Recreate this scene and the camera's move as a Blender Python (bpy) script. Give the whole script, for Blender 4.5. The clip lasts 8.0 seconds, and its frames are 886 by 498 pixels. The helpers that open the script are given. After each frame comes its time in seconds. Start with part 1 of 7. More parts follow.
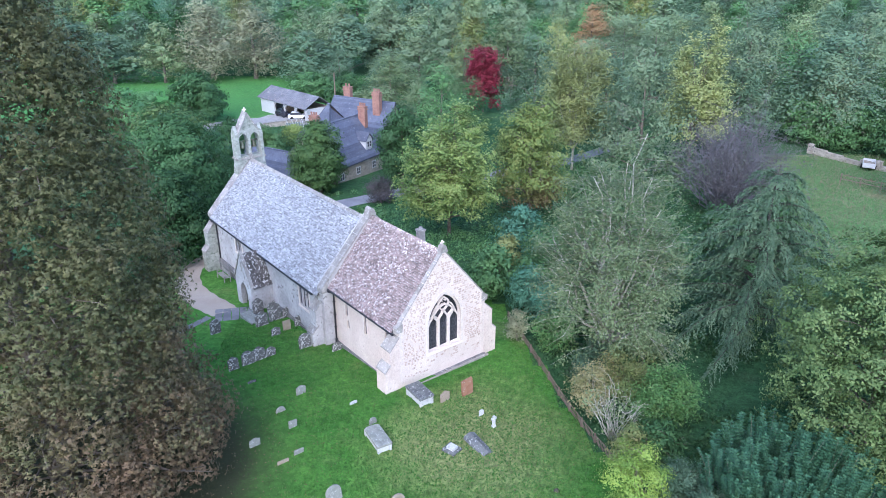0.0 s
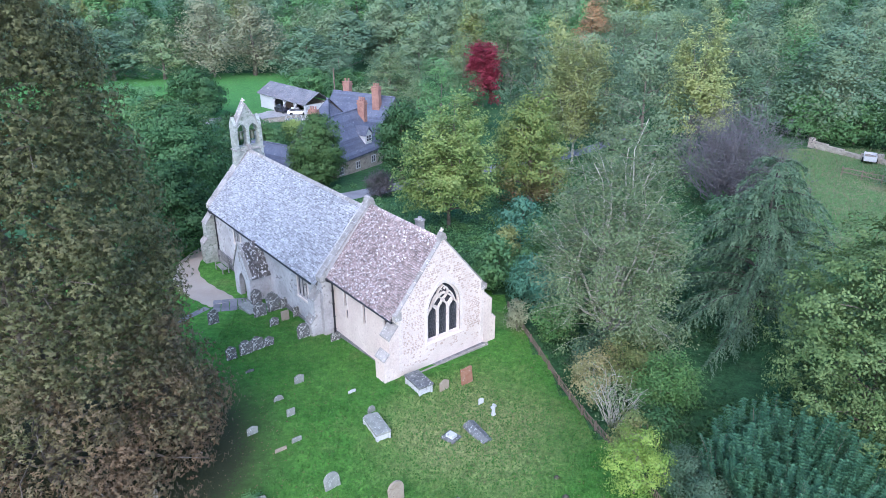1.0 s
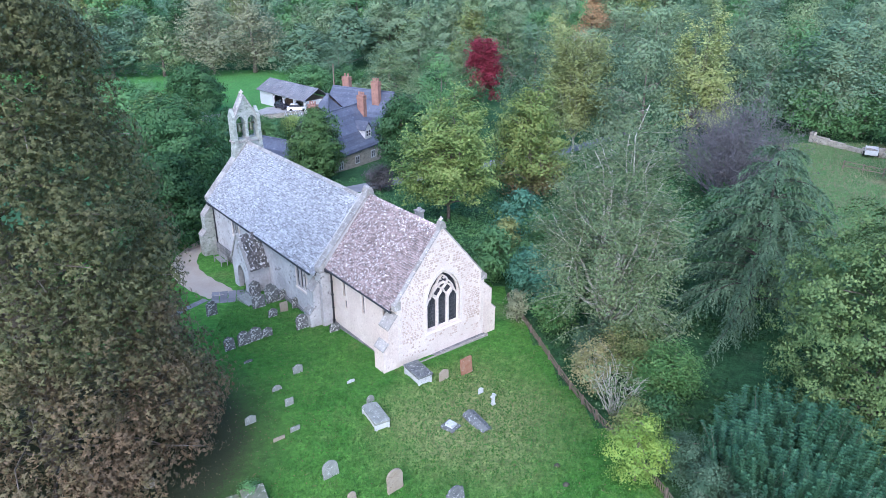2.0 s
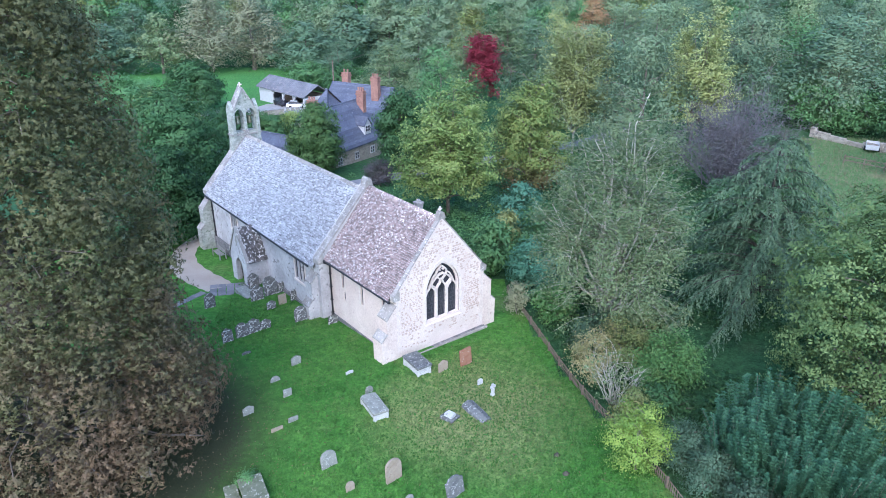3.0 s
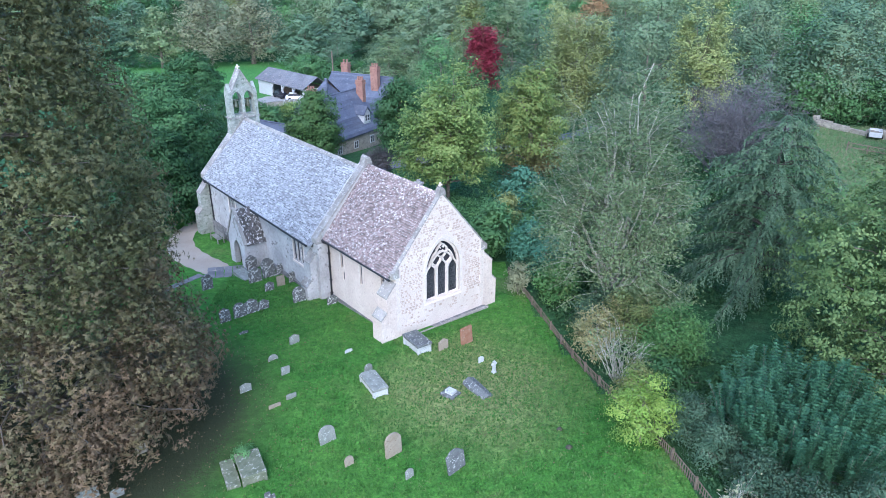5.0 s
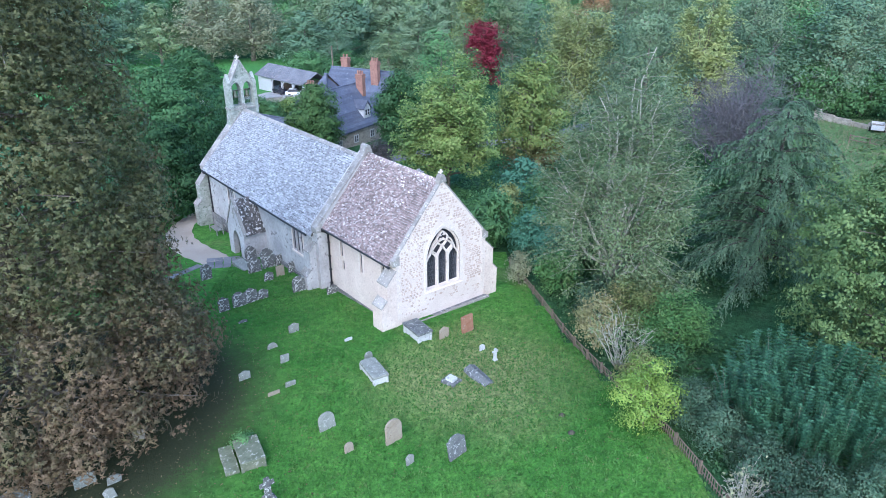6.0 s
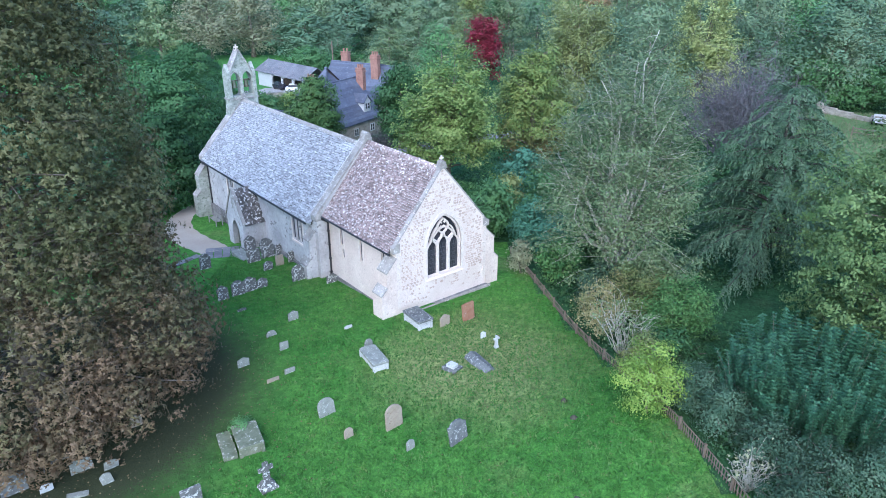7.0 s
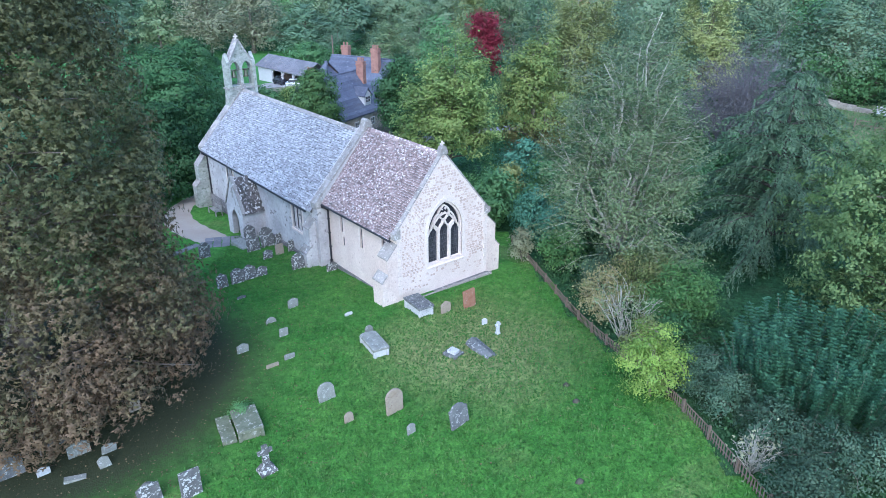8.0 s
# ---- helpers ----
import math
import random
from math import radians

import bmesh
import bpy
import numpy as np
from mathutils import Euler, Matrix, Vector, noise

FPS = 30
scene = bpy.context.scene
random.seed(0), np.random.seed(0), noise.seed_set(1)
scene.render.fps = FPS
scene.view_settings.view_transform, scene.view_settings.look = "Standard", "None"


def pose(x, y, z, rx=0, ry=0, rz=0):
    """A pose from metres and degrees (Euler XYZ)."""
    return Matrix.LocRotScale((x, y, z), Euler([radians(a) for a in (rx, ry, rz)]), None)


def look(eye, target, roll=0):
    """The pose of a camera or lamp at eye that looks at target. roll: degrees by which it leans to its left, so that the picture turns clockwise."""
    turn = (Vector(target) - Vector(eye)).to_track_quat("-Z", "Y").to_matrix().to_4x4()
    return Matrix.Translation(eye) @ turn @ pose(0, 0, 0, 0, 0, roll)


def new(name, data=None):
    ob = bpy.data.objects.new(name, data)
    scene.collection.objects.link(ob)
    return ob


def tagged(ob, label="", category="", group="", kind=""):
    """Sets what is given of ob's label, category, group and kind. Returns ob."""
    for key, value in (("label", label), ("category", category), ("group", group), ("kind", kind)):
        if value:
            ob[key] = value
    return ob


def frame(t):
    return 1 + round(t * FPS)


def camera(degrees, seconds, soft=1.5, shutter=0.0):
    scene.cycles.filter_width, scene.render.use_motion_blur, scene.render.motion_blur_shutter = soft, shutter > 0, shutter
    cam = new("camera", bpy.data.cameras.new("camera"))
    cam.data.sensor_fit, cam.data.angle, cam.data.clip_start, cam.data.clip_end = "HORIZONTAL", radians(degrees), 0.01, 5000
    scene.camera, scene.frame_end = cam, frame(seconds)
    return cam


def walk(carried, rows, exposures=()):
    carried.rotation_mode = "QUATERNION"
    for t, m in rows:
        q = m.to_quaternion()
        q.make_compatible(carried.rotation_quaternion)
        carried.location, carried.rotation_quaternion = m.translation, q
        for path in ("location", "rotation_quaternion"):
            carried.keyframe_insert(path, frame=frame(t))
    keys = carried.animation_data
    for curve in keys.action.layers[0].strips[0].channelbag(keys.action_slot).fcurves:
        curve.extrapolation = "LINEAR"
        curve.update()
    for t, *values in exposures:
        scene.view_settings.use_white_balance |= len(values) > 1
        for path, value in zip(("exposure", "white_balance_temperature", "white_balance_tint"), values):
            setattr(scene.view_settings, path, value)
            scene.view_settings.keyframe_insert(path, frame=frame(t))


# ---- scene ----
cam = camera(65.9, 8.0, soft=0.75)
METRES, EYE, TILT, LEAN, TURN = 6.0, 25.25, -23.5, 0.0, 0.0
ROWS = [
    (0.0, 0.0, 0.0, 0.0, 0.0, 0.0, -0.0),
    (0.5, 0.0036, 0.0286, -0.0657, -0.0, -0.02, 0.0),
    (1.0, 0.0075, 0.055, -0.1223, 0.0, -0.03, 0.01),
    (1.5, 0.0111, 0.0786, -0.1781, 0.01, -0.05, 0.03),
    (3.0, 0.0242, 0.145, -0.3229, 0.02, -0.1, 0.07),
    (3.5, 0.0263, 0.1659, -0.3718, 0.02, -0.12, 0.09),
    (4.0, 0.0254, 0.1901, -0.4268, 0.02, -0.14, 0.1),
    (5.5, 0.0196, 0.2742, -0.6055, 0.03, -0.18, 0.15),
    (6.0, 0.0169, 0.3029, -0.6653, 0.04, -0.2, 0.17),
    (6.5, 0.0135, 0.3322, -0.7301, 0.07, -0.24, 0.18),
    (7.0, 0.0146, 0.3624, -0.7855, 0.08, -0.26, 0.19),
    (7.5, 0.0137, 0.3886, -0.8461, 0.1, -0.3, 0.19),
    (8.0, 0.0099, 0.414, -0.9085, 0.12, -0.34, 0.21),
]
walk(cam, [(t, pose(0, 0, EYE, TILT, LEAN, TURN) @ pose(METRES * x, METRES * y, METRES * z, 90 + pitch, roll, yaw)) for t, x, y, z, yaw, pitch, roll in ROWS],
     [(0.0, 1.80, 5300, 12), (4.0, 1.77, 5130, 8), (7.4, 1.72, 4990, 5), (8.0, 1.67, 4940, 5.5)])

# ---- light ----
world = bpy.data.worlds.new("evening_sky")
scene.world = world
world.use_nodes = True
wn = world.node_tree
sky = wn.nodes.new("ShaderNodeTexSky")
sky.sky_type = "NISHITA"
sky.sun_disc = False
SUN_AZ, SUN_EL = 190.0, 38.0      # compass degrees clockwise from +y, degrees above the horizon
sky.sun_elevation, sky.sun_rotation = radians(SUN_EL), radians(SUN_AZ)
wn.links.new(sky.outputs[0], wn.nodes["Background"].inputs[0])
wn.nodes["Background"].inputs[1].default_value = 0.135
sun_data = bpy.data.lights.new("sun", "SUN")
sun_data.energy, sun_data.angle, sun_data.color = 1.5, radians(60), (1.0, 0.85, 0.79)
sun = new("sun", sun_data)
sd = Vector((math.sin(radians(SUN_AZ)) * math.cos(radians(SUN_EL)), math.cos(radians(SUN_AZ)) * math.cos(radians(SUN_EL)), math.sin(radians(SUN_EL))))
sun.matrix_world = look(sd * 200, (0, 0, 0))


# ---- materials ----
def mixc(nt, fac, a, b, blend="MIX"):
    """A colour mix; fac, a and b are sockets or plain values."""
    m = nt.nodes.new("ShaderNodeMix")
    m.data_type, m.blend_type = "RGBA", blend
    for sock, val in ((m.inputs[0], fac), (m.inputs[6], a), (m.inputs[7], b)):
        if isinstance(val, bpy.types.NodeSocket):
            nt.links.new(val, sock)
        elif isinstance(val, (int, float)):
            sock.default_value = val
        else:
            sock.default_value = (*val, 1)
    return m.outputs[2]


def ramp(nt, val, lo, hi):
    m = nt.nodes.new("ShaderNodeMapRange")
    m.inputs[1].default_value, m.inputs[2].default_value = lo, hi
    nt.links.new(val, m.inputs[0])
    return m.outputs[0]


def noise_tex(nt, vec, scale, detail=4.0, rough=0.6):
    n = nt.nodes.new("ShaderNodeTexNoise")
    n.inputs["Scale"].default_value, n.inputs["Detail"].default_value, n.inputs["Roughness"].default_value = scale, detail, rough
    nt.links.new(vec, n.inputs["Vector"])
    return n.outputs[0]


def blank(name):
    m = bpy.data.materials.new(name)
    m.use_nodes = True
    nt = m.node_tree
    b = nt.nodes["Principled BSDF"]
    co = nt.nodes.new("ShaderNodeTexCoord").outputs["Object"]
    return m, nt, b, co


def bump(nt, b, height, strength, dist=0.03):
    n = nt.nodes.new("ShaderNodeBump")
    n.inputs["Strength"].default_value, n.inputs["Distance"].default_value = strength, dist
    nt.links.new(height, n.inputs["Height"])
    nt.links.new(n.outputs[0], b.inputs["Normal"])


def surface(name, c1, c2, c3=None, big=0.6, fine=9.0, spots=0.62, rough=0.85, relief=0.4, metal=0.0, vary=0.0, dist=0.03, blocks=0.0):
    """A weathered surface: two colours in large patches, a third in small spots, fine grain and relief."""
    m, nt, b, co = blank(name)
    n1, n2 = noise_tex(nt, co, big, 5), noise_tex(nt, co, fine, 5, 0.7)
    col = mixc(nt, ramp(nt, n1, 0.35, 0.65), c1, c2)
    if c3:
        n3 = noise_tex(nt, co, fine * 0.45, 3, 0.65)
        col = mixc(nt, ramp(nt, n3, spots, spots + 0.06), col, c3)
    col = mixc(nt, 0.5, col, mixc(nt, ramp(nt, n2, 0.25, 0.75), (0.55, 0.55, 0.55), (1.35, 1.35, 1.35)), "MULTIPLY")
    if blocks:
        mp = nt.nodes.new("ShaderNodeMapping")
        mp.inputs["Scale"].default_value = (blocks, blocks, blocks * 1.9)
        nt.links.new(co, mp.inputs["Vector"])
        vo = nt.nodes.new("ShaderNodeTexVoronoi")
        nt.links.new(mp.outputs[0], vo.inputs["Vector"])
        vo.inputs["Scale"].default_value = 1.0
        sepc = nt.nodes.new("ShaderNodeSeparateColor")
        nt.links.new(vo.outputs["Color"], sepc.inputs[0])
        col = mixc(nt, 0.85, col, mixc(nt, sepc.outputs[0], (0.8, 0.79, 0.78), (1.17, 1.17, 1.16)), "MULTIPLY")
    if vary:
        oi = nt.nodes.new("ShaderNodeObjectInfo").outputs["Random"]
        isl = nt.nodes.new("ShaderNodeNewGeometry").outputs["Random Per Island"]
        ad = nt.nodes.new("ShaderNodeMath")
        ad.operation = "ADD"
        nt.links.new(oi, ad.inputs[0])
        nt.links.new(isl, ad.inputs[1])
        fr = nt.nodes.new("ShaderNodeMath")
        fr.operation = "FRACT"
        nt.links.new(ad.outputs[0], fr.inputs[0])
        v = nt.nodes.new("ShaderNodeMapRange")
        v.inputs[3].default_value, v.inputs[4].default_value = 1 - vary, 1 + vary
        nt.links.new(fr.outputs[0], v.inputs[0])
        hsv = nt.nodes.new("ShaderNodeHueSaturation")
        nt.links.new(col, hsv.inputs["Color"])
        nt.links.new(v.outputs[0], hsv.inputs["Value"])
        col = hsv.outputs[0]
    nt.links.new(col, b.inputs["Base Color"])
    b.inputs["Roughness"].default_value, b.inputs["Metallic"].default_value = rough, metal
    b.inputs["Specular IOR Level"].default_value = 0.3
    bump(nt, b, n2, relief, dist)
    return m


def foliage(name, c1, c2, c3, patch=0.25, share=0.5, sheen=0.0, brown_below=None, clump=1.7, leafy=0.38):
    """Leaves: each its own mix of c1 and c2, light and dark clumps painted in by noise, and c3 in patches of the crown;
    some light shines through.
    """
    m, nt, b, co = blank(name)
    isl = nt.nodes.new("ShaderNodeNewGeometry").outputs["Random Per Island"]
    # noise paints lighter and darker clumps into the colour, like a crown's shading
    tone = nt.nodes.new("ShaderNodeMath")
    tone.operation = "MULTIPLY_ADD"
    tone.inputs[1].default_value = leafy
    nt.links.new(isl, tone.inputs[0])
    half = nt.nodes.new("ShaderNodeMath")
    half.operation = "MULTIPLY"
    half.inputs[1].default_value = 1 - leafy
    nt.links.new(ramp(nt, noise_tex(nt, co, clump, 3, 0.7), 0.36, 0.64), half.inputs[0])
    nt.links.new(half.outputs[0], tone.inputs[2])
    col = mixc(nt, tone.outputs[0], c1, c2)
    n1 = noise_tex(nt, co, patch, 4, 0.7)
    if brown_below:
        sep = nt.nodes.new("ShaderNodeSeparateXYZ")
        nt.links.new(co, sep.inputs[0])
        mad = nt.nodes.new("ShaderNodeMath")
        mad.operation = "MULTIPLY_ADD"
        mad.inputs[1].default_value, mad.inputs[2].default_value = -0.28 / brown_below, 0.28
        nt.links.new(sep.outputs[2], mad.inputs[0])
        ad = nt.nodes.new("ShaderNodeMath")
        ad.operation = "ADD"
        nt.links.new(n1, ad.inputs[0])
        nt.links.new(mad.outputs[0], ad.inputs[1])
        n1 = ad.outputs[0]
    col = mixc(nt, ramp(nt, n1, 1 - share - 0.12, 1 - share + 0.12), col, c3)
    oi = nt.nodes.new("ShaderNodeObjectInfo").outputs["Random"]
    v = nt.nodes.new("ShaderNodeMapRange")
    v.inputs[3].default_value, v.inputs[4].default_value = 0.8, 1.2
    nt.links.new(oi, v.inputs[0])
    hsv = nt.nodes.new("ShaderNodeHueSaturation")
    nt.links.new(col, hsv.inputs["Color"])
    nt.links.new(v.outputs[0], hsv.inputs["Value"])
    nt.links.new(hsv.outputs[0], b.inputs["Base Color"])
    b.inputs["Roughness"].default_value = 0.55 - sheen
    b.inputs["Specular IOR Level"].default_value = 0.2 + sheen
    tr = nt.nodes.new("ShaderNodeBsdfTranslucent")
    nt.links.new(hsv.outputs[0], tr.inputs[0])
    mx = nt.nodes.new("ShaderNodeMixShader")
    mx.inputs[0].default_value = 0.22
    nt.links.new(b.outputs[0], mx.inputs[1])
    nt.links.new(tr.outputs[0], mx.inputs[2])
    nt.links.new(mx.outputs[0], nt.nodes["Material Output"].inputs[0])
    return m


def grass_mat(name, c1, c2, dry, litter=None, centre=(0, 0), radius=1.0, worn=None):
    """Grass in patches; with litter, shade-darkened leaf litter round a tree's foot with a ragged rim."""
    m, nt, b, co = blank(name)
    n1, n2, n3 = noise_tex(nt, co, 0.22, 6, 0.65), noise_tex(nt, co, 9, 6, 0.8), noise_tex(nt, co, 0.13, 7, 0.62)
    col = mixc(nt, ramp(nt, n1, 0.35, 0.65), c1, c2)
    col = mixc(nt, ramp(nt, n3, 0.56, 0.76), col, dry)
    if worn:
        # a drier, trodden patch with a ragged rim
        dw = nt.nodes.new("ShaderNodeVectorMath")
        dw.operation = "DISTANCE"
        dw.inputs[1].default_value = (worn[0], worn[1], 0)
        nt.links.new(co, dw.inputs[0])
        ww = nt.nodes.new("ShaderNodeMath")
        ww.operation = "MULTIPLY_ADD"
        ww.inputs[1].default_value = -9.0
        nt.links.new(n1, ww.inputs[0])
        nt.links.new(dw.outputs["Value"], ww.inputs[2])
        col = mixc(nt, ramp(nt, ww.outputs[0], worn[2] - 3.0, worn[2] - 8.5), col, dry)
    col = mixc(nt, 0.9, col, mixc(nt, ramp(nt, n2, 0.3, 0.7), (0.5, 0.5, 0.5), (1.5, 1.5, 1.4)), "MULTIPLY")
    n4 = noise_tex(nt, co, 2.4, 5, 0.75)
    col = mixc(nt, 0.8, col, mixc(nt, ramp(nt, n4, 0.36, 0.64), (0.58, 0.6, 0.55), (1.5, 1.46, 1.35)), "MULTIPLY")
    # leaf litter, with the tree's shade painted into the same ring
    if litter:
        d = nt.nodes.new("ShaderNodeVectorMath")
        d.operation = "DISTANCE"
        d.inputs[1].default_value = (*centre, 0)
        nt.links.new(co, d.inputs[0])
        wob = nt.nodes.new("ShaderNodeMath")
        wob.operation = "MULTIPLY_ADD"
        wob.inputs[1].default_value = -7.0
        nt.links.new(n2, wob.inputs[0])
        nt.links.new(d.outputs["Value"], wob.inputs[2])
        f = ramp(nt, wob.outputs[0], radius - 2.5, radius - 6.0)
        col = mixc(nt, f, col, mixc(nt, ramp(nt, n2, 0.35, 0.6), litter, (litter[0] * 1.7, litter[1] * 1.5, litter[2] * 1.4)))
    nt.links.new(col, b.inputs["Base Color"])
    b.inputs["Roughness"].default_value = 0.95
    b.inputs["Specular IOR Level"].default_value = 0.15
    bump(nt, b, n2, 0.8, 0.08)
    return m


def glass_mat(name, col=(0.02, 0.022, 0.03), rough=0.15):
    m, nt, b, co = blank(name)
    n = noise_tex(nt, co, 5.0, 2)
    nt.links.new(mixc(nt, n, col, tuple(c * 2 for c in col)), b.inputs["Base Color"])
    b.inputs["Roughness"].default_value = rough
    bump(nt, b, noise_tex(nt, co, 8.0, 2), 0.25, 0.02)
    return m


M_STONE_E = surface("tan_limestone_rubble", (0.40, 0.31, 0.26), (0.50, 0.405, 0.345), (0.59, 0.505, 0.45), 0.8, 10, 0.58, 0.9, 0.5, vary=0.14)
M_RENDER = surface("limewashed_stone", (0.52, 0.43, 0.37), (0.62, 0.535, 0.465), (0.42, 0.335, 0.29), 0.6, 9, 0.62, 0.9, 0.5)
M_NAVE = surface("grey_limestone", (0.33, 0.315, 0.305), (0.47, 0.45, 0.435), (0.2, 0.185, 0.18), 0.55, 5, 0.6, 0.9, 0.5)
M_ASHLAR = surface("pale_ashlar", (0.555, 0.48, 0.42), (0.625, 0.555, 0.495), (0.43, 0.365, 0.32), 0.8, 11, 0.62, 0.85, 0.3)
M_COPING = surface("weathered_coping", (0.205, 0.19, 0.17), (0.335, 0.315, 0.29), (0.47, 0.45, 0.42), 1.2, 14, 0.58, 0.9, 0.5, vary=0.12)
M_MORTAR = surface("pale_lime_mortar", (0.56, 0.475, 0.415), (0.63, 0.55, 0.49), (0.41, 0.33, 0.285), 0.7, 14, 0.62, 0.95, 0.5)
M_SLATE = surface("grey_stone_slate", (0.25, 0.25, 0.255), (0.32, 0.32, 0.325), (0.48, 0.48, 0.48), 0.35, 20, 0.545, 0.7, 0.5, vary=0.32)
M_TILE = surface("lichened_brown_tile", (0.20, 0.15, 0.138), (0.265, 0.205, 0.188), (0.54, 0.495, 0.475), 0.5, 15, 0.54, 0.85, 0.5, vary=0.34)
M_PORCH = surface("dark_mossy_tile", (0.065, 0.06, 0.055), (0.11, 0.10, 0.095), (0.55, 0.54, 0.52), 0.8, 13, 0.55, 0.9, 0.5, vary=0.35)
M_DAMP = surface("damp_dark_stone", (0.13, 0.125, 0.125), (0.22, 0.21, 0.205), (0.36, 0.35, 0.34), 0.9, 9, 0.6, 0.9, 0.6, blocks=3.4)
M_IRON = surface("black_iron", (0.02, 0.02, 0.022), (0.035, 0.035, 0.04), None, 2, 20, 0.6, 0.5, 0.2)
M_BRONZE = surface("bell_bronze", (0.12, 0.10, 0.06), (0.2, 0.22, 0.16), None, 3, 12, 0.6, 0.5, 0.2, metal=0.7)
M_GLASS = glass_mat("leaded_glass", (0.012, 0.013, 0.018), 0.35)
M_LEAD = surface("lead_came", (0.07, 0.07, 0.075), (0.11, 0.11, 0.12), None, 4, 20, 0.6, 0.6, 0.2)
M_OAK = surface("old_oak", (0.10, 0.07, 0.05), (0.16, 0.12, 0.09), None, 2, 16, 0.6, 0.8, 0.4)
M_TEAK = surface("silvered_teak", (0.2, 0.195, 0.18), (0.27, 0.26, 0.24), None, 2, 20, 0.6, 0.8, 0.3)
M_GRAVE = surface("lichened_headstone", (0.17, 0.178, 0.15), (0.26, 0.262, 0.23), (0.40, 0.41, 0.37), 2.2, 24, 0.585, 0.9, 0.5)
M_GRAVE_MOSS = surface("mossy_grave_stone", (0.10, 0.115, 0.07), (0.17, 0.175, 0.12), (0.33, 0.33, 0.28), 2.0, 10, 0.57, 0.9, 0.6)
M_GRAVE_DARK = surface("dark_headstone", (0.085, 0.09, 0.09), (0.16, 0.162, 0.155), (0.36, 0.365, 0.345), 2.0, 22, 0.58, 0.9, 0.5)
M_GRAVE_TAN = surface("buff_headstone", (0.252, 0.204, 0.144), (0.300, 0.258, 0.198), (0.180, 0.132, 0.096), 1.5, 8, 0.6, 0.9, 0.4)
M_GRAVE_RED = surface("rusty_headstone", (0.240, 0.114, 0.066), (0.276, 0.156, 0.102), (0.348, 0.300, 0.252), 2.5, 7, 0.6, 0.9, 0.4)
M_GRAVE_SPOT = surface("spotted_headstone", (0.075, 0.075, 0.07), (0.13, 0.128, 0.12), (0.46, 0.46, 0.43), 2.0, 16, 0.54, 0.9, 0.5)
M_BELL = surface("mossy_bellcote_stone", (0.25, 0.265, 0.225), (0.37, 0.375, 0.34), (0.17, 0.195, 0.15), 0.9, 9, 0.58, 0.9, 0.6, blocks=3.2)
M_MARBLE = surface("white_marble", (0.40, 0.405, 0.395), (0.5, 0.5, 0.49), (0.25, 0.255, 0.24), 1.8, 14, 0.6, 0.6, 0.2)
M_GRAVEL = surface("pale_gravel", (0.34, 0.28, 0.22), (0.39, 0.335, 0.265), None, 0.5, 40, 0.6, 0.95, 0.4)
M_FLAG = surface("stone_flags", (0.144, 0.138, 0.144), (0.198, 0.192, 0.192), (0.252, 0.246, 0.240), 0.9, 8, 0.62, 0.9, 0.4, vary=0.12)
M_ROAD = surface("worn_asphalt", (0.18, 0.18, 0.2), (0.24, 0.24, 0.26), None, 0.5, 12, 0.6, 0.9, 0.3)
M_YARD = surface("yard_concrete", (0.240, 0.228, 0.216), (0.312, 0.300, 0.282), (0.180, 0.174, 0.162), 0.2, 3, 0.6, 0.9, 0.3)
M_WELSH = surface("purple_slate", (0.075, 0.083, 0.115), (0.11, 0.118, 0.15), (0.16, 0.165, 0.19), 0.5, 4, 0.62, 0.6, 0.3, vary=0.2)
M_BRICK = surface("orange_brick", (0.22, 0.115, 0.088), (0.31, 0.175, 0.13), (0.17, 0.095, 0.075), 1.5, 9, 0.6, 0.9, 0.4)
M_HOUSE = surface("house_stone", (0.26, 0.23, 0.19), (0.34, 0.31, 0.26), (0.2, 0.17, 0.145), 0.8, 5, 0.6, 0.9, 0.5, blocks=2.5)
M_WHITE = surface("white_paint", (0.444, 0.444, 0.438), (0.480, 0.480, 0.474), None, 1, 12, 0.6, 0.6, 0.1)
M_TIN = surface("dark_corrugated_roof", (0.12, 0.12, 0.13), (0.18, 0.18, 0.19), (0.25, 0.23, 0.22), 0.4, 3, 0.6, 0.7, 0.3)
M_BARK = surface("grey_brown_bark", (0.11, 0.09, 0.07), (0.18, 0.15, 0.12), (0.26, 0.25, 0.21), 1.5, 10, 0.62, 0.95, 0.7)
M_BARK_PALE = surface("pale_bark", (0.32, 0.31, 0.25), (0.44, 0.42, 0.35), (0.2, 0.185, 0.14), 1.5, 10, 0.62, 0.95, 0.5)
M_BARK_DARK = surface("dark_conifer_bark", (0.045, 0.042, 0.036), (0.085, 0.078, 0.066), None, 1.5, 10, 0.62, 0.95, 0.6)
M_WOOD = surface("weathered_fence_wood", (0.12, 0.09, 0.065), (0.19, 0.15, 0.115), None, 2, 14, 0.6, 0.9, 0.4)
M_BARK_LILAC = surface("lilac_grey_bark", (0.10, 0.095, 0.105), (0.18, 0.17, 0.18), None, 1.5, 10, 0.62, 0.95, 0.5)
M_LITTER = foliage("fallen_leaves", (0.15, 0.09, 0.045), (0.28, 0.2, 0.11), (0.11, 0.07, 0.045), 0.4)

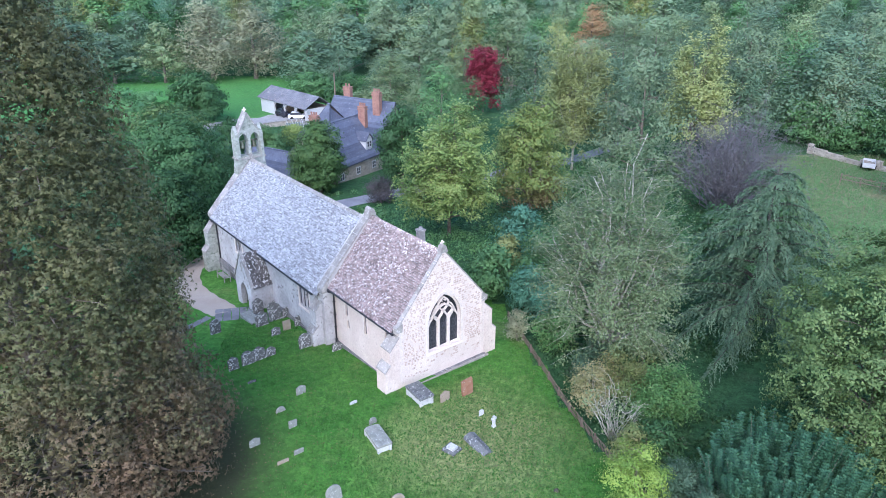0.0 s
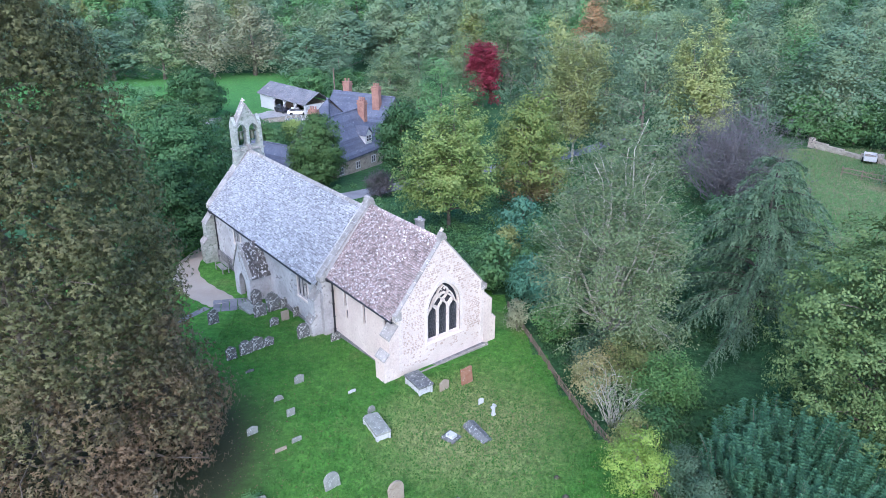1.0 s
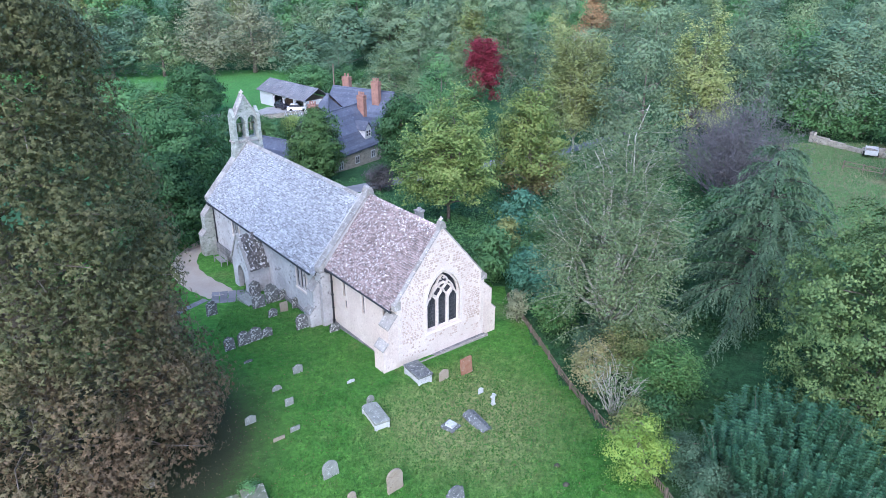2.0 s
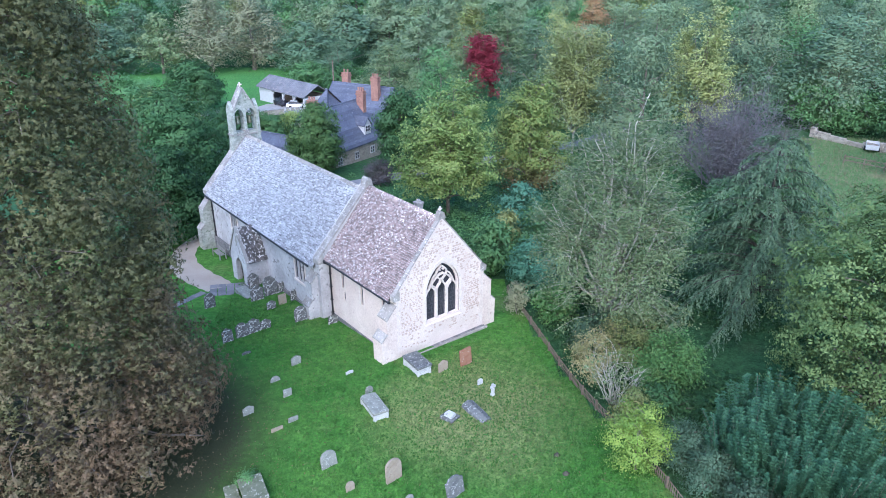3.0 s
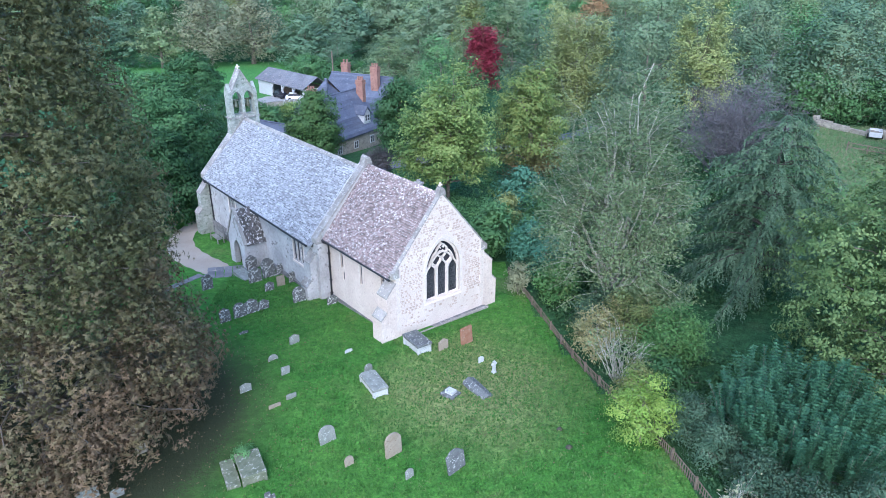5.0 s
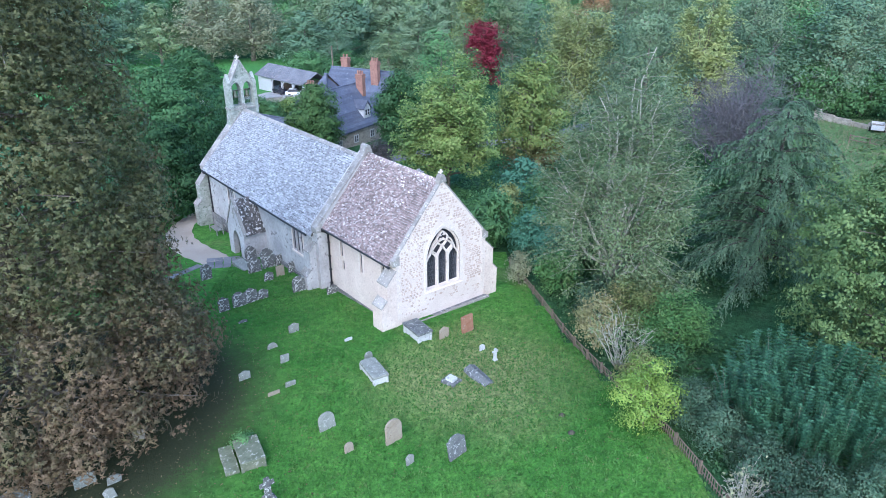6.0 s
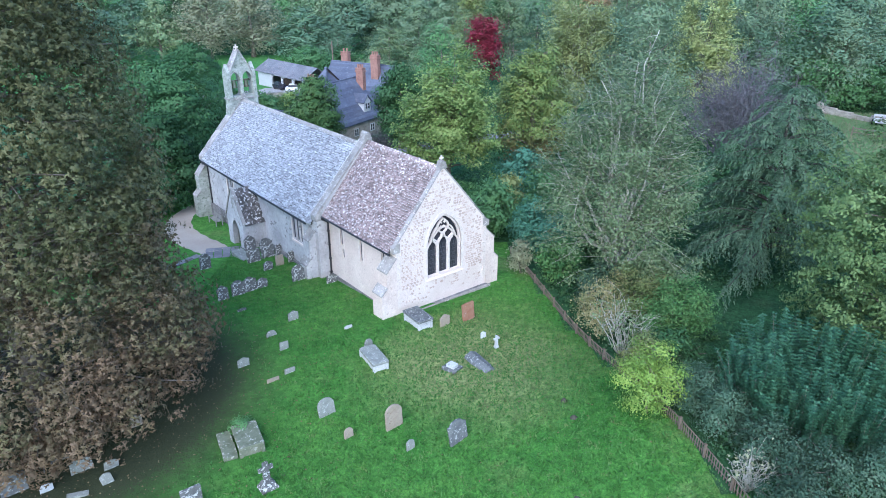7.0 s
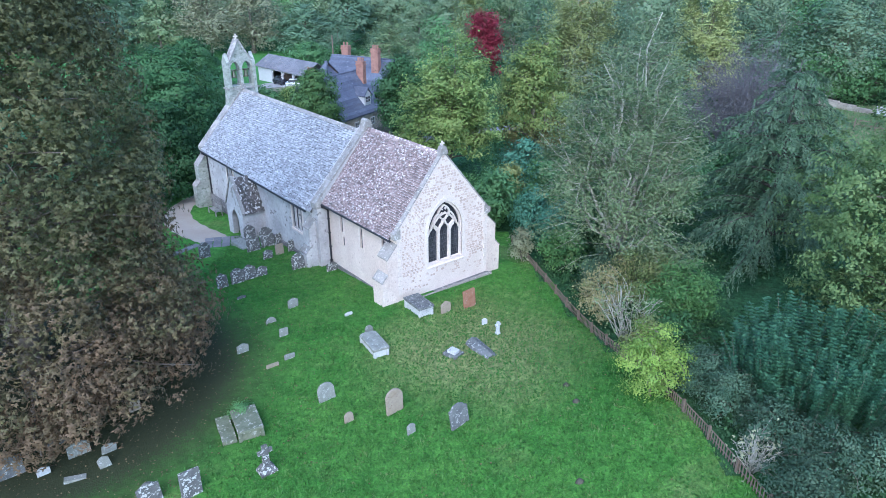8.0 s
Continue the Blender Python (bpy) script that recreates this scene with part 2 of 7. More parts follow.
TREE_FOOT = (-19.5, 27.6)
# the dark litter colour also holds the shade under the great tree
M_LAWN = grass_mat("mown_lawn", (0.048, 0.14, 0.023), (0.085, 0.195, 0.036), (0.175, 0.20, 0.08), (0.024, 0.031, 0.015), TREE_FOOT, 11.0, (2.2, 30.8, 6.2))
M_WILD = grass_mat("rough_undergrowth", (0.03, 0.08, 0.032), (0.046, 0.105, 0.042), (0.06, 0.095, 0.045))
M_FIELD = grass_mat("green_field", (0.06, 0.17, 0.045), (0.075, 0.19, 0.05), (0.09, 0.18, 0.06))
M_MEADOW = grass_mat("meadow_grass", (0.07, 0.15, 0.05), (0.10, 0.165, 0.065), (0.22, 0.18, 0.125))

# colours of the leaves: two for single leaves and for light and dark clumps, one for patches of the crown
F_LEFT = foliage("horse_chestnut_leaves", (0.04, 0.047, 0.02), (0.14, 0.138, 0.058), (0.13, 0.09, 0.052), 0.3, 0.38, brown_below=12.0, clump=1.1)
F_GREEN = foliage("green_broad_leaves", (0.075, 0.17, 0.055), (0.16, 0.29, 0.095), (0.11, 0.22, 0.09), 0.2)
F_DARK = foliage("dark_green_leaves", (0.034, 0.085, 0.03), (0.085, 0.165, 0.055), (0.055, 0.12, 0.045), 0.2)
F_MAPLE = foliage("yellowing_maple_leaves", (0.15, 0.24, 0.055), (0.33, 0.385, 0.125), (0.085, 0.165, 0.045), 0.4, 0.42)
F_GOLD = foliage("gold_green_leaves", (0.11, 0.175, 0.045), (0.27, 0.30, 0.095), (0.19, 0.135, 0.065), 0.25, 0.4)
F_CHESTNUT = foliage("gold_green_chestnut_leaves", (0.10, 0.175, 0.045), (0.27, 0.31, 0.09), (0.19, 0.125, 0.07), 0.25, 0.36, brown_below=7.0)
F_POPLAR = foliage("pale_poplar_leaves", (0.2, 0.25, 0.09), (0.38, 0.40, 0.15), (0.19, 0.25, 0.09), 0.25, 0.4, clump=0.9, leafy=0.25)
F_GREY = foliage("grey_green_ash_leaves", (0.085, 0.145, 0.062), (0.245, 0.305, 0.145), (0.23, 0.205, 0.10), 0.35, 0.32)
F_CONIFER = foliage("cedar_needles", (0.035, 0.08, 0.042), (0.18, 0.26, 0.15), (0.07, 0.125, 0.075), 0.35, 0.36)
F_RIGHT = foliage("walnut_leaves", (0.04, 0.09, 0.024), (0.21, 0.285, 0.10), (0.16, 0.2, 0.065), 0.35, 0.28)
F_LIME = foliage("lime_yellow_leaves", (0.14, 0.24, 0.04), (0.265, 0.335, 0.07), (0.10, 0.19, 0.04), 0.8, 0.42)
F_TEAL = foliage("blue_green_laurel_leaves", (0.022, 0.075, 0.034), (0.12, 0.235, 0.12), (0.03, 0.085, 0.04), 0.6, 0.42, sheen=0.1, clump=2.4)
F_RED = foliage("crimson_leaves", (0.2, 0.025, 0.045), (0.36, 0.06, 0.085), (0.28, 0.04, 0.065), 0.4)
F_RUST = foliage("rust_brown_leaves", (0.310, 0.155, 0.078), (0.403, 0.232, 0.109), (0.202, 0.155, 0.078), 0.3)
F_YEW = foliage("yew_leaves", (0.04, 0.09, 0.032), (0.105, 0.18, 0.05), (0.125, 0.165, 0.045), 0.35, 0.35)
F_PURPLE = foliage("dull_purple_twigs", (0.085, 0.075, 0.08), (0.135, 0.115, 0.12), (0.08, 0.08, 0.07), 0.3)
F_HAZEL = foliage("yellowing_hazel_leaves", (0.085, 0.14, 0.04), (0.2, 0.23, 0.08), (0.28, 0.22, 0.10), 0.5, 0.42)
F_CREAM = foliage("cream_autumn_leaves", (0.16, 0.17, 0.06), (0.34, 0.29, 0.15), (0.10, 0.15, 0.05), 0.7, 0.4)
# shade is put into this leaf colour, for the dark hollow beside the path
F_SHADE_LEAF = foliage("shade_darkened_leaves", (0.022, 0.06, 0.022), (0.06, 0.12, 0.04), (0.035, 0.08, 0.03), 0.4, 0.4)
F_DUSK = foliage("dusky_bramble_leaves", (0.04, 0.085, 0.045), (0.11, 0.168, 0.10), (0.075, 0.11, 0.062), 0.7, 0.4)
F_SEA = foliage("sea_green_leaves", (0.065, 0.18, 0.11), (0.17, 0.34, 0.21), (0.10, 0.22, 0.11), 0.4, 0.4)
F_ELDER = foliage("elder_leaves", (0.045, 0.12, 0.035), (0.14, 0.25, 0.075), (0.2, 0.22, 0.08), 0.9, 0.32)
# distant haze is put into these two leaf colours as greyer greens
F_HAZE_WOOD = foliage("hazed_woodland_leaves", (0.11, 0.185, 0.095), (0.225, 0.315, 0.165), (0.17, 0.22, 0.12), 0.2, clump=0.6, leafy=0.16)
F_HAZE_DARK = foliage("hazed_dark_woodland_leaves", (0.065, 0.125, 0.07), (0.15, 0.23, 0.125), (0.11, 0.165, 0.095), 0.2, clump=0.6, leafy=0.16)
F_PALE = foliage("silver_willow_leaves", (0.19, 0.21, 0.12), (0.32, 0.32, 0.19), (0.15, 0.18, 0.10), 0.15, 0.4, clump=0.7, leafy=0.2)


# ---- building helpers ----
def empty(name, m=None, label="", category="", group="", kind=""):
    ob = new(name)
    ob.empty_display_size = 0.3
    if m is not None:
        ob.matrix_world = m
    return tagged(ob, label, category, group, kind)


class Geo:
    """Collects vertices and faces for one mesh."""

    def __init__(self):
        self.v, self.f = [], []

    def add(self, verts, faces):
        k = len(self.v)
        self.v += [tuple(p) for p in verts]
        self.f += [tuple(i + k for i in q) for q in faces]
        return self

    def box(self, x0, x1, y0, y1, z0, z1, m=None):
        p = [Vector(q) for q in ((x0, y0, z0), (x1, y0, z0), (x1, y1, z0), (x0, y1, z0), (x0, y0, z1), (x1, y0, z1), (x1, y1, z1), (x0, y1, z1))]
        if m is not None:
            p = [m @ q for q in p]
        return self.add(p, [(0, 3, 2, 1), (4, 5, 6, 7), (0, 1, 5, 4), (1, 2, 6, 5), (2, 3, 7, 6), (3, 0, 4, 7)])

    def slab(self, loops, place, w0, w1):
        """A plate with holes: loops of (u, v), the outline first; place(u, v, w) gives the point."""
        from mathutils.geometry import tessellate_polygon
        flat = [p for lp in loops for p in lp]
        tris = tessellate_polygon([[Vector((a, b, 0)) for a, b in lp] for lp in loops])
        n = len(flat)
        verts = [place(a, b, w0) for a, b in flat] + [place(a, b, w1) for a, b in flat]
        faces = [tuple(t) for t in tris] + [(t[2] + n, t[1] + n, t[0] + n) for t in tris]
        k = 0
        for lp in loops:
            c = len(lp)
            faces += [(k + i, k + (i + 1) % c, k + (i + 1) % c + n, k + i + n) for i in range(c)]
            k += c
        return self.add(verts, faces)

    def tube(self, pts, radii, n=6, cap=True):
        pts = [Vector(p) for p in pts]
        rings = []
        for i, p in enumerate(pts):
            d = (pts[min(i + 1, len(pts) - 1)] - pts[max(i - 1, 0)]).normalized()
            s = d.cross(Vector((0.31, 0.17, 1.0)) if abs(d.z) < 0.95 else Vector((1, 0.2, 0))).normalized()
            u = s.cross(d)
            rings.append([p + (s * math.cos(a) + u * math.sin(a)) * radii[i] for a in (2 * math.pi * j / n for j in range(n))])
        faces = [(i * n + j, i * n + (j + 1) % n, (i + 1) * n + (j + 1) % n, (i + 1) * n + j) for i in range(len(pts) - 1) for j in range(n)]
        if cap:
            faces += [tuple(range(n))[::-1], tuple(range((len(pts) - 1) * n, len(pts) * n))]
        return self.add([q for r in rings for q in r], faces)

    def bar(self, pts, width, place, w0, w1):
        """A flat bar of that width along a line of (u, v) points, from depth w0 to w1."""
        n = len(pts)
        left, right = [], []
        for i in range(n):
            a, b = Vector(pts[max(i - 1, 0)]), Vector(pts[min(i + 1, n - 1)])
            d = (b - a).normalized() * width / 2
            c = Vector(pts[i])
            left.append((c.x - d.y, c.y + d.x))
            right.append((c.x + d.y, c.y - d.x))
        for i in range(n - 1):
            q = [left[i], left[i + 1], right[i + 1], right[i]]
            self.add([place(a, b, w0) for a, b in q] + [place(a, b, w1) for a, b in q], [(0, 1, 2, 3), (7, 6, 5, 4), (0, 4, 5, 1), (1, 5, 6, 2), (2, 6, 7, 3), (3, 7, 4, 0)])
        return self

    def mesh(self, name, material):
        me = bpy.data.meshes.new(name)
        me.from_pydata(self.v, [], self.f)
        bm = bmesh.new()
        bm.from_mesh(me)
        bmesh.ops.recalc_face_normals(bm, faces=bm.faces)
        bm.to_mesh(me)
        bm.free()
        me.materials.append(material)
        return me

    def ob(self, name, material, parent=None, label="", smooth=False):
        me = self.mesh(name, material)
        if smooth:
            me.polygons.foreach_set("use_smooth", [True] * len(me.polygons))
        o = new(name, me)
        o.parent = parent
        return tagged(o, label)


def quads(name, pts, material, parent=None, label=""):
    """One mesh of loose quads from an array (n, 4, 3)."""
    n = len(pts)
    me = bpy.data.meshes.new(name)
    me.vertices.add(n * 4)
    me.vertices.foreach_set("co", np.ascontiguousarray(pts, dtype=np.float32).ravel())
    me.loops.add(n * 4)
    me.loops.foreach_set("vertex_index", np.arange(n * 4, dtype=np.int32))
    me.polygons.add(n)
    me.polygons.foreach_set("loop_start", np.arange(0, n * 4, 4, dtype=np.int32))
    me.polygons.foreach_set("loop_total", np.full(n, 4, dtype=np.int32))
    me.update(calc_edges=True)
    me.materials.append(material)
    o = new(name, me)
    o.parent = parent
    return tagged(o, label)


def unit(a):
    return a / np.maximum(np.linalg.norm(a, axis=-1, keepdims=True), 1e-9)


def leaves(rng, at, facing, size, aspect=0.55, along=None, fold=0.15):
    """Leaf quads (n, 4, 3): diamonds at the points, facing those ways, bent a little along the middle."""
    n = len(at)
    nrm = unit(facing)
    t = rng.normal(size=(n, 3)) if along is None else along + 0.25 * rng.normal(size=(n, 3))
    t = unit(t - nrm * (t * nrm).sum(1, keepdims=True))
    s = np.cross(nrm, t)
    ln = (size * rng.uniform(0.65, 1.3, n))[:, None]
    wd = ln * aspect * 0.5
    mid = at + t * ln * 0.45 + nrm * ln * fold
    return np.stack([at, mid + s * wd, at + t * ln, mid - s * wd], axis=1)


def smooth(a, b, v):
    t = min(max((v - a) / (b - a), 0.0), 1.0)
    return t * t * (3 - 2 * t)


def gz(x, y):
    """The height of the ground."""
    soft = 0.5 * ((y - 37) + math.sqrt((y - 37) ** 2 + 30))
    fall = 0.078 * min(soft, 70) + 0.03 * max(0.0, min(soft - 70, 60))
    fall *= 1 - 0.75 * smooth(12, 45, x)
    z = -fall + 0.012 * max(-30, min(x, 40)) + 0.05 * math.sin(x * 0.35) * math.sin(y * 0.31)
    z += 2.0 * smooth(-3, 10.5, x) * (1 - smooth(21, 36, y)) * (1 - smooth(30, 60, x))     # the lawn climbs to its north-east corner
    far = math.hypot(x, y)
    return z + 26 * smooth(320, 1400, far) * (0.6 + 0.4 * math.sin(x * 0.004 + 1.0))


# ---- ground ----
def axis(lo, hi, fine_lo, fine_hi, step):
    vals = list(np.arange(fine_lo, fine_hi + 0.01, step))
    g = step
    while vals[-1] < hi:
        g *= 1.35
        vals.append(vals[-1] + g)
    g = step
    while vals[0] > lo:
        g *= 1.35
        vals.insert(0, vals[0] - g)
    return vals


def fence_x(y):
    """The line of the churchyard's fence."""
    return 5.85 + (42.1 - y) * 0.2


def zone(x, y):
    if y < 66 and x < fence_x(min(y, 60)) and x > -34 and y > -20 and not (y > 50 and x > -6):
        return 0
    if -140 < x < -22 and 146 < y < 205:
        return 2
    if 30 < x < 110 and 52 < y < 92:
        return 3
    return 1


def build_ground():
    xs, ys = axis(-2500, 2500, -45, 70, 1.0), axis(-600, 3500, -12, 100, 1.0)
    g = Geo()
    nx = len(xs)
    g.v = [(x, y, gz(x, y)) for y in ys for x in xs]
    g.f = [(j * nx + i, j * nx + i + 1, (j + 1) * nx + i + 1, (j + 1) * nx + i) for j in range(len(ys) - 1) for i in range(nx - 1)]
    me = bpy.data.meshes.new("ground")
    me.from_pydata(g.v, [], g.f)
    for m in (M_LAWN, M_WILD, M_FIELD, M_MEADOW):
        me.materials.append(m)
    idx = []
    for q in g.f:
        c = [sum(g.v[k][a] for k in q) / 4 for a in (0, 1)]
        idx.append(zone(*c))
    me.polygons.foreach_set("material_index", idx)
    me.polygons.foreach_set("use_smooth", [True] * len(idx))
    tagged(new("ground", me), "mown churchyard grass, undergrowth and green fields", "ground", kind="structure")


build_ground()


# ---- trees ----
def lobes_of(rng, r, z0, z1, n, taper=0.0, low=0.85):
    """Rounded masses that make up a crown: arrays of centres and radii. taper: how far the crown narrows upwards."""
    c, rad = [], []
    for i in range(n):
        h = (i + rng.uniform(0.2, 0.8)) / n
        prof = math.sqrt(max(0.05, 1 - (2 * h - low) ** 2)) * (1 - taper * h)
        a = i * 2.4 + rng.uniform(-0.5, 0.5)
        d = r * prof * rng.uniform(0.35, 0.68)
        c.append((d * math.cos(a), d * math.sin(a), z0 + (z1 - z0) * (0.12 + 0.78 * h)))
        k = r * (0.36 + 0.2 * rng.random()) * (0.55 + 0.45 * prof)
        rad.append((k, k, k * rng.uniform(0.75, 1.05)))
    return np.array(c), np.array(rad)


def crown_points(rng, c, rad, clumps, per, clump_r, flat=0.55, inner=0.18, droop=0.0):
    """Points and facings for leaves in clumps over the outside of the lobes."""
    which = rng.choice(len(c), clumps, p=rad[:, 0] ** 2 / (rad[:, 0] ** 2).sum())
    d = unit(rng.normal(size=(clumps, 3)) + np.array([0, 0, 0.35]))
    rr = np.where(rng.random(clumps) < inner, rng.uniform(0.3, 0.8, clumps), rng.uniform(0.82, 1.12, clumps))
    at = c[which] + d * rad[which] * rr[:, None]
    size = clump_r * rng.uniform(0.6, 1.4, clumps)
    off = rng.normal(size=(clumps, per, 3)) * 0.55
    off[:, :, 2] *= flat
    off[:, :, 2] -= droop * (off[:, :, 0] ** 2 + off[:, :, 1] ** 2)
    p = at[:, None, :] + off * size[:, None, None]
    f = d[:, None, :] * 1.3 + np.array([0, 0, 0.4]) + off * 0.5 + rng.normal(size=(clumps, per, 3)) * 0.3
    return p.reshape(-1, 3), f.reshape(-1, 3), at


def limb(g, rng, a, b, r0, r1, sag=0.12, n=5, sides=5):
    a, b = Vector(a), Vector(b)
    ln = (b - a).length
    pts, rr = [], []
    for i in range(n):
        t = i / (n - 1)
        p = a.lerp(b, t) + Vector(rng.normal(size=3) * ln * 0.035 * (0 < i < n - 1))
        p.z += ln * sag * math.sin(math.pi * t)
        pts.append(p)
        rr.append(r0 + (r1 - r0) * t)
    g.tube(pts, rr, sides)


def skeleton_of(rng, h, trunk_r, c, ends, base=0.0, lean=(0, 0), fork=0.35):
    """Trunk with limbs to the lobes and branches to the clumps."""
    g = Geo()
    top = h * 0.8
    pts = [Vector((lean[0] * t * h + 0.12 * math.sin(5 * t), lean[1] * t * h + 0.12 * math.cos(4 * t) - 0.12, -0.4 + (top + 0.4) * t)) for t in np.linspace(0, 1, 7)]
    g.tube(pts, [trunk_r * (1.35 if i == 0 else 1) * (1 - 0.14 * i) for i in range(7)], 8)
    nodes = []
    for q in c:
        z = max(h * 0.08, min(q[2] - 0.5 * math.hypot(q[0], q[1]), top * 0.95))
        t = (z + 0.4) / (top + 0.4)
        start = (lean[0] * t * h, lean[1] * t * h, z)
        limb(g, rng, start, q, trunk_r * 0.42 * (1.1 - t), trunk_r * 0.12, 0.06)
        nodes.append(q)
    nodes = np.array(nodes)
    for e in ends:
        q = nodes[np.argmin(((nodes - e) ** 2).sum(1))]
        limb(g, rng, q, e, trunk_r * 0.12, 0.012, 0.05, 4, 4)
    return g


def broad_tree(name, label, x, y, h, r, leaf, clumps, per, size, clump_r, seed, clear=0.12, lobes=12, taper=0.15, trunk=0.0, bark=None, branches=60, flat=0.55, droop=0.0, z=None, category="tree", aspect=0.55, group=""):
    rng = np.random.default_rng(seed)
    t = empty(name, pose(x, y, gz(x, y) if z is None else z, 0, 0, float(rng.uniform(0, 360))), label, category, group)
    c, rad = lobes_of(rng, r, h * clear, h, lobes, taper)
    p, f, ends = crown_points(rng, c, rad, clumps, per, clump_r, flat, droop=droop)
    keep = p[:, 2] > 0.15
    quads("crown", leaves(rng, p[keep], f[keep], size, aspect), leaf, t)
    tr = trunk or 0.03 * h
    pick = rng.choice(len(ends), min(branches, len(ends)), replace=False)
    skeleton_of(rng, h, tr, c, ends[pick]).ob("trunk", bark or M_BARK, t, smooth=True)
    return t


def fans(rng, at, facing, size, k, aspect=0.32, droop=0.35):
    """Leaves in fans of k that spread round each point and hang a little."""
    n = len(at)
    nrm = unit(facing)
    t = rng.normal(size=(n, 3))
    t = unit(t - nrm * (t * nrm).sum(1, keepdims=True))
    s = np.cross(nrm, t)
    ang = np.arange(k) * 2 * math.pi / k + rng.uniform(-0.3, 0.3, (n, k))
    al = t[:, None] * np.cos(ang)[..., None] + s[:, None] * np.sin(ang)[..., None] - np.array([0, 0, droop])
    f = nrm[:, None] + al * 0.25 + 0.15 * rng.normal(size=(n, k, 3))
    p = np.repeat(at[:, None], k, 1)
    return leaves(rng, p.reshape(-1, 3), f.reshape(-1, 3), size, aspect, al.reshape(-1, 3), 0.05)


def bough_tree(name, label, x, y, heights, radii, leaf, boughs, per, size, seed):
    """A great dense tree: boughs of hanging leaf fans over an outline of radii at given heights."""
    rng = np.random.default_rng(seed)
    t = empty(name, pose(x, y, gz(x, y)), label, "tree")
    h = heights[-1]
    z = np.linspace(heights[0], h, 400)
    w = np.interp(z, heights, radii) + 0.8
    zz = rng.choice(z, boughs, p=w / w.sum())
    a = rng.uniform(0, 2 * math.pi, boughs)
    rr = np.interp(zz, heights, radii) * np.where(rng.random(boughs) < 0.33, rng.uniform(0.5, 0.78, boughs), rng.uniform(0.8, 0.99, boughs))
    out = np.stack([np.cos(a), np.sin(a), np.zeros(boughs)], 1)
    at = out * rr[:, None] + np.stack([np.zeros(boughs), np.zeros(boughs), zz], 1)
    big = rng.uniform(0.7, 1.45, boughs)
    off = rng.normal(size=(boughs, per, 3))
    off /= np.maximum(np.linalg.norm(off, axis=2, keepdims=True), 0.3)
    off *= rng.uniform(0.55, 1.0, (boughs, per, 1))
    d = off * np.array([1.0, 1.0, 0.75])
    d[:, :, 2] -= 0.35 * np.maximum((off * out[:, None]).sum(2), 0)
    p = (at[:, None] + d * big[:, None, None]).reshape(-1, 3)
    f = (off * 1.0 + out[:, None] * 0.35 + np.array([0, 0, 0.5]) + 0.25 * rng.normal(size=off.shape)).reshape(-1, 3)
    keep = p[:, 2] > 0.5
    quads("crown", fans(rng, p[keep], f[keep], size, 5, 0.44, 0.75), leaf, t)
    g = Geo()
    g.tube([(0.1 * math.sin(k), 0.1 * math.cos(k), -0.4 + k * h * 0.93 / 7) for k in range(8)], [0.75 - 0.095 * k for k in range(8)], 10)
    for e in at[::12]:
        limb(g, rng, (0, 0, max(1.0, e[2] - 0.2 * math.hypot(e[0], e[1]))), e * np.array([1.05, 1.05, 1.0]), 0.09, 0.02, 0.08, 6, 4)
    g.ob("trunk", M_BARK, t, smooth=True)
    return t


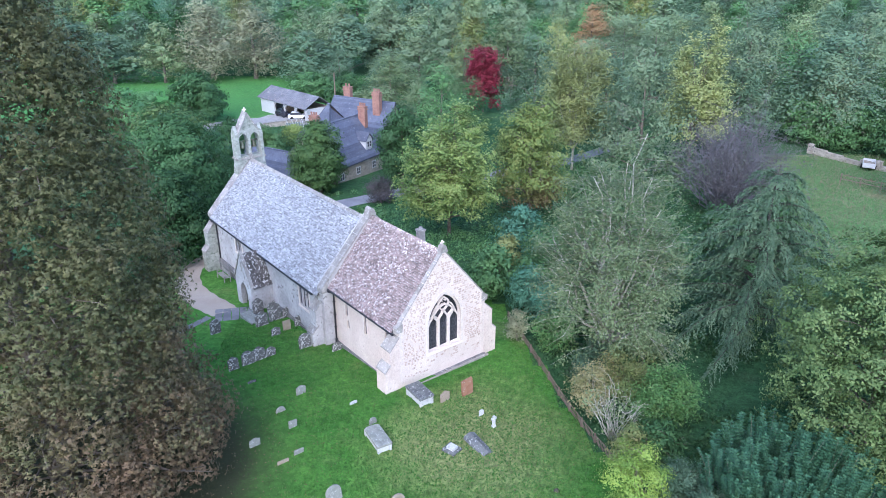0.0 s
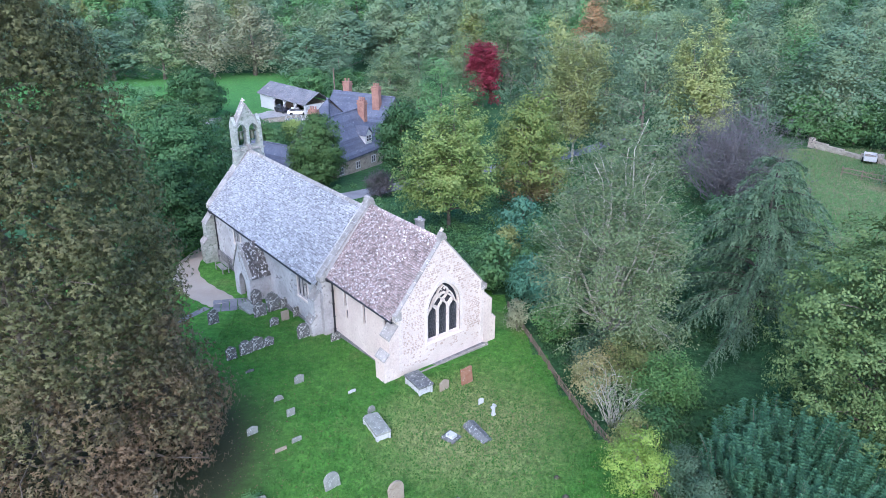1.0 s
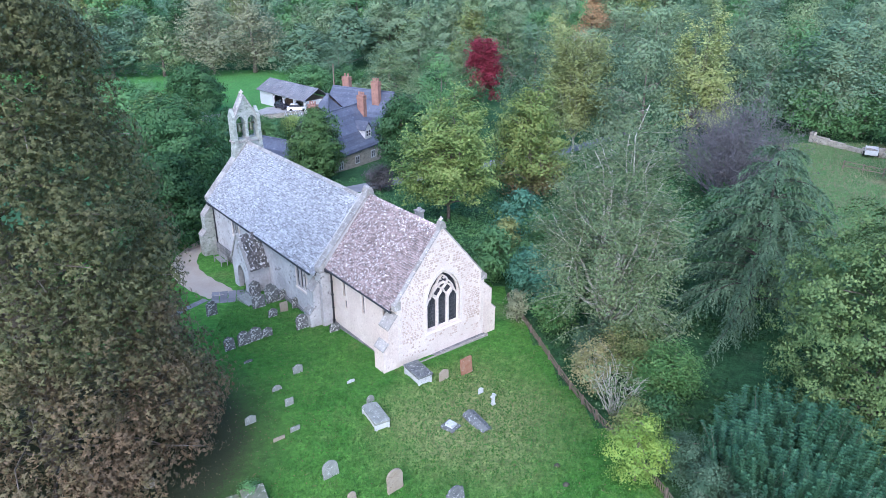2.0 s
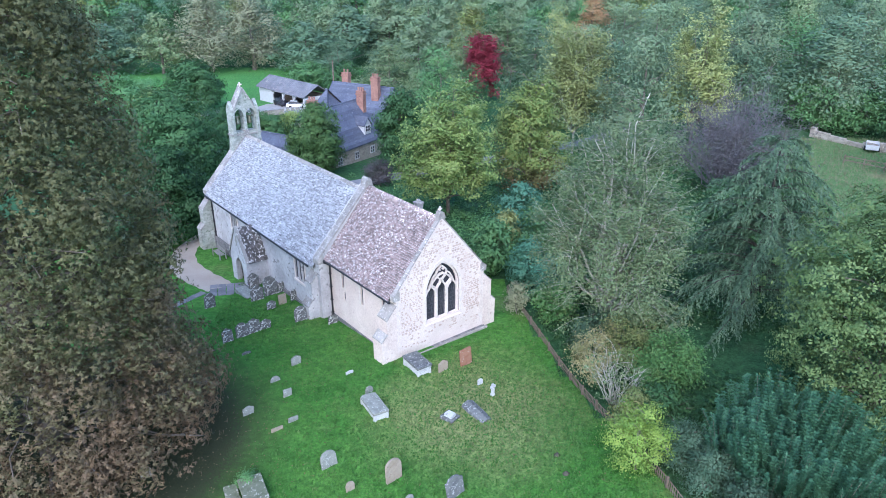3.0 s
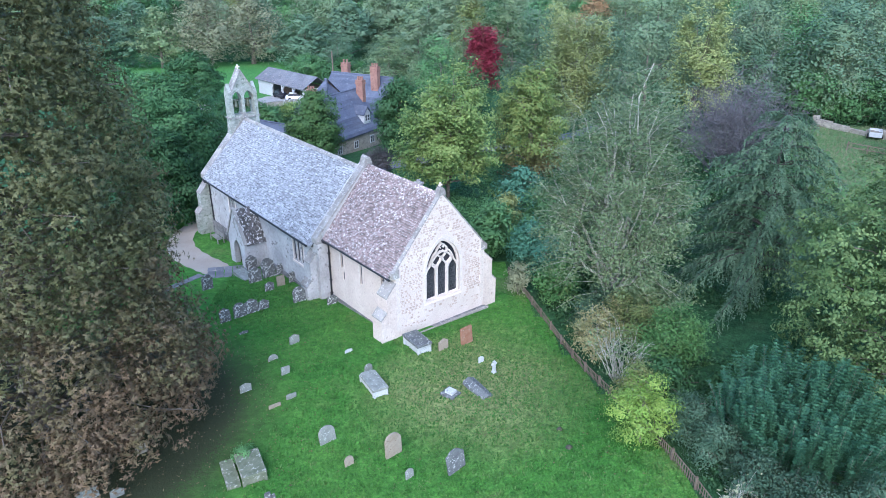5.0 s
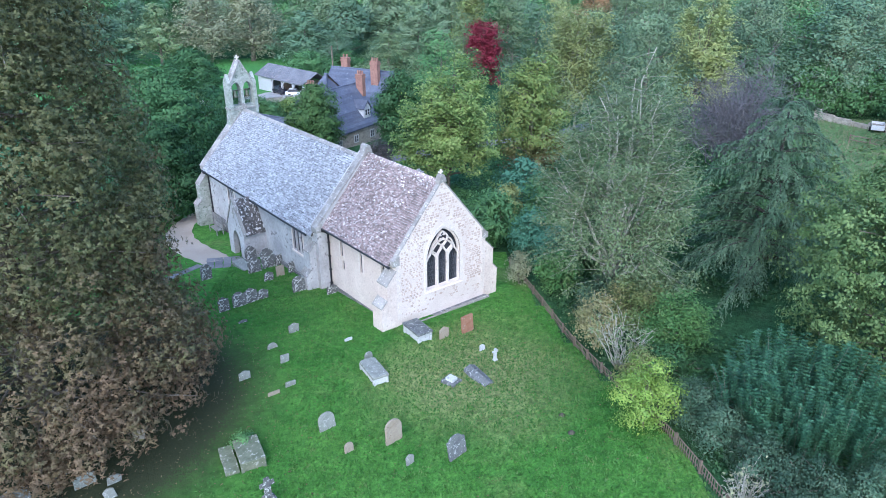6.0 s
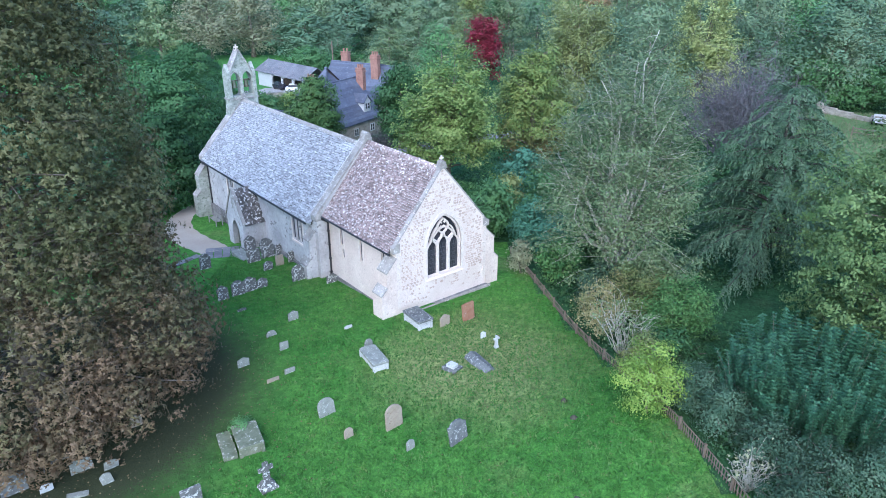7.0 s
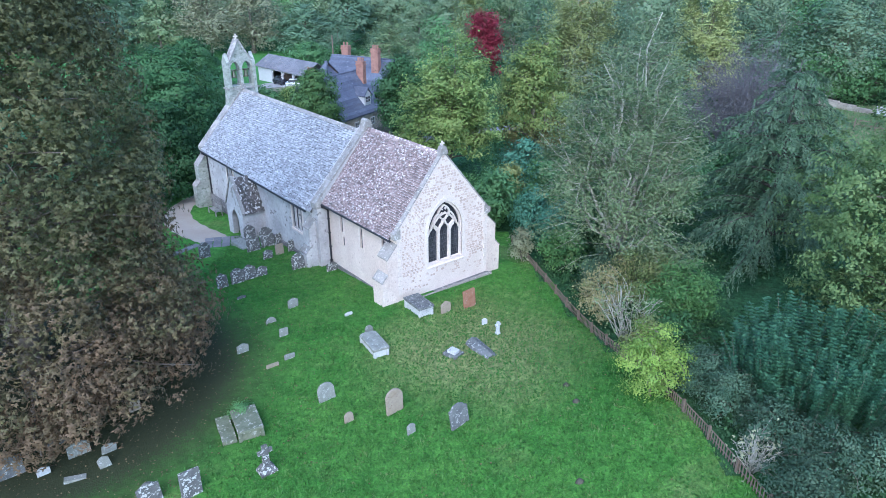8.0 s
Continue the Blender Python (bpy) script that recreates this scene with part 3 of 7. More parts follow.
def leader_tree(name, label, x, y, h, r, leaf, bark, leaders, subs, per, size, seed, thick=0.13, spread=0.5, category="tree", clumps=3, loose=0.3):
    """A tree of rising leaders with side branches, and leaf clumps towards the branches' ends, so that the limbs show between."""
    rng = np.random.default_rng(seed)
    t = empty(name, pose(x, y, gz(x, y)), label, category)
    g = Geo()
    g.tube([(0, 0, -0.4), (0.05, 0, 0.8), (0, 0.05, 0.22 * h), (0.1, 0, 0.4 * h)], [thick * 2.0, thick * 1.6, thick * 1.35, thick], 8)
    P, D = [], []
    for k in range(leaders):
        a = 2.4 * k + rng.uniform(-0.4, 0.4)
        d = math.sqrt((k + 0.5) / leaders)
        end = np.array([r * 0.8 * d * math.cos(a), r * 0.8 * d * math.sin(a), h * (1 - 0.55 * d ** 2.4) * rng.uniform(0.74, 1.0)])
        start = np.array([0, 0, (0.12 + 0.24 * (1 - d)) * h * rng.uniform(0.8, 1.2)])
        u = np.linspace(0, 1, 8)
        wob = rng.normal(size=(8, 3)) * 0.014 * h
        wob[0] = 0
        path = np.stack([start[j] + (end[j] - start[j]) * (u ** (0.9 if j < 2 else 1.1)) for j in range(3)], 1) + wob
        g.tube(path, [thick * (0.85 - 0.72 * v) for v in u], 5)
        for q in range(subs):
            v = 0.12 + 0.88 * rng.random() ** 0.8
            b = np.array([np.interp(v, u, path[:, j]) for j in range(3)])
            aa = a + rng.normal() * 1.15
            ln = ((1.15 - v) * 0.24 * h + 0.06 * h) * rng.uniform(0.6, 1.15)
            e = b + np.array([math.cos(aa) * ln * 0.8, math.sin(aa) * ln * 0.8, ln * spread * rng.uniform(-0.5, 1.3)])
            e[2] = max(e[2], 0.3)
            limb(g, rng, b, e, thick * 0.1, 0.005, 0.05, 4, 3)
            w = rng.uniform(0.35, 1.08, clumps)[:, None]
            P.append(b + (e - b) * w)
            D.append(np.repeat(unit(e - np.array([0, 0, h * 0.3]))[None], clumps, 0))
    P, D = np.concatenate(P), np.concatenate(D)
    fat = rng.uniform(0.6, 1.35, (len(P), 1, 1))
    off = rng.normal(size=(len(P), per, 3)) * np.array([1.0, 1.0, 0.6]) * loose * fat * (h / 13)
    p = (P[:, None] + off).reshape(-1, 3)
    f = (D[:, None] * 0.5 + np.array([0, 0, 0.75]) + 0.45 * rng.normal(size=off.shape)).reshape(-1, 3)
    keep = p[:, 2] > 0.1
    quads("crown", leaves(rng, p[keep], f[keep], size, 0.6), leaf, t)
    g.ob("trunk", bark, t, smooth=True)
    return t


def cedar(name, label, x, y, h, r, leaf, seed, whorls=11, low=1.6):
    """A conifer of uneven tiers: long arms that arch out and sink, each with side shoots that hang like a fringe, and dark gaps between."""
    rng = np.random.default_rng(seed)
    t = empty(name, pose(x, y, gz(x, y)), label, "tree")
    g = Geo()
    g.tube([(0.05 * math.sin(2 * k), 0.05 * math.cos(k), -0.4 + k * (h + 0.2) / 7) for k in range(8)], [0.27 - 0.036 * k for k in range(8)], 8)
    P, F, A = [], [], []
    for w in range(whorls):
        s = (w + 0.4) / whorls
        z = low + s * (h - low - 0.4)
        for k in range(7 if s < 0.75 else 5):
            a = 2 * math.pi * (k + 0.41 * w + rng.uniform(-0.32, 0.32)) / (7 if s < 0.75 else 5)
            ln = r * (1 - s) ** 0.66 * rng.uniform(0.6, 1.12) + 0.65
            sink = rng.uniform(0.2, 0.5) * ln
            u = np.linspace(0, 1, 10)
            bend = rng.normal() * 0.2
            curve = np.stack([np.cos(a + bend * u) * ln * u, np.sin(a + bend * u) * ln * u, z + 0.24 * ln * np.sin(math.pi * u * 0.7) - sink * u ** 1.7], 1)
            g.tube(curve, [(0.06 - 0.05 * v) * (0.4 + ln / r) for v in u], 4)
            m = int(6 + ln / 0.11)
            for q in range(m):
                v = 0.08 + 0.94 * (q + rng.uniform(0, 1)) / m
                b = np.array([np.interp(v, u, curve[:, c]) for c in range(3)])
                side = a + bend + (1 if q % 2 else -1) * rng.uniform(0.35, 0.95)
                tl = (0.6 + 0.14 * ln * max(0.0, 1.05 - v)) * rng.uniform(0.6, 1.25)
                n = int(6 + tl * 13)
                e = np.linspace(0.02, 1, n)
                line = b + np.stack([np.cos(side) * tl * e * 0.75, np.sin(side) * tl * e * 0.75, -tl * (0.12 * e + 0.85 * e ** 2.2)], 1)
                P.append(line + 0.025 * rng.normal(size=(n, 3)))
                out = np.array([math.cos(side), math.sin(side), 0])
                F.append(np.array([0, 0, 0.9]) + out * 0.55 + 0.3 * rng.normal(size=(n, 3)))
                A.append(out * 0.7 - np.stack([0 * e, 0 * e, 0.2 + 1.3 * e], 1) + 0.4 * rng.normal(size=(n, 3)))
            # needles along the arm itself
            n = int(ln * 16)
            e = rng.uniform(0.15, 1, n)
            P.append(np.stack([np.interp(e, u, curve[:, c]) for c in range(3)], 1) + np.array([0, 0, 0.03]))
            F.append(np.array([0, 0, 1.0]) + 0.35 * rng.normal(size=(n, 3)))
            A.append(np.array([math.cos(a), math.sin(a), -0.1]) + 0.6 * rng.normal(size=(n, 3)))
    P, F, A = np.concatenate(P), np.concatenate(F), np.concatenate(A)
    keep = P[:, 2] > 0.2
    quads("crown", leaves(rng, P[keep], F[keep], 0.2, 0.34, A[keep]), leaf, t)
    g.ob("trunk", M_BARK_DARK, t, smooth=True)
    return t


def upright_shrub(name, label, x, y, rx, ry, h, leaf, stems, seed, size=0.16, z=None):
    """An evergreen shrub of separate upright shoots, each a column of leaf whorls that turn up at the tip."""
    rng = np.random.default_rng(seed)
    t = empty(name, pose(x, y, gz(x, y) if z is None else z), label, "shrub")
    g = Geo()
    P, F, A = [], [], []
    for s in range(stems):
        a, d = rng.uniform(0, 2 * math.pi), math.sqrt(rng.random())
        bx, by = rx * d * math.cos(a), ry * d * math.sin(a)
        top = h * (1 - 0.3 * d ** 2.2) * rng.uniform(0.58, 1.1) * (1 + 0.12 * math.sin(bx * 1.7) * math.cos(by * 1.3))
        low = max(0.1, top - rng.uniform(1.5, 2.4))
        tip = np.array([bx * 1.06 + rng.normal() * 0.2, by * 1.06 + rng.normal() * 0.2, top])
        foot = np.array([bx * 0.95, by * 0.95, low])
        if s % 5 == 0:
            g.tube([(bx * 0.45, by * 0.45, -0.1), foot, tip], [0.022, 0.012, 0.006], 4)
        tiers = max(4, int((top - low) / (size * 1.1)))
        v = np.repeat((np.arange(tiers) + 1.0) / tiers, 8)
        n = len(v)
        q = foot + (tip - foot) * v[:, None]
        ang = np.tile(np.arange(8) * math.pi / 4, tiers) + np.repeat(rng.uniform(0, 1, tiers), 8) + rng.normal(size=n) * 0.15
        ring = np.stack([np.cos(ang), np.sin(ang), np.zeros(n)], 1)
        lift = np.stack([0 * v, 0 * v, 0.05 + 0.9 * v ** 8], 1)
        P.append(q + ring * 0.02)
        F.append(np.array([0, 0, 1.0]) - ring * 0.35 + rng.normal(size=(n, 3)) * 0.12)
        A.append(ring + lift)
    P, F, A = np.concatenate(P), np.concatenate(F), np.concatenate(A)
    quads("crown", leaves(rng, P, F, size, 0.56, A), leaf, t)
    g.ob("stem", M_BARK, t, smooth=True)
    return t


def bare_shrub(name, label, x, y, h, r, seed, twigs=90, mat=None, thick=0.025, leaf=None, n_leaf=0, category="shrub"):
    """A shrub or tree of bare forking twigs, with few leaves left."""
    rng = np.random.default_rng(seed)
    t = empty(name, pose(x, y, gz(x, y)), label, category)
    g = Geo()
    ends = []
    for k in range(twigs):
        a = rng.uniform(0, 2 * math.pi)
        d = math.sqrt(rng.random()) * r
        e = np.array([d * math.cos(a), d * math.sin(a), h * (1 - 0.5 * (d / r) ** 2) * rng.uniform(0.6, 1.05)])
        s = e * np.array([0.12, 0.12, 0.0])
        limb(g, rng, s, e, thick, 0.006, 0.08, 6, 4)
        for j in range(3):
            v = rng.uniform(0.4, 0.9)
            b = s + (e - s) * v + np.array([0, 0, 0.08 * h * math.sin(math.pi * v)])
            f = b + rng.normal(size=3) * np.array([0.14, 0.14, 0.09]) * h + np.array([0, 0, 0.07 * h])
            limb(g, rng, b, f, thick * 0.45, 0.005, 0.05, 4, 3)
            ends.append(f)
    g.ob("stem", mat or M_BARK_PALE, t, smooth=True)
    if n_leaf:
        e = np.array(ends)[rng.choice(len(ends), n_leaf)]
        e = e + rng.normal(size=e.shape) * 0.22
        quads("crown", leaves(rng, e, rng.normal(size=e.shape) + np.array([0, 0, 0.8]), 0.16), leaf, t)
    return t


def far_tree_kit(seed, h=15.0, r=5.5, taper=0.2, lobes=11, clumps=230, per=30, size=0.3, flat=0.6, clump_r=1.0, droop=0.0):
    """Crown and trunk meshes that several far trees share."""
    rng = np.random.default_rng(seed)
    c, rad = lobes_of(rng, r, 0.2, h, lobes, taper, 0.55)
    p, f, ends = crown_points(rng, c, rad, clumps, per, clump_r, flat, droop=droop)
    crown = quads("crown", leaves(rng, p, f, size, 0.6), F_GREEN)
    trunk = skeleton_of(rng, h, 0.3, c, ends[::6]).ob("trunk", M_BARK, None, smooth=True)
    meshes = (crown.data, trunk.data)
    for o in (crown, trunk):
        bpy.data.objects.remove(o)
    return meshes


def far_tree(name, label, kit, leaf, x, y, s, w, turn, z=None):
    t = empty(name, pose(x, y, (gz(x, y) if z is None else z), 0, 0, turn) @ Matrix.Diagonal((w, w, s, 1)), label, "tree", "woodland trees")
    for nm, me, mt in (("crown", kit[0], leaf), ("trunk", kit[1], M_BARK)):
        o = new(nm, me)
        o.parent = t
        o.material_slots[0].link = "OBJECT"
        o.material_slots[0].material = mt
    return t


# near trees and shrubs
bough_tree("horse_chestnut_tree", "tall dense chestnut tree, its olive leaves turning brown below", *TREE_FOOT, (1.0, 1.9, 3.4, 6.1, 7.3, 9.1, 10.8, 12.5, 15.4, 18.0, 21.0, 25.0, 29.0), (6.5, 8.1, 8.6, 7.7, 6.8, 6.9, 7.3, 7.1, 6.4, 6.0, 5.3, 3.6, 0.4), F_LEFT, 2600, 40, 0.142, 3)
leader_tree("ash_tree", "grey-green tree with thin leaves and pale bare limbs", 10.3, 37.6, 17.0, 5.0, F_GREY, M_BARK_PALE, 22, 28, 25, 0.15, 11, 0.15, 0.7, loose=0.24)
leader_tree("maple_tree", "broad maple tree with yellow-green autumn leaves", 0.6, 67.3, 14.2, 5.9, F_MAPLE, M_BARK, 20, 28, 20, 0.27, 12, 0.12, 0.7, loose=0.34)
broad_tree("chestnut_tree", "chestnut tree with gold-green leaves, brown at its foot", 9.8, 73.8, 14.2, 5.0, F_CHESTNUT, 760, 28, 0.29, 0.8, 13, 0.02, 17, 0.25)
cedar("cedar_tree", "drooping dark green cedar with hanging branches", 21.2, 41.5, 13.4, 6.8, F_CONIFER, 14)
broad_tree("walnut_tree", "leafy walnut tree with broad fresh green leaves", 21.6, 28.3, 12.2, 6.7, F_RIGHT, 1500, 48, 0.17, 0.42, 15, 0.0, 34, 0.1, 0.22, None, 40, flat=0.45, droop=0.4, aspect=0.5)
broad_tree("field_maple_bush", "bright lime-yellow bush beside the fence", 8.85, 24.2, 3.3, 1.75, F_LIME, 300, 30, 0.1, 0.3, 16, 0.0, 10, 0.1, 0.07, None, 40, category="shrub")
broad_tree("yew_tree", "dark rounded yew tree in front of a house", -16.2, 86.3, 9.5, 4.6, F_YEW, 1200, 26, 0.28, 0.5, 17, 0.0, 30, 0.3)
upright_shrub("laurel_shrub", "blue-green laurel thicket of upright leafy shoots", 15.3, 23.3, 3.6, 3.7, 3.9, F_TEAL, 420, 18, 0.135)
broad_tree("laurel_shrub", "blue-green laurel behind the church", 7.4, 59.8, 5.4, 2.7, F_SEA, 260, 22, 0.26, 0.6, 19, 0.0, 12, 0.1, category="shrub")
broad_tree("laurel_shrub", "teal laurel shrub beside the fence", 8.2, 44.6, 3.4, 2.0, F_SEA, 220, 20, 0.2, 0.5, 38, 0.0, 11, 0.1, category="shrub")
bare_shrub("thorn_shrub", "half-bare thorn shrub with pale grey twigs", 9.3, 30.3, 3.6, 2.1, 20, 30, None, 0.03, F_GREY, 500)
bare_shrub("thorn_shrub", "small leafless thorn with pale twigs by the fence", 11.0, 19.2, 1.9, 1.0, 29, 40, None, 0.02, F_PALE, 120)
bare_shrub("bare_tree", "bare purplish tree with fine grey twigs", 30.5, 69.5, 12.4, 6.6, 21, 260, M_BARK_LILAC, 0.055, F_PURPLE, 15000, category="tree")
leader_tree("hazel_bush", "hazel bush with green and yellowing leaves by the fence", 10.9, 33.6, 4.4, 2.4, F_HAZEL, M_BARK, 12, 14, 17, 0.12, 22, 0.03, 0.6, "shrub", loose=0.8)
leader_tree("spindle_bush", "bush with yellow and cream leaves and dry stems by the fence", 8.7, 33.4, 3.9, 1.5, F_CREAM, M_BARK_PALE, 11, 10, 13, 0.12, 27, 0.03, 0.6, "shrub", loose=0.8)
leader_tree("elder_bush", "tall green elder bush among the undergrowth", 12.3, 31.3, 4.4, 2.1, F_ELDER, M_BARK, 14, 16, 18, 0.13, 23, 0.03, 0.6, "shrub", loose=0.8)
broad_tree("privet_bush", "small cream-leaved bush at the church's corner", 5.3, 42.6, 2.4, 1.0, F_PALE, 120, 16, 0.16, 0.3, 28, 0.0, 8, 0.1, 0.05, None, 20, category="shrub")
broad_tree("leafy_bush", "sea-green holly bush behind the fence end", 6.6, 47.5, 3.8, 2.0, F_SEA, 220, 18, 0.22, 0.5, 51, 0.0, 9, 0.1, 0.06, None, 20, category="shrub")
broad_tree("leafy_bush", "dark bush below a grey-green tree", 7.9, 41.4, 2.8, 1.8, F_ELDER, 240, 18, 0.2, 0.45, 52, 0.0, 10, 0.1, 0.06, None, 20, category="shrub")
broad_tree("leafy_bush", "low dusky bush beneath the fence's trees", 9.3, 36.2, 3.4, 2.0, F_DUSK, 260, 18, 0.18, 0.4, 55, 0.0, 10, 0.1, 0.06, None, 20, category="shrub")
broad_tree("leafy_bush", "low grey-green bush below a tree", 13.4, 39.6, 2.8, 2.4, F_GREY, 240, 18, 0.2, 0.5, 53, 0.0, 10, 0.1, 0.06, None, 40, category="shrub")
broad_tree("leafy_bush", "dark green bush in the trees' shade", 10.6, 46.0, 4.4, 2.8, F_DARK, 280, 18, 0.26, 0.6, 56, 0.0, 12, 0.1, 0.06, None, 20, category="shrub")
broad_tree("ivy_bush", "blue-green ivy-grown bush behind the chancel", 4.4, 50.5, 4.4, 2.6, F_GREEN, 260, 18, 0.28, 0.55, 30, 0.0, 10, 0.1, 0.08, None, 20, category="shrub")
broad_tree("ivy_bush", "dark green ivy bush behind the church", 8.8, 53.0, 5.0, 3.0, F_GREEN, 260, 18, 0.28, 0.6, 57, 0.0, 11, 0.1, 0.08, None, 20, category="shrub")
broad_tree("dogwood_bush", "yellow-green bush behind the chancel", 5.5, 53.6, 4.7, 1.5, F_POPLAR, 150, 18, 0.26, 0.45, 31, 0.0, 9, 0.1, 0.06, None, 20, category="shrub")
broad_tree("bramble_bush", "grey-green bramble with dry stems by the fence", 9.6, 27.6, 2.3, 1.3, F_HAZEL, 200, 18, 0.13, 0.36, 54, 0.0, 10, 0.1, 0.05, None, 40, category="shrub")
for bx, by, bh, br, bs in ((11.5, 22.6, 1.9, 1.5, 63), (12.3, 20.6, 1.8, 1.6, 64), (13.2, 18.6, 2.0, 1.8, 65), (11.0, 24.6, 2.0, 1.3, 66), (15.8, 18.4, 2.4, 2.0, 67), (11.9, 17.3, 1.5, 1.4, 32)):
    broad_tree("bramble_bush", "dusky grey-green bramble in the undergrowth", bx, by, bh, br, F_DUSK, 320, 28, 0.095, 0.3, bs, 0.0, 14, 0.1, 0.04, None, 50, category="shrub", group="brambles by the fence")
broad_tree("bramble_bush", "dark bramble under the fence line", 11.0, 27.8, 2.2, 1.6, F_DARK, 220, 18, 0.16, 0.4, 33, 0.0, 10, 0.1, 0.05, None, 20, category="shrub")
broad_tree("hedge_bush", "fresh green bush between the trees", 18.6, 52.0, 5.2, 3.2, F_GREEN, 300, 22, 0.26, 0.7, 81, 0.0, 12, 0.1, category="shrub")
broad_tree("hedge_bush", "dark green bush beneath a bare tree", 25.0, 57.0, 5.4, 3.6, F_DARK, 300, 22, 0.28, 0.7, 82, 0.0, 12, 0.1, category="shrub")
broad_tree("hedge_bush", "green bush at the meadow's edge", 31.5, 61.0, 4.4, 3.4, F_DARK, 280, 22, 0.28, 0.7, 83, 0.0, 12, 0.1, category="shrub")
for bx, by, bh, br, bs in ((53.5, 98.0, 6.5, 4.4, 84), (58.0, 94.5, 5.6, 4.2, 85), (61.5, 89.5, 6.2, 4.4, 86), (64.5, 84.0, 5.4, 4.2, 87), (67.0, 78.0, 5.8, 4.4, 88)):
    broad_tree("hedge_bush", "full green bush behind an old garden wall", bx, by, bh, br, F_GREEN, 300, 22, 0.36, 0.85, bs, 0.0, 13, 0.1, category="shrub", group="bushes behind the garden wall")
broad_tree("hedge_tree", "dense fresh green tree beyond the church's west end", -28.5, 69, 12.6, 7.2, F_DARK, 1000, 30, 0.30, 0.85, 24, 0.14, 18, 0.1)
broad_tree("hedge_tree", "dense tree beside the gravel path, darkened for shade", -25.6, 60.5, 9.0, 4.4, F_SHADE_LEAF, 640, 30, 0.26, 0.7, 34, 0.04, 16, 0.1)
# dark bushes added where only shade lies, left of the path
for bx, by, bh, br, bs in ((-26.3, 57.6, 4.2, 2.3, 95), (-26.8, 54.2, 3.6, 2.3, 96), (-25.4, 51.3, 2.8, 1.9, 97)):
    broad_tree("leafy_bush", "bush added for shade, its leaves darkened", bx, by, bh, br, F_SHADE_LEAF, 260, 24, 0.2, 0.5, bs, 0.0, 11, 0.1, category="shrub", group="holly bushes beside the path")
broad_tree("leafy_bush", "shade-darkened bush overhanging the gravel path", -26.4, 63.0, 4.6, 2.6, F_SHADE_LEAF, 300, 30, 0.2, 0.6, 62, 0.0, 10, 0.1, category="shrub")
broad_tree("hedge_tree", "dark green tree at the farmyard's edge", -26.5, 84, 8.0, 4.0, F_DARK, 420, 30, 0.34, 0.8, 35, 0.0, 12, 0.1)
broad_tree("hedge_bush", "dark green hedge bush at the field's edge", -60, 136, 6.0, 5.5, F_GREEN, 300, 30, 0.4, 0.9, 41, 0.0, 11, 0.1, category="shrub")
broad_tree("hedge_bush", "leafy hedge bush above the farmyard", -44, 112, 7.0, 6.0, F_RIGHT, 420, 30, 0.36, 0.9, 42, 0.0, 12, 0.1, category="shrub")
broad_tree("hedge_bush", "dark green garden bush near the yard", -36.5, 116, 5.0, 4.2, F_DARK, 300, 30, 0.34, 0.8, 43, 0.0, 11, 0.1, category="shrub")
broad_tree("hedge_bush", "garden bush with fresh green leaves", -30, 112, 4.6, 3.6, F_GREEN, 280, 30, 0.32, 0.8, 44, 0.0, 10, 0.1, category="shrub")
broad_tree("hedge_bush", "low yellow-green garden bush", -26.5, 119, 3.2, 3.0, F_MAPLE, 200, 30, 0.3, 0.7, 45, 0.0, 9, 0.1, category="shrub")
broad_tree("hedge_tree", "fresh green tree behind the graveyard wall", -38, 92, 10.5, 6.6, F_RIGHT, 620, 30, 0.36, 0.9, 46, 0.0, 15, 0.1)
broad_tree("hedge_tree", "broad green tree beyond the gravel path", -50, 104, 11.0, 7.6, F_GREEN, 640, 30, 0.4, 0.9, 47, 0.0, 15, 0.1)
broad_tree("hedge_bush", "dark green bushes behind the barn", -22, 158, 6.0, 6.0, F_DARK, 260, 30, 0.45, 0.9, 48, 0.0, 11, 0.1, category="shrub")
broad_tree("hedge_bush", "dense grey-green bush behind the farmhouse", -14, 134, 7.0, 6.0, F_GREY, 300, 30, 0.4, 0.9, 49, 0.0, 11, 0.1, category="shrub")
broad_tree("hedge_bush", "green bush behind the barn roof", -32, 166, 5.0, 7.0, F_GREEN, 260, 30, 0.45, 0.9, 50, 0.0, 11, 0.1, category="shrub")
broad_tree("round_tree", "rounded dark green tree beside the green field", -50, 140, 9.4, 6.6, F_DARK, 420, 30, 0.5, 1.0, 25, 0.0, 13, 0.1)
broad_tree("roadside_tree", "dark green tree standing beside a farmhouse", -5.6, 88.5, 11.6, 3.7, F_DARK, 520, 24, 0.36, 0.8, 36, 0.0, 14, 0.15)
broad_tree("roadside_shrub", "leafless brown shrub beside the lane", -7.6, 80.5, 3.4, 2.2, F_PURPLE, 260, 24, 0.16, 0.6, 37, 0.0, 9, 0.1, 0.06, None, 60, category="shrub")

KITS = [far_tree_kit(101, r=6.3, lobes=15, clumps=320), far_tree_kit(102, taper=0.35, r=5.6, lobes=15, clumps=280), far_tree_kit(103, r=6.6, lobes=17, clumps=320), far_tree_kit(104, r=3.8, taper=0.45, lobes=14, clumps=230), far_tree_kit(105, r=5.8, droop=0.4, flat=0.9, lobes=15, clumps=300)]
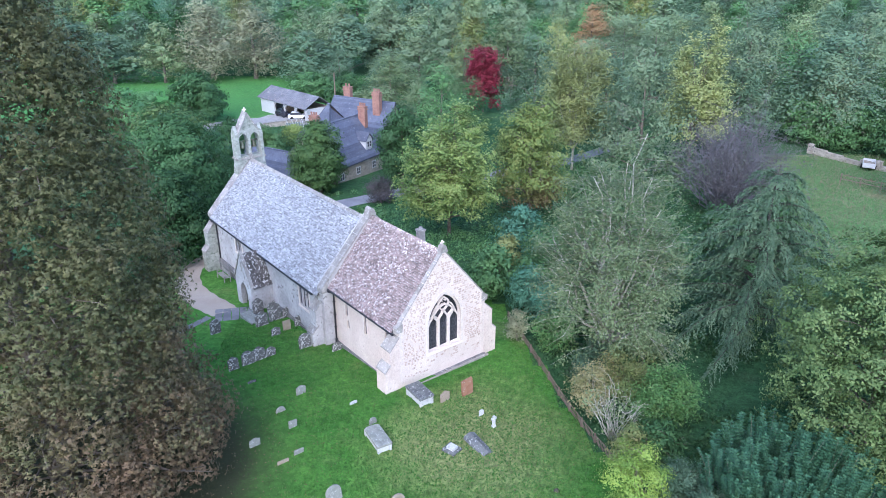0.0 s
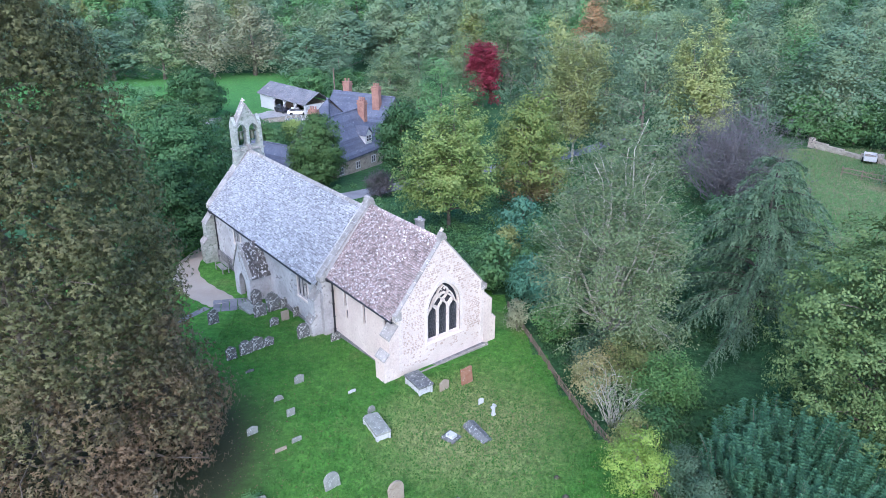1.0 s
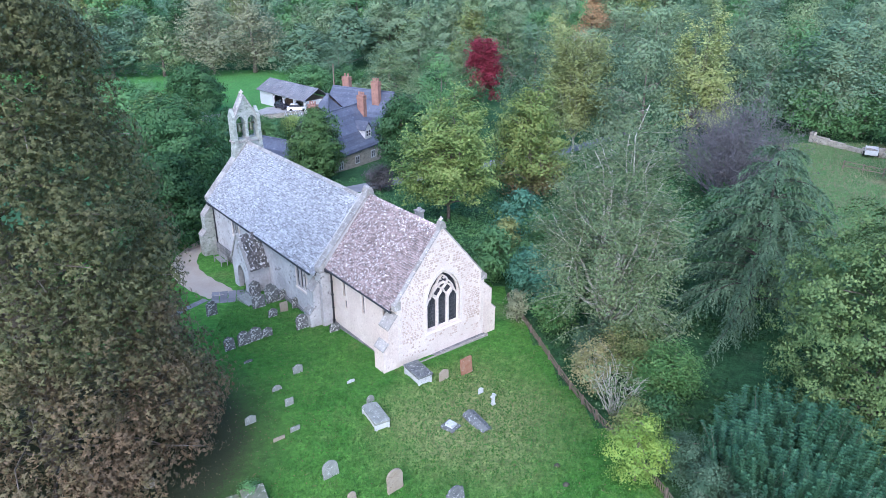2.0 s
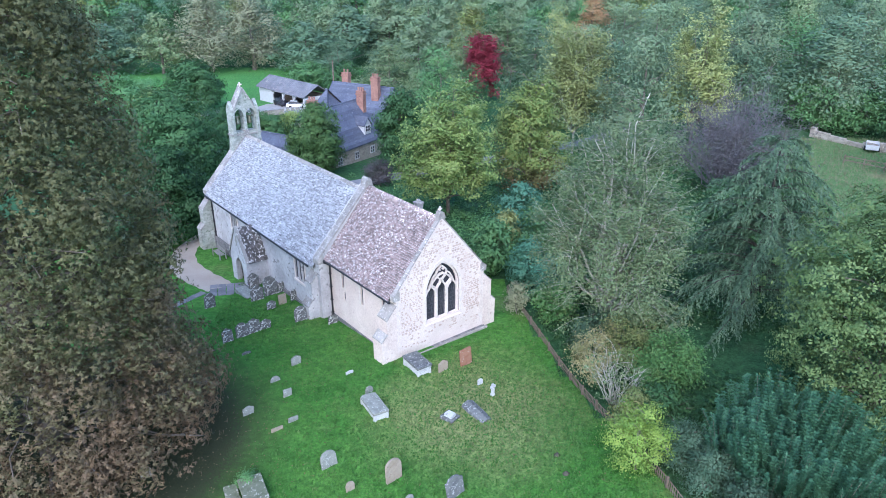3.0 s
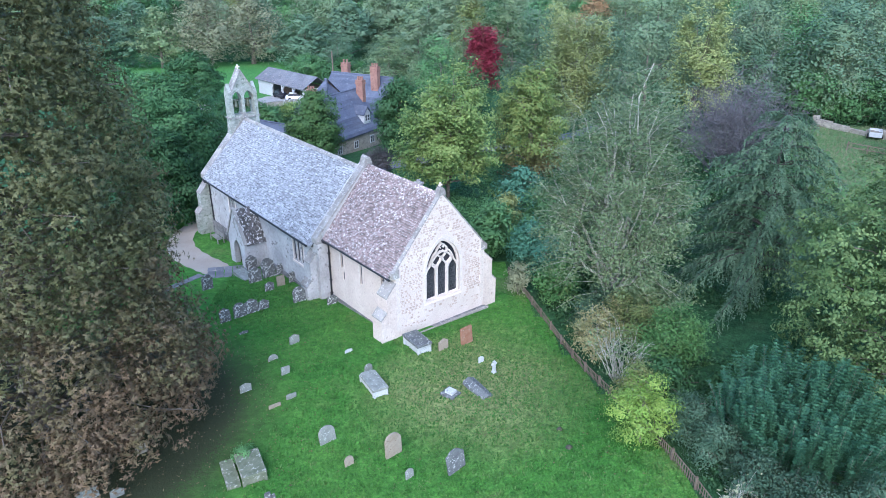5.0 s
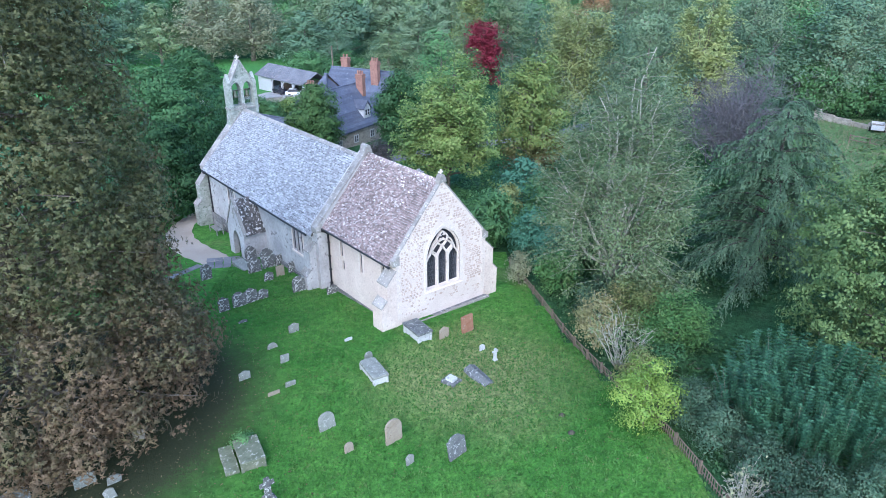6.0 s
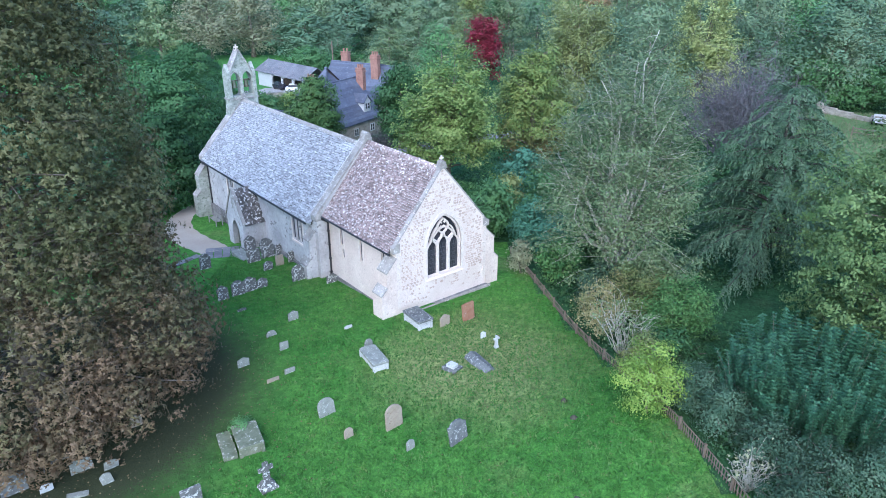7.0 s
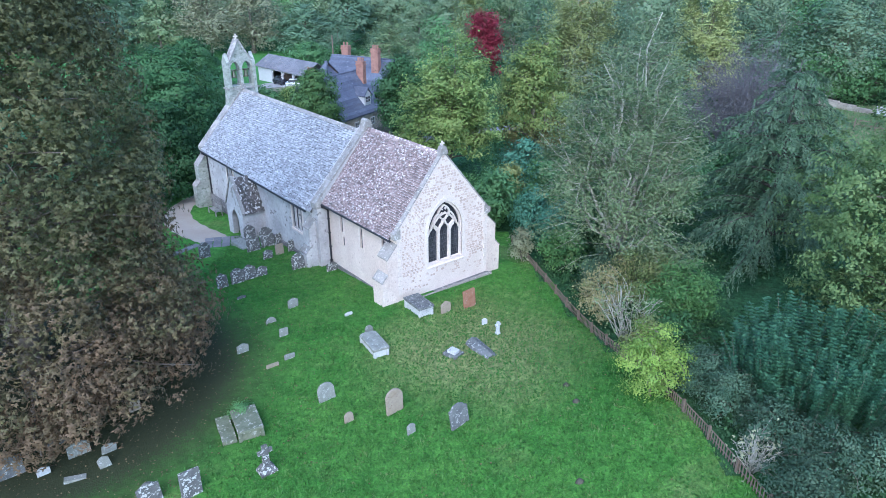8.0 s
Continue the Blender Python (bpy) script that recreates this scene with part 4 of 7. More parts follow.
FAR_KITS = [far_tree_kit(111, r=6.3, lobes=15, clumps=200, per=26, size=0.5), far_tree_kit(112, taper=0.35, r=5.6, lobes=15, clumps=190, per=26, size=0.5), far_tree_kit(113, r=6.6, lobes=17, clumps=210, per=26, size=0.5), far_tree_kit(114, r=3.8, taper=0.45, lobes=14, clumps=160, per=26, size=0.46), far_tree_kit(115, r=5.8, droop=0.4, flat=0.9, lobes=15, clumps=200, per=26, size=0.5)]
SIZES = (5.7, 4.8, 6.0, 3.3, 5.3)


def wood_tree(x, y, h, r, leaf, kit, turn=0.0, name="woodland_tree", label=""):
    return far_tree(name, label or WORDS[leaf.name], (KITS if y < 175 or leaf == F_PALE else FAR_KITS)[kit], leaf, x, y, h / 15, r / SIZES[kit], turn)


WORDS = {F_HAZE_WOOD.name: "full woodland tree, greyed by painted haze", F_HAZE_DARK.name: "dense dark woodland tree, greyed by painted haze", F_GREEN.name: "full green tree in the woodland", F_DARK.name: "dense dark green woodland tree", F_GREY.name: "grey-green willow-like woodland tree", F_GOLD.name: "woodland tree with gold-green autumn leaves",
         F_POPLAR.name: "pale yellow-green columnar poplar tree", F_MAPLE.name: "yellow-green autumn maple in the woodland", F_PALE.name: "silvery pale willow tree beside the field", F_RUST.name: "rust-brown autumn tree in the woodland"}
wood_tree(24.6, 84, 17.2, 6.4, F_HAZE_WOOD, 0, 10)
leader_tree("poplar_tree", "yellow-green columnar poplar in the woodland", 34.0, 92, 18.2, 3.6, F_POPLAR, M_BARK, 14, 24, 20, 0.32, 91, 0.12, 1.2, loose=0.3)
wood_tree(43.2, 100, 18.1, 7.0, F_HAZE_WOOD, 2, 80)
wood_tree(56.5, 101, 16.5, 9.5, F_HAZE_DARK, 4, 120)
wood_tree(41.5, 96, 13.0, 6.0, F_HAZE_DARK, 4, 190)
wood_tree(59.7, 120, 17.7, 6.8, F_GREY, 0, 200)
wood_tree(77.3, 130, 17.0, 7.2, F_HAZE_WOOD, 2, 250)
wood_tree(15.9, 118, 19.1, 7.2, F_HAZE_DARK, 0, 300)
leader_tree("poplar_tree", "pale yellow poplar with thinning leaves and grey limbs", 18.8, 96.5, 20.6, 4.3, F_POPLAR, M_BARK_PALE, 16, 26, 20, 0.32, 92, 0.12, 1.2, loose=0.28)
wood_tree(22.6, 140, 19.5, 5.0, F_POPLAR, 1, 50)
wood_tree(-0.3, 104, 15.6, 5.6, F_GREEN, 2, 170)
wood_tree(-11.3, 150, 13.4, 7.6, F_GREY, 1, 220)
leader_tree("maple_tree", "crimson maple tree in autumn colour", 8.5, 146, 15.4, 2.9, F_RED, M_BARK, 12, 22, 20, 0.42, 93, 0.12, 1.3, loose=0.36)
wood_tree(-6.3, 180, 15.6, 8.4, F_HAZE_WOOD, 2, 75)
wood_tree(4.6, 160, 15.4, 6.2, F_GREY, 0, 95)
wood_tree(-64.0, 194, 22.0, 12.0, F_PALE, 4, 115)
wood_tree(-53.0, 197, 21.0, 10.7, F_PALE, 4, 15)
wood_tree(-76.0, 190, 15.7, 8.4, F_GREY, 2, 35)
wood_tree(-89.0, 188, 14.1, 8.5, F_HAZE_DARK, 1, 65)
wood_tree(-100.0, 192, 15.9, 9.5, F_HAZE_DARK, 1, 145)
wood_tree(-36.8, 190, 13.6, 10.0, F_HAZE_DARK, 2, 185)
wood_tree(-27.1, 205, 17.4, 12.0, F_HAZE_DARK, 0, 225)
wood_tree(-15.8, 215, 17.3, 10.1, F_HAZE_WOOD, 2, 265)
wood_tree(35.8, 170, 17.4, 5.4, F_RUST, 3, 305)
wood_tree(38.3, 150, 15.7, 7.6, F_HAZE_WOOD, 0, 345)
wood_tree(15.5, 170, 18.7, 8.4, F_GREY, 1, 25)
wood_tree(50.0, 150, 15.2, 7.0, F_GREY, 4, 55)
wood = np.random.default_rng(77)
LEAFS = [F_HAZE_WOOD, F_HAZE_DARK, F_GREEN, F_GREY, F_HAZE_DARK, F_GOLD, F_HAZE_WOOD, F_DARK, F_GREY, F_HAZE_DARK]


def wood_row(y, x0, x1, step, lo, hi, jitter=2.5, kinds=LEAFS):
    x = x0
    while x < x1:
        px, py = x + wood.uniform(-jitter, jitter), y + wood.uniform(-jitter, jitter)
        h = wood.uniform(lo, hi)
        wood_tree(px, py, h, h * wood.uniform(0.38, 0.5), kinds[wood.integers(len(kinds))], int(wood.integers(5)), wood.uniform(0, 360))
        x += step * wood.uniform(0.8, 1.2)


wood_row(72, 52, 80, 8, 9, 12)
wood_row(98, 58, 100, 9, 13, 17)
wood_row(112, 28, 60, 9, 13, 17)
wood_row(126, -2, 14, 9, 10, 13)
wood_row(134, 30, 120, 11, 13, 17)
wood_row(158, 55, 140, 12, 14, 18)
wood_row(186, 5, 165, 11, 15, 19)
wood_row(218, -165, 190, 12, 16, 20)
wood_row(245, -190, 220, 16, 18, 22)
wood_row(285, -230, 260, 22, 19, 24)
wood_row(340, -290, 320, 34, 20, 26)
wood_row(198, -170, -108, 11, 15, 19)
wood_row(170, -24, -12, 9, 9, 12)


# bushes and brambles that cover the wild ground
def undergrowth(name, label, n, x0, x1, y0, y1, leaf, size, seed, test):
    rng = np.random.default_rng(seed)
    cx, cy = rng.uniform(x0, x1, n), rng.uniform(y0, y1, n)
    keep = np.array([test(a, b) for a, b in zip(cx, cy)])
    cx, cy = cx[keep], cy[keep]
    k = 40
    r = rng.uniform(0.4, 1.0, len(cx))
    base = np.stack([cx, cy, np.array([gz(a, b) for a, b in zip(cx, cy)])], 1)
    d = unit(rng.normal(size=(len(cx), k, 3)))
    d[:, :, 2] = np.abs(d[:, :, 2]) * 0.9
    p = (base[:, None] + d * r[:, None, None] * rng.uniform(0.7, 1.05, (len(cx), k, 1))).reshape(-1, 3)
    o = quads(name, leaves(rng, p, (d + 0.5 * rng.normal(size=d.shape) + np.array([0, 0, 0.4])).reshape(-1, 3), size), leaf)
    return tagged(o, label, "undergrowth", kind="stuff")


def wild(x, y):
    inside = x < fence_x(min(y, 60)) + 0.9 and y < 54
    glade = (x - 17.5) ** 2 / 16 + (y - 36.5) ** 2 / 12 < 1
    lane = abs((y - 79) - (x + 14) * 0.83) < 4.5 and x < 10
    return not (inside or glade or lane) and not (x > 33 and 50 < y < 93)


undergrowth("brambles", "dark green brambles and nettles over wild ground", 3800, 6, 52, 14, 92, F_DARK, 0.24, 61, wild)
undergrowth("brambles", "mixed green undergrowth below the trees", 1500, -30, 30, 54, 100, F_GREEN, 0.26, 62, lambda x, y: wild(x, y) and not (x < -8 and y > 86) and not (-34 < x < -6 and y < 70))


# ---- church ----
AX = -51.4                       # the church's long axis, west to east
church = empty("church", pose(-2.71, 36.32, 0, 0, 0, AX), "small stone village church with bellcote, porch and slate roofs", "church")
MID = 3.5                        # the ridge's line, north of the chancel's south face


def arch(cx, half, z0, spring, top, n=9):
    """Outline of a pointed opening, anticlockwise from its lower left corner."""
    h = top - spring
    r = (half * half + h * h) / (2 * half)
    pts = [(cx - half, z0), (cx + half, z0)]
    end = math.asin(min(1.0, h / r))
    for i in range(n):
        a = end * i / (n - 1)
        pts.append((cx + half - r + r * math.cos(a), spring + r * math.sin(a)))
    for i in range(n - 2, -1, -1):
        a = end * i / (n - 1)
        pts.append((cx - half + r - r * math.cos(a), spring + r * math.sin(a)))
    return pts


def on_x(x):
    """Plates that stand across the church: u is north, v is up, w goes east."""
    return lambda u, v, w: (x + w, u, v)


def on_y(y):
    """Plates that stand along the church: u is east, v is up, w goes south."""
    return lambda u, v, w: (u, y - w, v)


EW = MID + 0.12                  # the east window stands a little north of the ridge
EAST_ARCH = arch(EW, 1.33, 1.52, 3.5, 5.45, 12)
LANCETS = [arch(-6.2, 0.15, 2.3, 3.4, 3.7, 5), arch(-6.1, 0.14, 1.4, 2.0, 2.05, 5), arch(-3.85, 0.15, 1.95, 3.15, 3.45, 5), arch(-1.35, 0.19, 1.9, 3.15, 3.55, 5)]
NAVE_LIGHTS = [arch(x, 0.19, 1.15, 2.75, 3.05, 5) for x in (-11.75, -11.2, -10.65)] + [arch(x, 0.17, 1.5, 2.7, 2.95, 5) for x in (-23.35, -22.87, -22.4)]

Geo().slab([[(0, -1.5), (7.0, -1.5), (7.0, 4.25), (MID, 8.42), (0, 4.25)], EAST_ARCH], on_x(0), -0.3, 0).ob("east_wall", M_MORTAR, church, "pinkish limestone rubble gable")
Geo().slab([[(-8.0, -2.5), (-0.3, -2.5), (-0.3, 4.0), (-8.0, 4.0)], *LANCETS], on_y(0), -0.7, 0).ob("chancel_wall", M_RENDER, church, "limewashed stone wall")
Geo().slab([[(-8.0, -2.5), (-0.3, -2.5), (-0.3, 4.0), (-8.0, 4.0)]], on_y(7.0), 0, 0.7).ob("chancel_wall", M_RENDER, church)
Geo().slab([[(-0.75, -3.2), (7.75, -3.2), (7.75, 3.9), (MID, 8.5), (-0.75, 3.9)]], on_x(-8.0), -0.85, 0).ob("nave_gable_wall", M_NAVE, church)
Geo().slab([[(-28.0, -3.6), (-8.85, -3.6), (-8.85, 3.4), (-28.0, 3.4)], *NAVE_LIGHTS], on_y(-0.65), -0.8, 0).ob("nave_wall", M_NAVE, church)
Geo().slab([[(-28.0, -3.6), (-8.85, -3.6), (-8.85, 3.4), (-28.0, 3.4)]], on_y(7.65), 0, 0.8).ob("nave_wall", M_NAVE, church)
Geo().slab([[(-0.75, -3.8), (7.75, -3.8), (7.75, 3.5), (MID, 8.15), (-0.75, 3.5)]], on_x(-28.0), -0.85, 0).ob("west_wall", M_NAVE, church)


def coping(x0, x1, half, z_eave, z_top, width_out=0.14, rise_of=0.1):
    """Stone coping slabs up both slopes of a gable, with kneelers and an apex stone."""
    for s in (-1, 1):
        a, b = Vector((0, MID + s * (half + width_out), z_eave - 0.05)), Vector((0, MID, z_top))
        n = 7
        for i in range(n):
            p, q = a.lerp(b, i / n + 0.003), a.lerp(b, (i + 1) / n - 0.003)
            up = Vector((0, s * (z_top - z_eave), half)).normalized() * rise_of
            pts = [Vector((x, 0, 0)) + c for c in (p, q, q + up, p + up) for x in (x0, x1)]
            Geo().add(pts, [(0, 2, 3, 1), (4, 5, 7, 6), (0, 1, 7, 6), (2, 4, 5, 3), (0, 6, 4, 2), (1, 3, 5, 7)]).ob("coping_stone", M_COPING, church)
        Geo().slab([[(MID + s * (half + 0.22), z_eave - 0.35), (MID + s * (half - 0.25), z_eave - 0.35), (MID + s * (half - 0.25), z_eave + 0.25), (MID + s * (half + 0.22), z_eave + 0.02)]], on_x(0), x0 - 0.03, x1 + 0.03).ob("kneeler", M_COPING, church)
    Geo().slab([[(MID - 0.3, z_top - 0.1), (MID + 0.3, z_top - 0.1), (MID + 0.16, z_top + 0.3), (MID, z_top + 0.42), (MID - 0.16, z_top + 0.3)]], on_x(0), x0 - 0.04, x1 + 0.04).ob("apex_stone", M_COPING, church)


coping(-0.26, 0.05, 3.5, 4.2, 8.4, 0.1, 0.07)
coping(-8.55, -7.95, 4.15, 3.95, 8.5, 0.14, 0.12)
coping(-28.9, -27.95, 4.15, 3.5, 8.1)


def cross(x, y, z, s, name="gable_cross"):
    g = Geo()
    g.box(x - 0.09 * s, x + 0.09 * s, y - 0.09 * s, y + 0.09 * s, z, z + 0.95 * s)
    g.box(x - 0.08 * s, x + 0.08 * s, y - 0.32 * s, y + 0.32 * s, z + 0.52 * s, z + 0.70 * s)
    g.box(x - 0.16 * s, x + 0.16 * s, y - 0.16 * s, y + 0.16 * s, z - 0.1, z + 0.16 * s)
    return g.ob(name, M_ASHLAR, church)


cross(-0.12, MID, 8.62, 0.46)


def roof_side(name, x0, x1, s, y_eave, z_eave, z_ridge, material, tile_w, tile_h, seed, parts=None, cut=None):
    """Overlapping slates in courses on one slope. s: -1 south, 1 north. parts: a stretch of x whose slates are objects."""
    rng = np.random.default_rng(seed)
    run, rise = abs(MID - y_eave), z_ridge - z_eave
    ln = math.hypot(run, rise)
    along, out = Vector((0, -s * run / ln, rise / ln)), Vector((0, s * rise / ln, run / ln))
    base = Geo().add([Vector((x, y_eave, z_eave)) + along * d + out * o for x in (x0, x1) for d in (0, ln) for o in (-0.12, 0)],
                     [(0, 1, 3, 2), (4, 6, 7, 5), (0, 4, 5, 1), (2, 3, 7, 6), (0, 2, 6, 4), (1, 5, 7, 3)])
    # dark base, seen through the gaps, draws the shadow lines between courses
    roof = base.ob(name, M_PORCH, church)
    rest = Geo()
    shared = {}
    rows = int(ln / tile_h)
    singles = 0
    for r in range(rows):
        d = r * tile_h - 0.04
        x = x0 - (tile_w * 0.5 if r % 2 else 0)
        while x < x1 - 0.02:
            w = tile_w * rng.uniform(0.75, 1.3)
            a, b = max(x, x0), min(x + w - 0.01, x1)
            x += w
            if b - a < 0.05:
                continue
            tilt, th = rng.uniform(0.03, 0.05), rng.uniform(0.025, 0.045)
            jag = rng.uniform(-0.02, 0.02)
            o = Vector((a, y_eave, z_eave)) + along * (d + jag) + out * 0.0
            top = min(tile_h - 0.014, ln - d - jag)
            wid = b - a
            if parts and parts[0] < a and b < parts[1] and singles < 260:
                key = (round(wid, 1), round(tilt, 2))
                if key not in shared:
                    g = Geo().add([Vector((u * key[0], 0, 0)) + along * v + out * q for u in (0, 1) for v, q in ((0, key[1]), (0, key[1] + th), (top, 0.002), (top, th))],
                                  [(0, 1, 3, 2), (4, 6, 7, 5), (0, 4, 5, 1), (1, 5, 7, 3), (2, 3, 7, 6), (0, 2, 6, 4)])
                    shared[key] = g.mesh("roof_tile", material)
                q = new("roof_tile", shared[key])
                q.parent, q.location = roof, o
                singles += 1
            else:
                rest.add([o + Vector((u * wid, 0, 0)) + along * v + out * q for u in (0, 1) for v, q in ((0, tilt), (0, tilt + th), (top, 0.002), (top, th))],
                         [(0, 1, 3, 2), (4, 6, 7, 5), (0, 4, 5, 1), (1, 5, 7, 3), (2, 3, 7, 6), (0, 2, 6, 4)])
    o = rest.ob("tile_cover", material, roof)
    tagged(o, kind="stuff")
    return roof


def ridge(x0, x1, z, material):
    n = int((x1 - x0) / 0.45)
    for i in range(n):
        a, b = x0 + (x1 - x0) * i / n + 0.006, x0 + (x1 - x0) * (i + 1) / n - 0.006
        Geo().slab([[(MID - 0.2, z - 0.17), (MID, z), (MID + 0.2, z - 0.17), (MID + 0.2, z - 0.11), (MID, z + 0.075), (MID - 0.2, z - 0.11)]], on_x(0), a, b).ob("ridge_tile", material, church)


def gutter(x0, x1, y, z):
    g = Geo()
    g.tube([(x0, y, z), (x1, y, z)], [0.075, 0.075], 8)
    g.ob("gutter", M_IRON, church, "black iron gutter")


def downpipe(x, y0, y1, z0, z1):
    g = Geo()
    g.tube([(x, y0, z1), (x, y0 + 0.02, z1 - 0.15), (x, y1, z1 - 0.4), (x, y1, z0)], [0.06] * 4, 8)
    g.box(x - 0.11, x + 0.11, y0 - 0.1, y0 + 0.12, z1 - 0.16, z1 + 0.03)
    for z in np.arange(z0 + 0.4, z1 - 0.5, 1.0):
        g.box(x - 0.085, x + 0.085, y1 - 0.085, y1 + 0.085, z, z + 0.07)
    g.ob("downpipe", M_IRON, church, "black iron downpipe")


def buttress(x0, x1, y, s, low, z_low, up, z_up, z_top, base, material, cap):
    """A two-stage buttress on the wall face at y; s: -1 towards the south, 1 towards the north."""
    prof = [(y, base), (y + s * low, base), (y + s * low, z_low), (y + s * up, z_low + 0.42), (y + s * up, z_up), (y, z_top)]
    b = Geo().slab([prof], on_x(0), x0, x1).ob("buttress", material, church)
    Geo().slab([[(y + s * (low + 0.03), z_low - 0.03), (y + s * (low + 0.03), z_low + 0.05), (y + s * (up - 0.01), z_low + 0.5), (y + s * (up - 0.01), z_low + 0.4)]], on_x(0), x0 - 0.03, x1 + 0.03).ob("weathering", cap, b)
    Geo().slab([[(y + s * (up + 0.02), z_up - 0.02), (y + s * (up + 0.02), z_up + 0.06), (y + s * 0.0, z_top + 0.08), (y + s * 0.0, z_top)]], on_x(0), x0 - 0.02, x1 + 0.02).ob("weathering", cap, b)
    Geo().slab([[(y + s * (low + 0.07), base), (y + s * (low + 0.07), base + 0.45), (y + s * low, base + 0.52), (y + s * low, base)]], on_x(0), x0 - 0.03, x1 + 0.03).ob("plinth", material, b)
    return b


buttress(-0.95, 0.05, 0.0, -1, 1.12, 1.35, 0.72, 2.7, 3.5, -1.0, M_RENDER, M_COPING)
buttress(-0.95, 0.05, 7.0, 1, 1.1, 1.35, 0.72, 2.9, 3.6, -1.0, M_RENDER, M_COPING)
buttress(-9.3, -8.4, -0.65, -1, 0.95, 0.4, 0.6, 2.1, 2.8, -2.0, M_NAVE, M_COPING)
buttress(-28.85, -27.9, -0.65, -1, 1.25, 0.1, 0.85, 1.9, 2.9, -3.0, M_BELL, M_COPING)
# plinths
Geo().box(0.0, 0.3, -0.1, 7.1, -0.6, -0.25).ob("drain_strip", M_DAMP, church, "dark drainage strip along the wall")
Geo().box(0.3, 0.42, -0.1, 7.15, -0.6, -0.19).ob("kerb", M_COPING, church, "low weathered stone kerb")
Geo().box(-8.0, -0.95, -0.07, 0.0, -2, -0.28).ob("plinth", M_DAMP, church)
Geo().box(-27.9, -9.3, -0.78, -0.65, -3, -0.6).ob("plinth", M_DAMP, church, "damp dark stone plinth")

downpipe(-7.75, -0.42, -0.09, -0.6, 3.85)
downpipe(-27.55, -1.05, -0.73, -1.6, 3.2)
gutter(-8.05, -0.05, -0.42, 3.83)
gutter(-28.0, -9.05, -1.08, 3.2)


def lancet_glass(pts, y):
    w = Geo().slab([pts], on_y(y), -0.12, -0.1).ob("window", M_GLASS, church, "dark leaded glass light")
    u0, u1, z0, z1 = min(p[0] for p in pts), max(p[0] for p in pts), min(p[1] for p in pts), max(p[1] for p in pts)
    g = Geo()
    for z in np.arange(z0 + 0.3, z1 - 0.2, 0.3):
        g.box(u0, u1, y + 0.085, y + 0.1, z, z + 0.03)
    if len(g.v):
        g.ob("saddle_bar", M_LEAD, w)


def ring(outer, inner, place, w0, w1):
    """The band between two outlines of the same count of points, open at the bottom."""
    g = Geo()
    n = len(inner)
    order = [*range(1, n), 0]
    for a, b in zip(order[:-1], order[1:]):
        q = [outer[a], outer[b], inner[b], inner[a]]
        g.add([place(u, v, w0) for u, v in q] + [place(u, v, w1) for u, v in q], [(0, 1, 2, 3), (7, 6, 5, 4), (0, 4, 5, 1), (1, 5, 6, 2), (2, 6, 7, 3), (3, 7, 4, 0)])
    return g


for lp in LANCETS:
    lancet_glass(lp, 0.0)
for cx, half, z0, sp, tp in ((-6.2, 0.15, 2.3, 3.4, 3.7), (-3.85, 0.15, 1.95, 3.15, 3.45), (-1.35, 0.19, 1.9, 3.15, 3.55)):
    ring(arch(cx, half + 0.16, z0 - 0.1, sp, tp + 0.2, 5), arch(cx, half, z0, sp, tp, 5), on_y(0), -0.05, 0.02).ob("window_surround", M_ASHLAR, church)
for lp in NAVE_LIGHTS:
    lancet_glass(lp, -0.65)
for x0, x1, z0, z1 in ((-12.1, -10.3, 1.0, 3.1), (-23.68, -22.07, 1.36, 3.0)):
    g = Geo().box(x0 - 0.02, x1 + 0.02, -0.72, -0.65, z1, z1 + 0.14)
    g.box(x0, x1, -0.74, -0.65, z0 - 0.05, z0 + 0.08)
    g.box(x0, x0 + 0.17, -0.68, -0.65, z0 + 0.08, z1)
    g.box(x1 - 0.17, x1, -0.68, -0.65, z0 + 0.08, z1)
    g.ob("window_surround", M_ASHLAR, church)


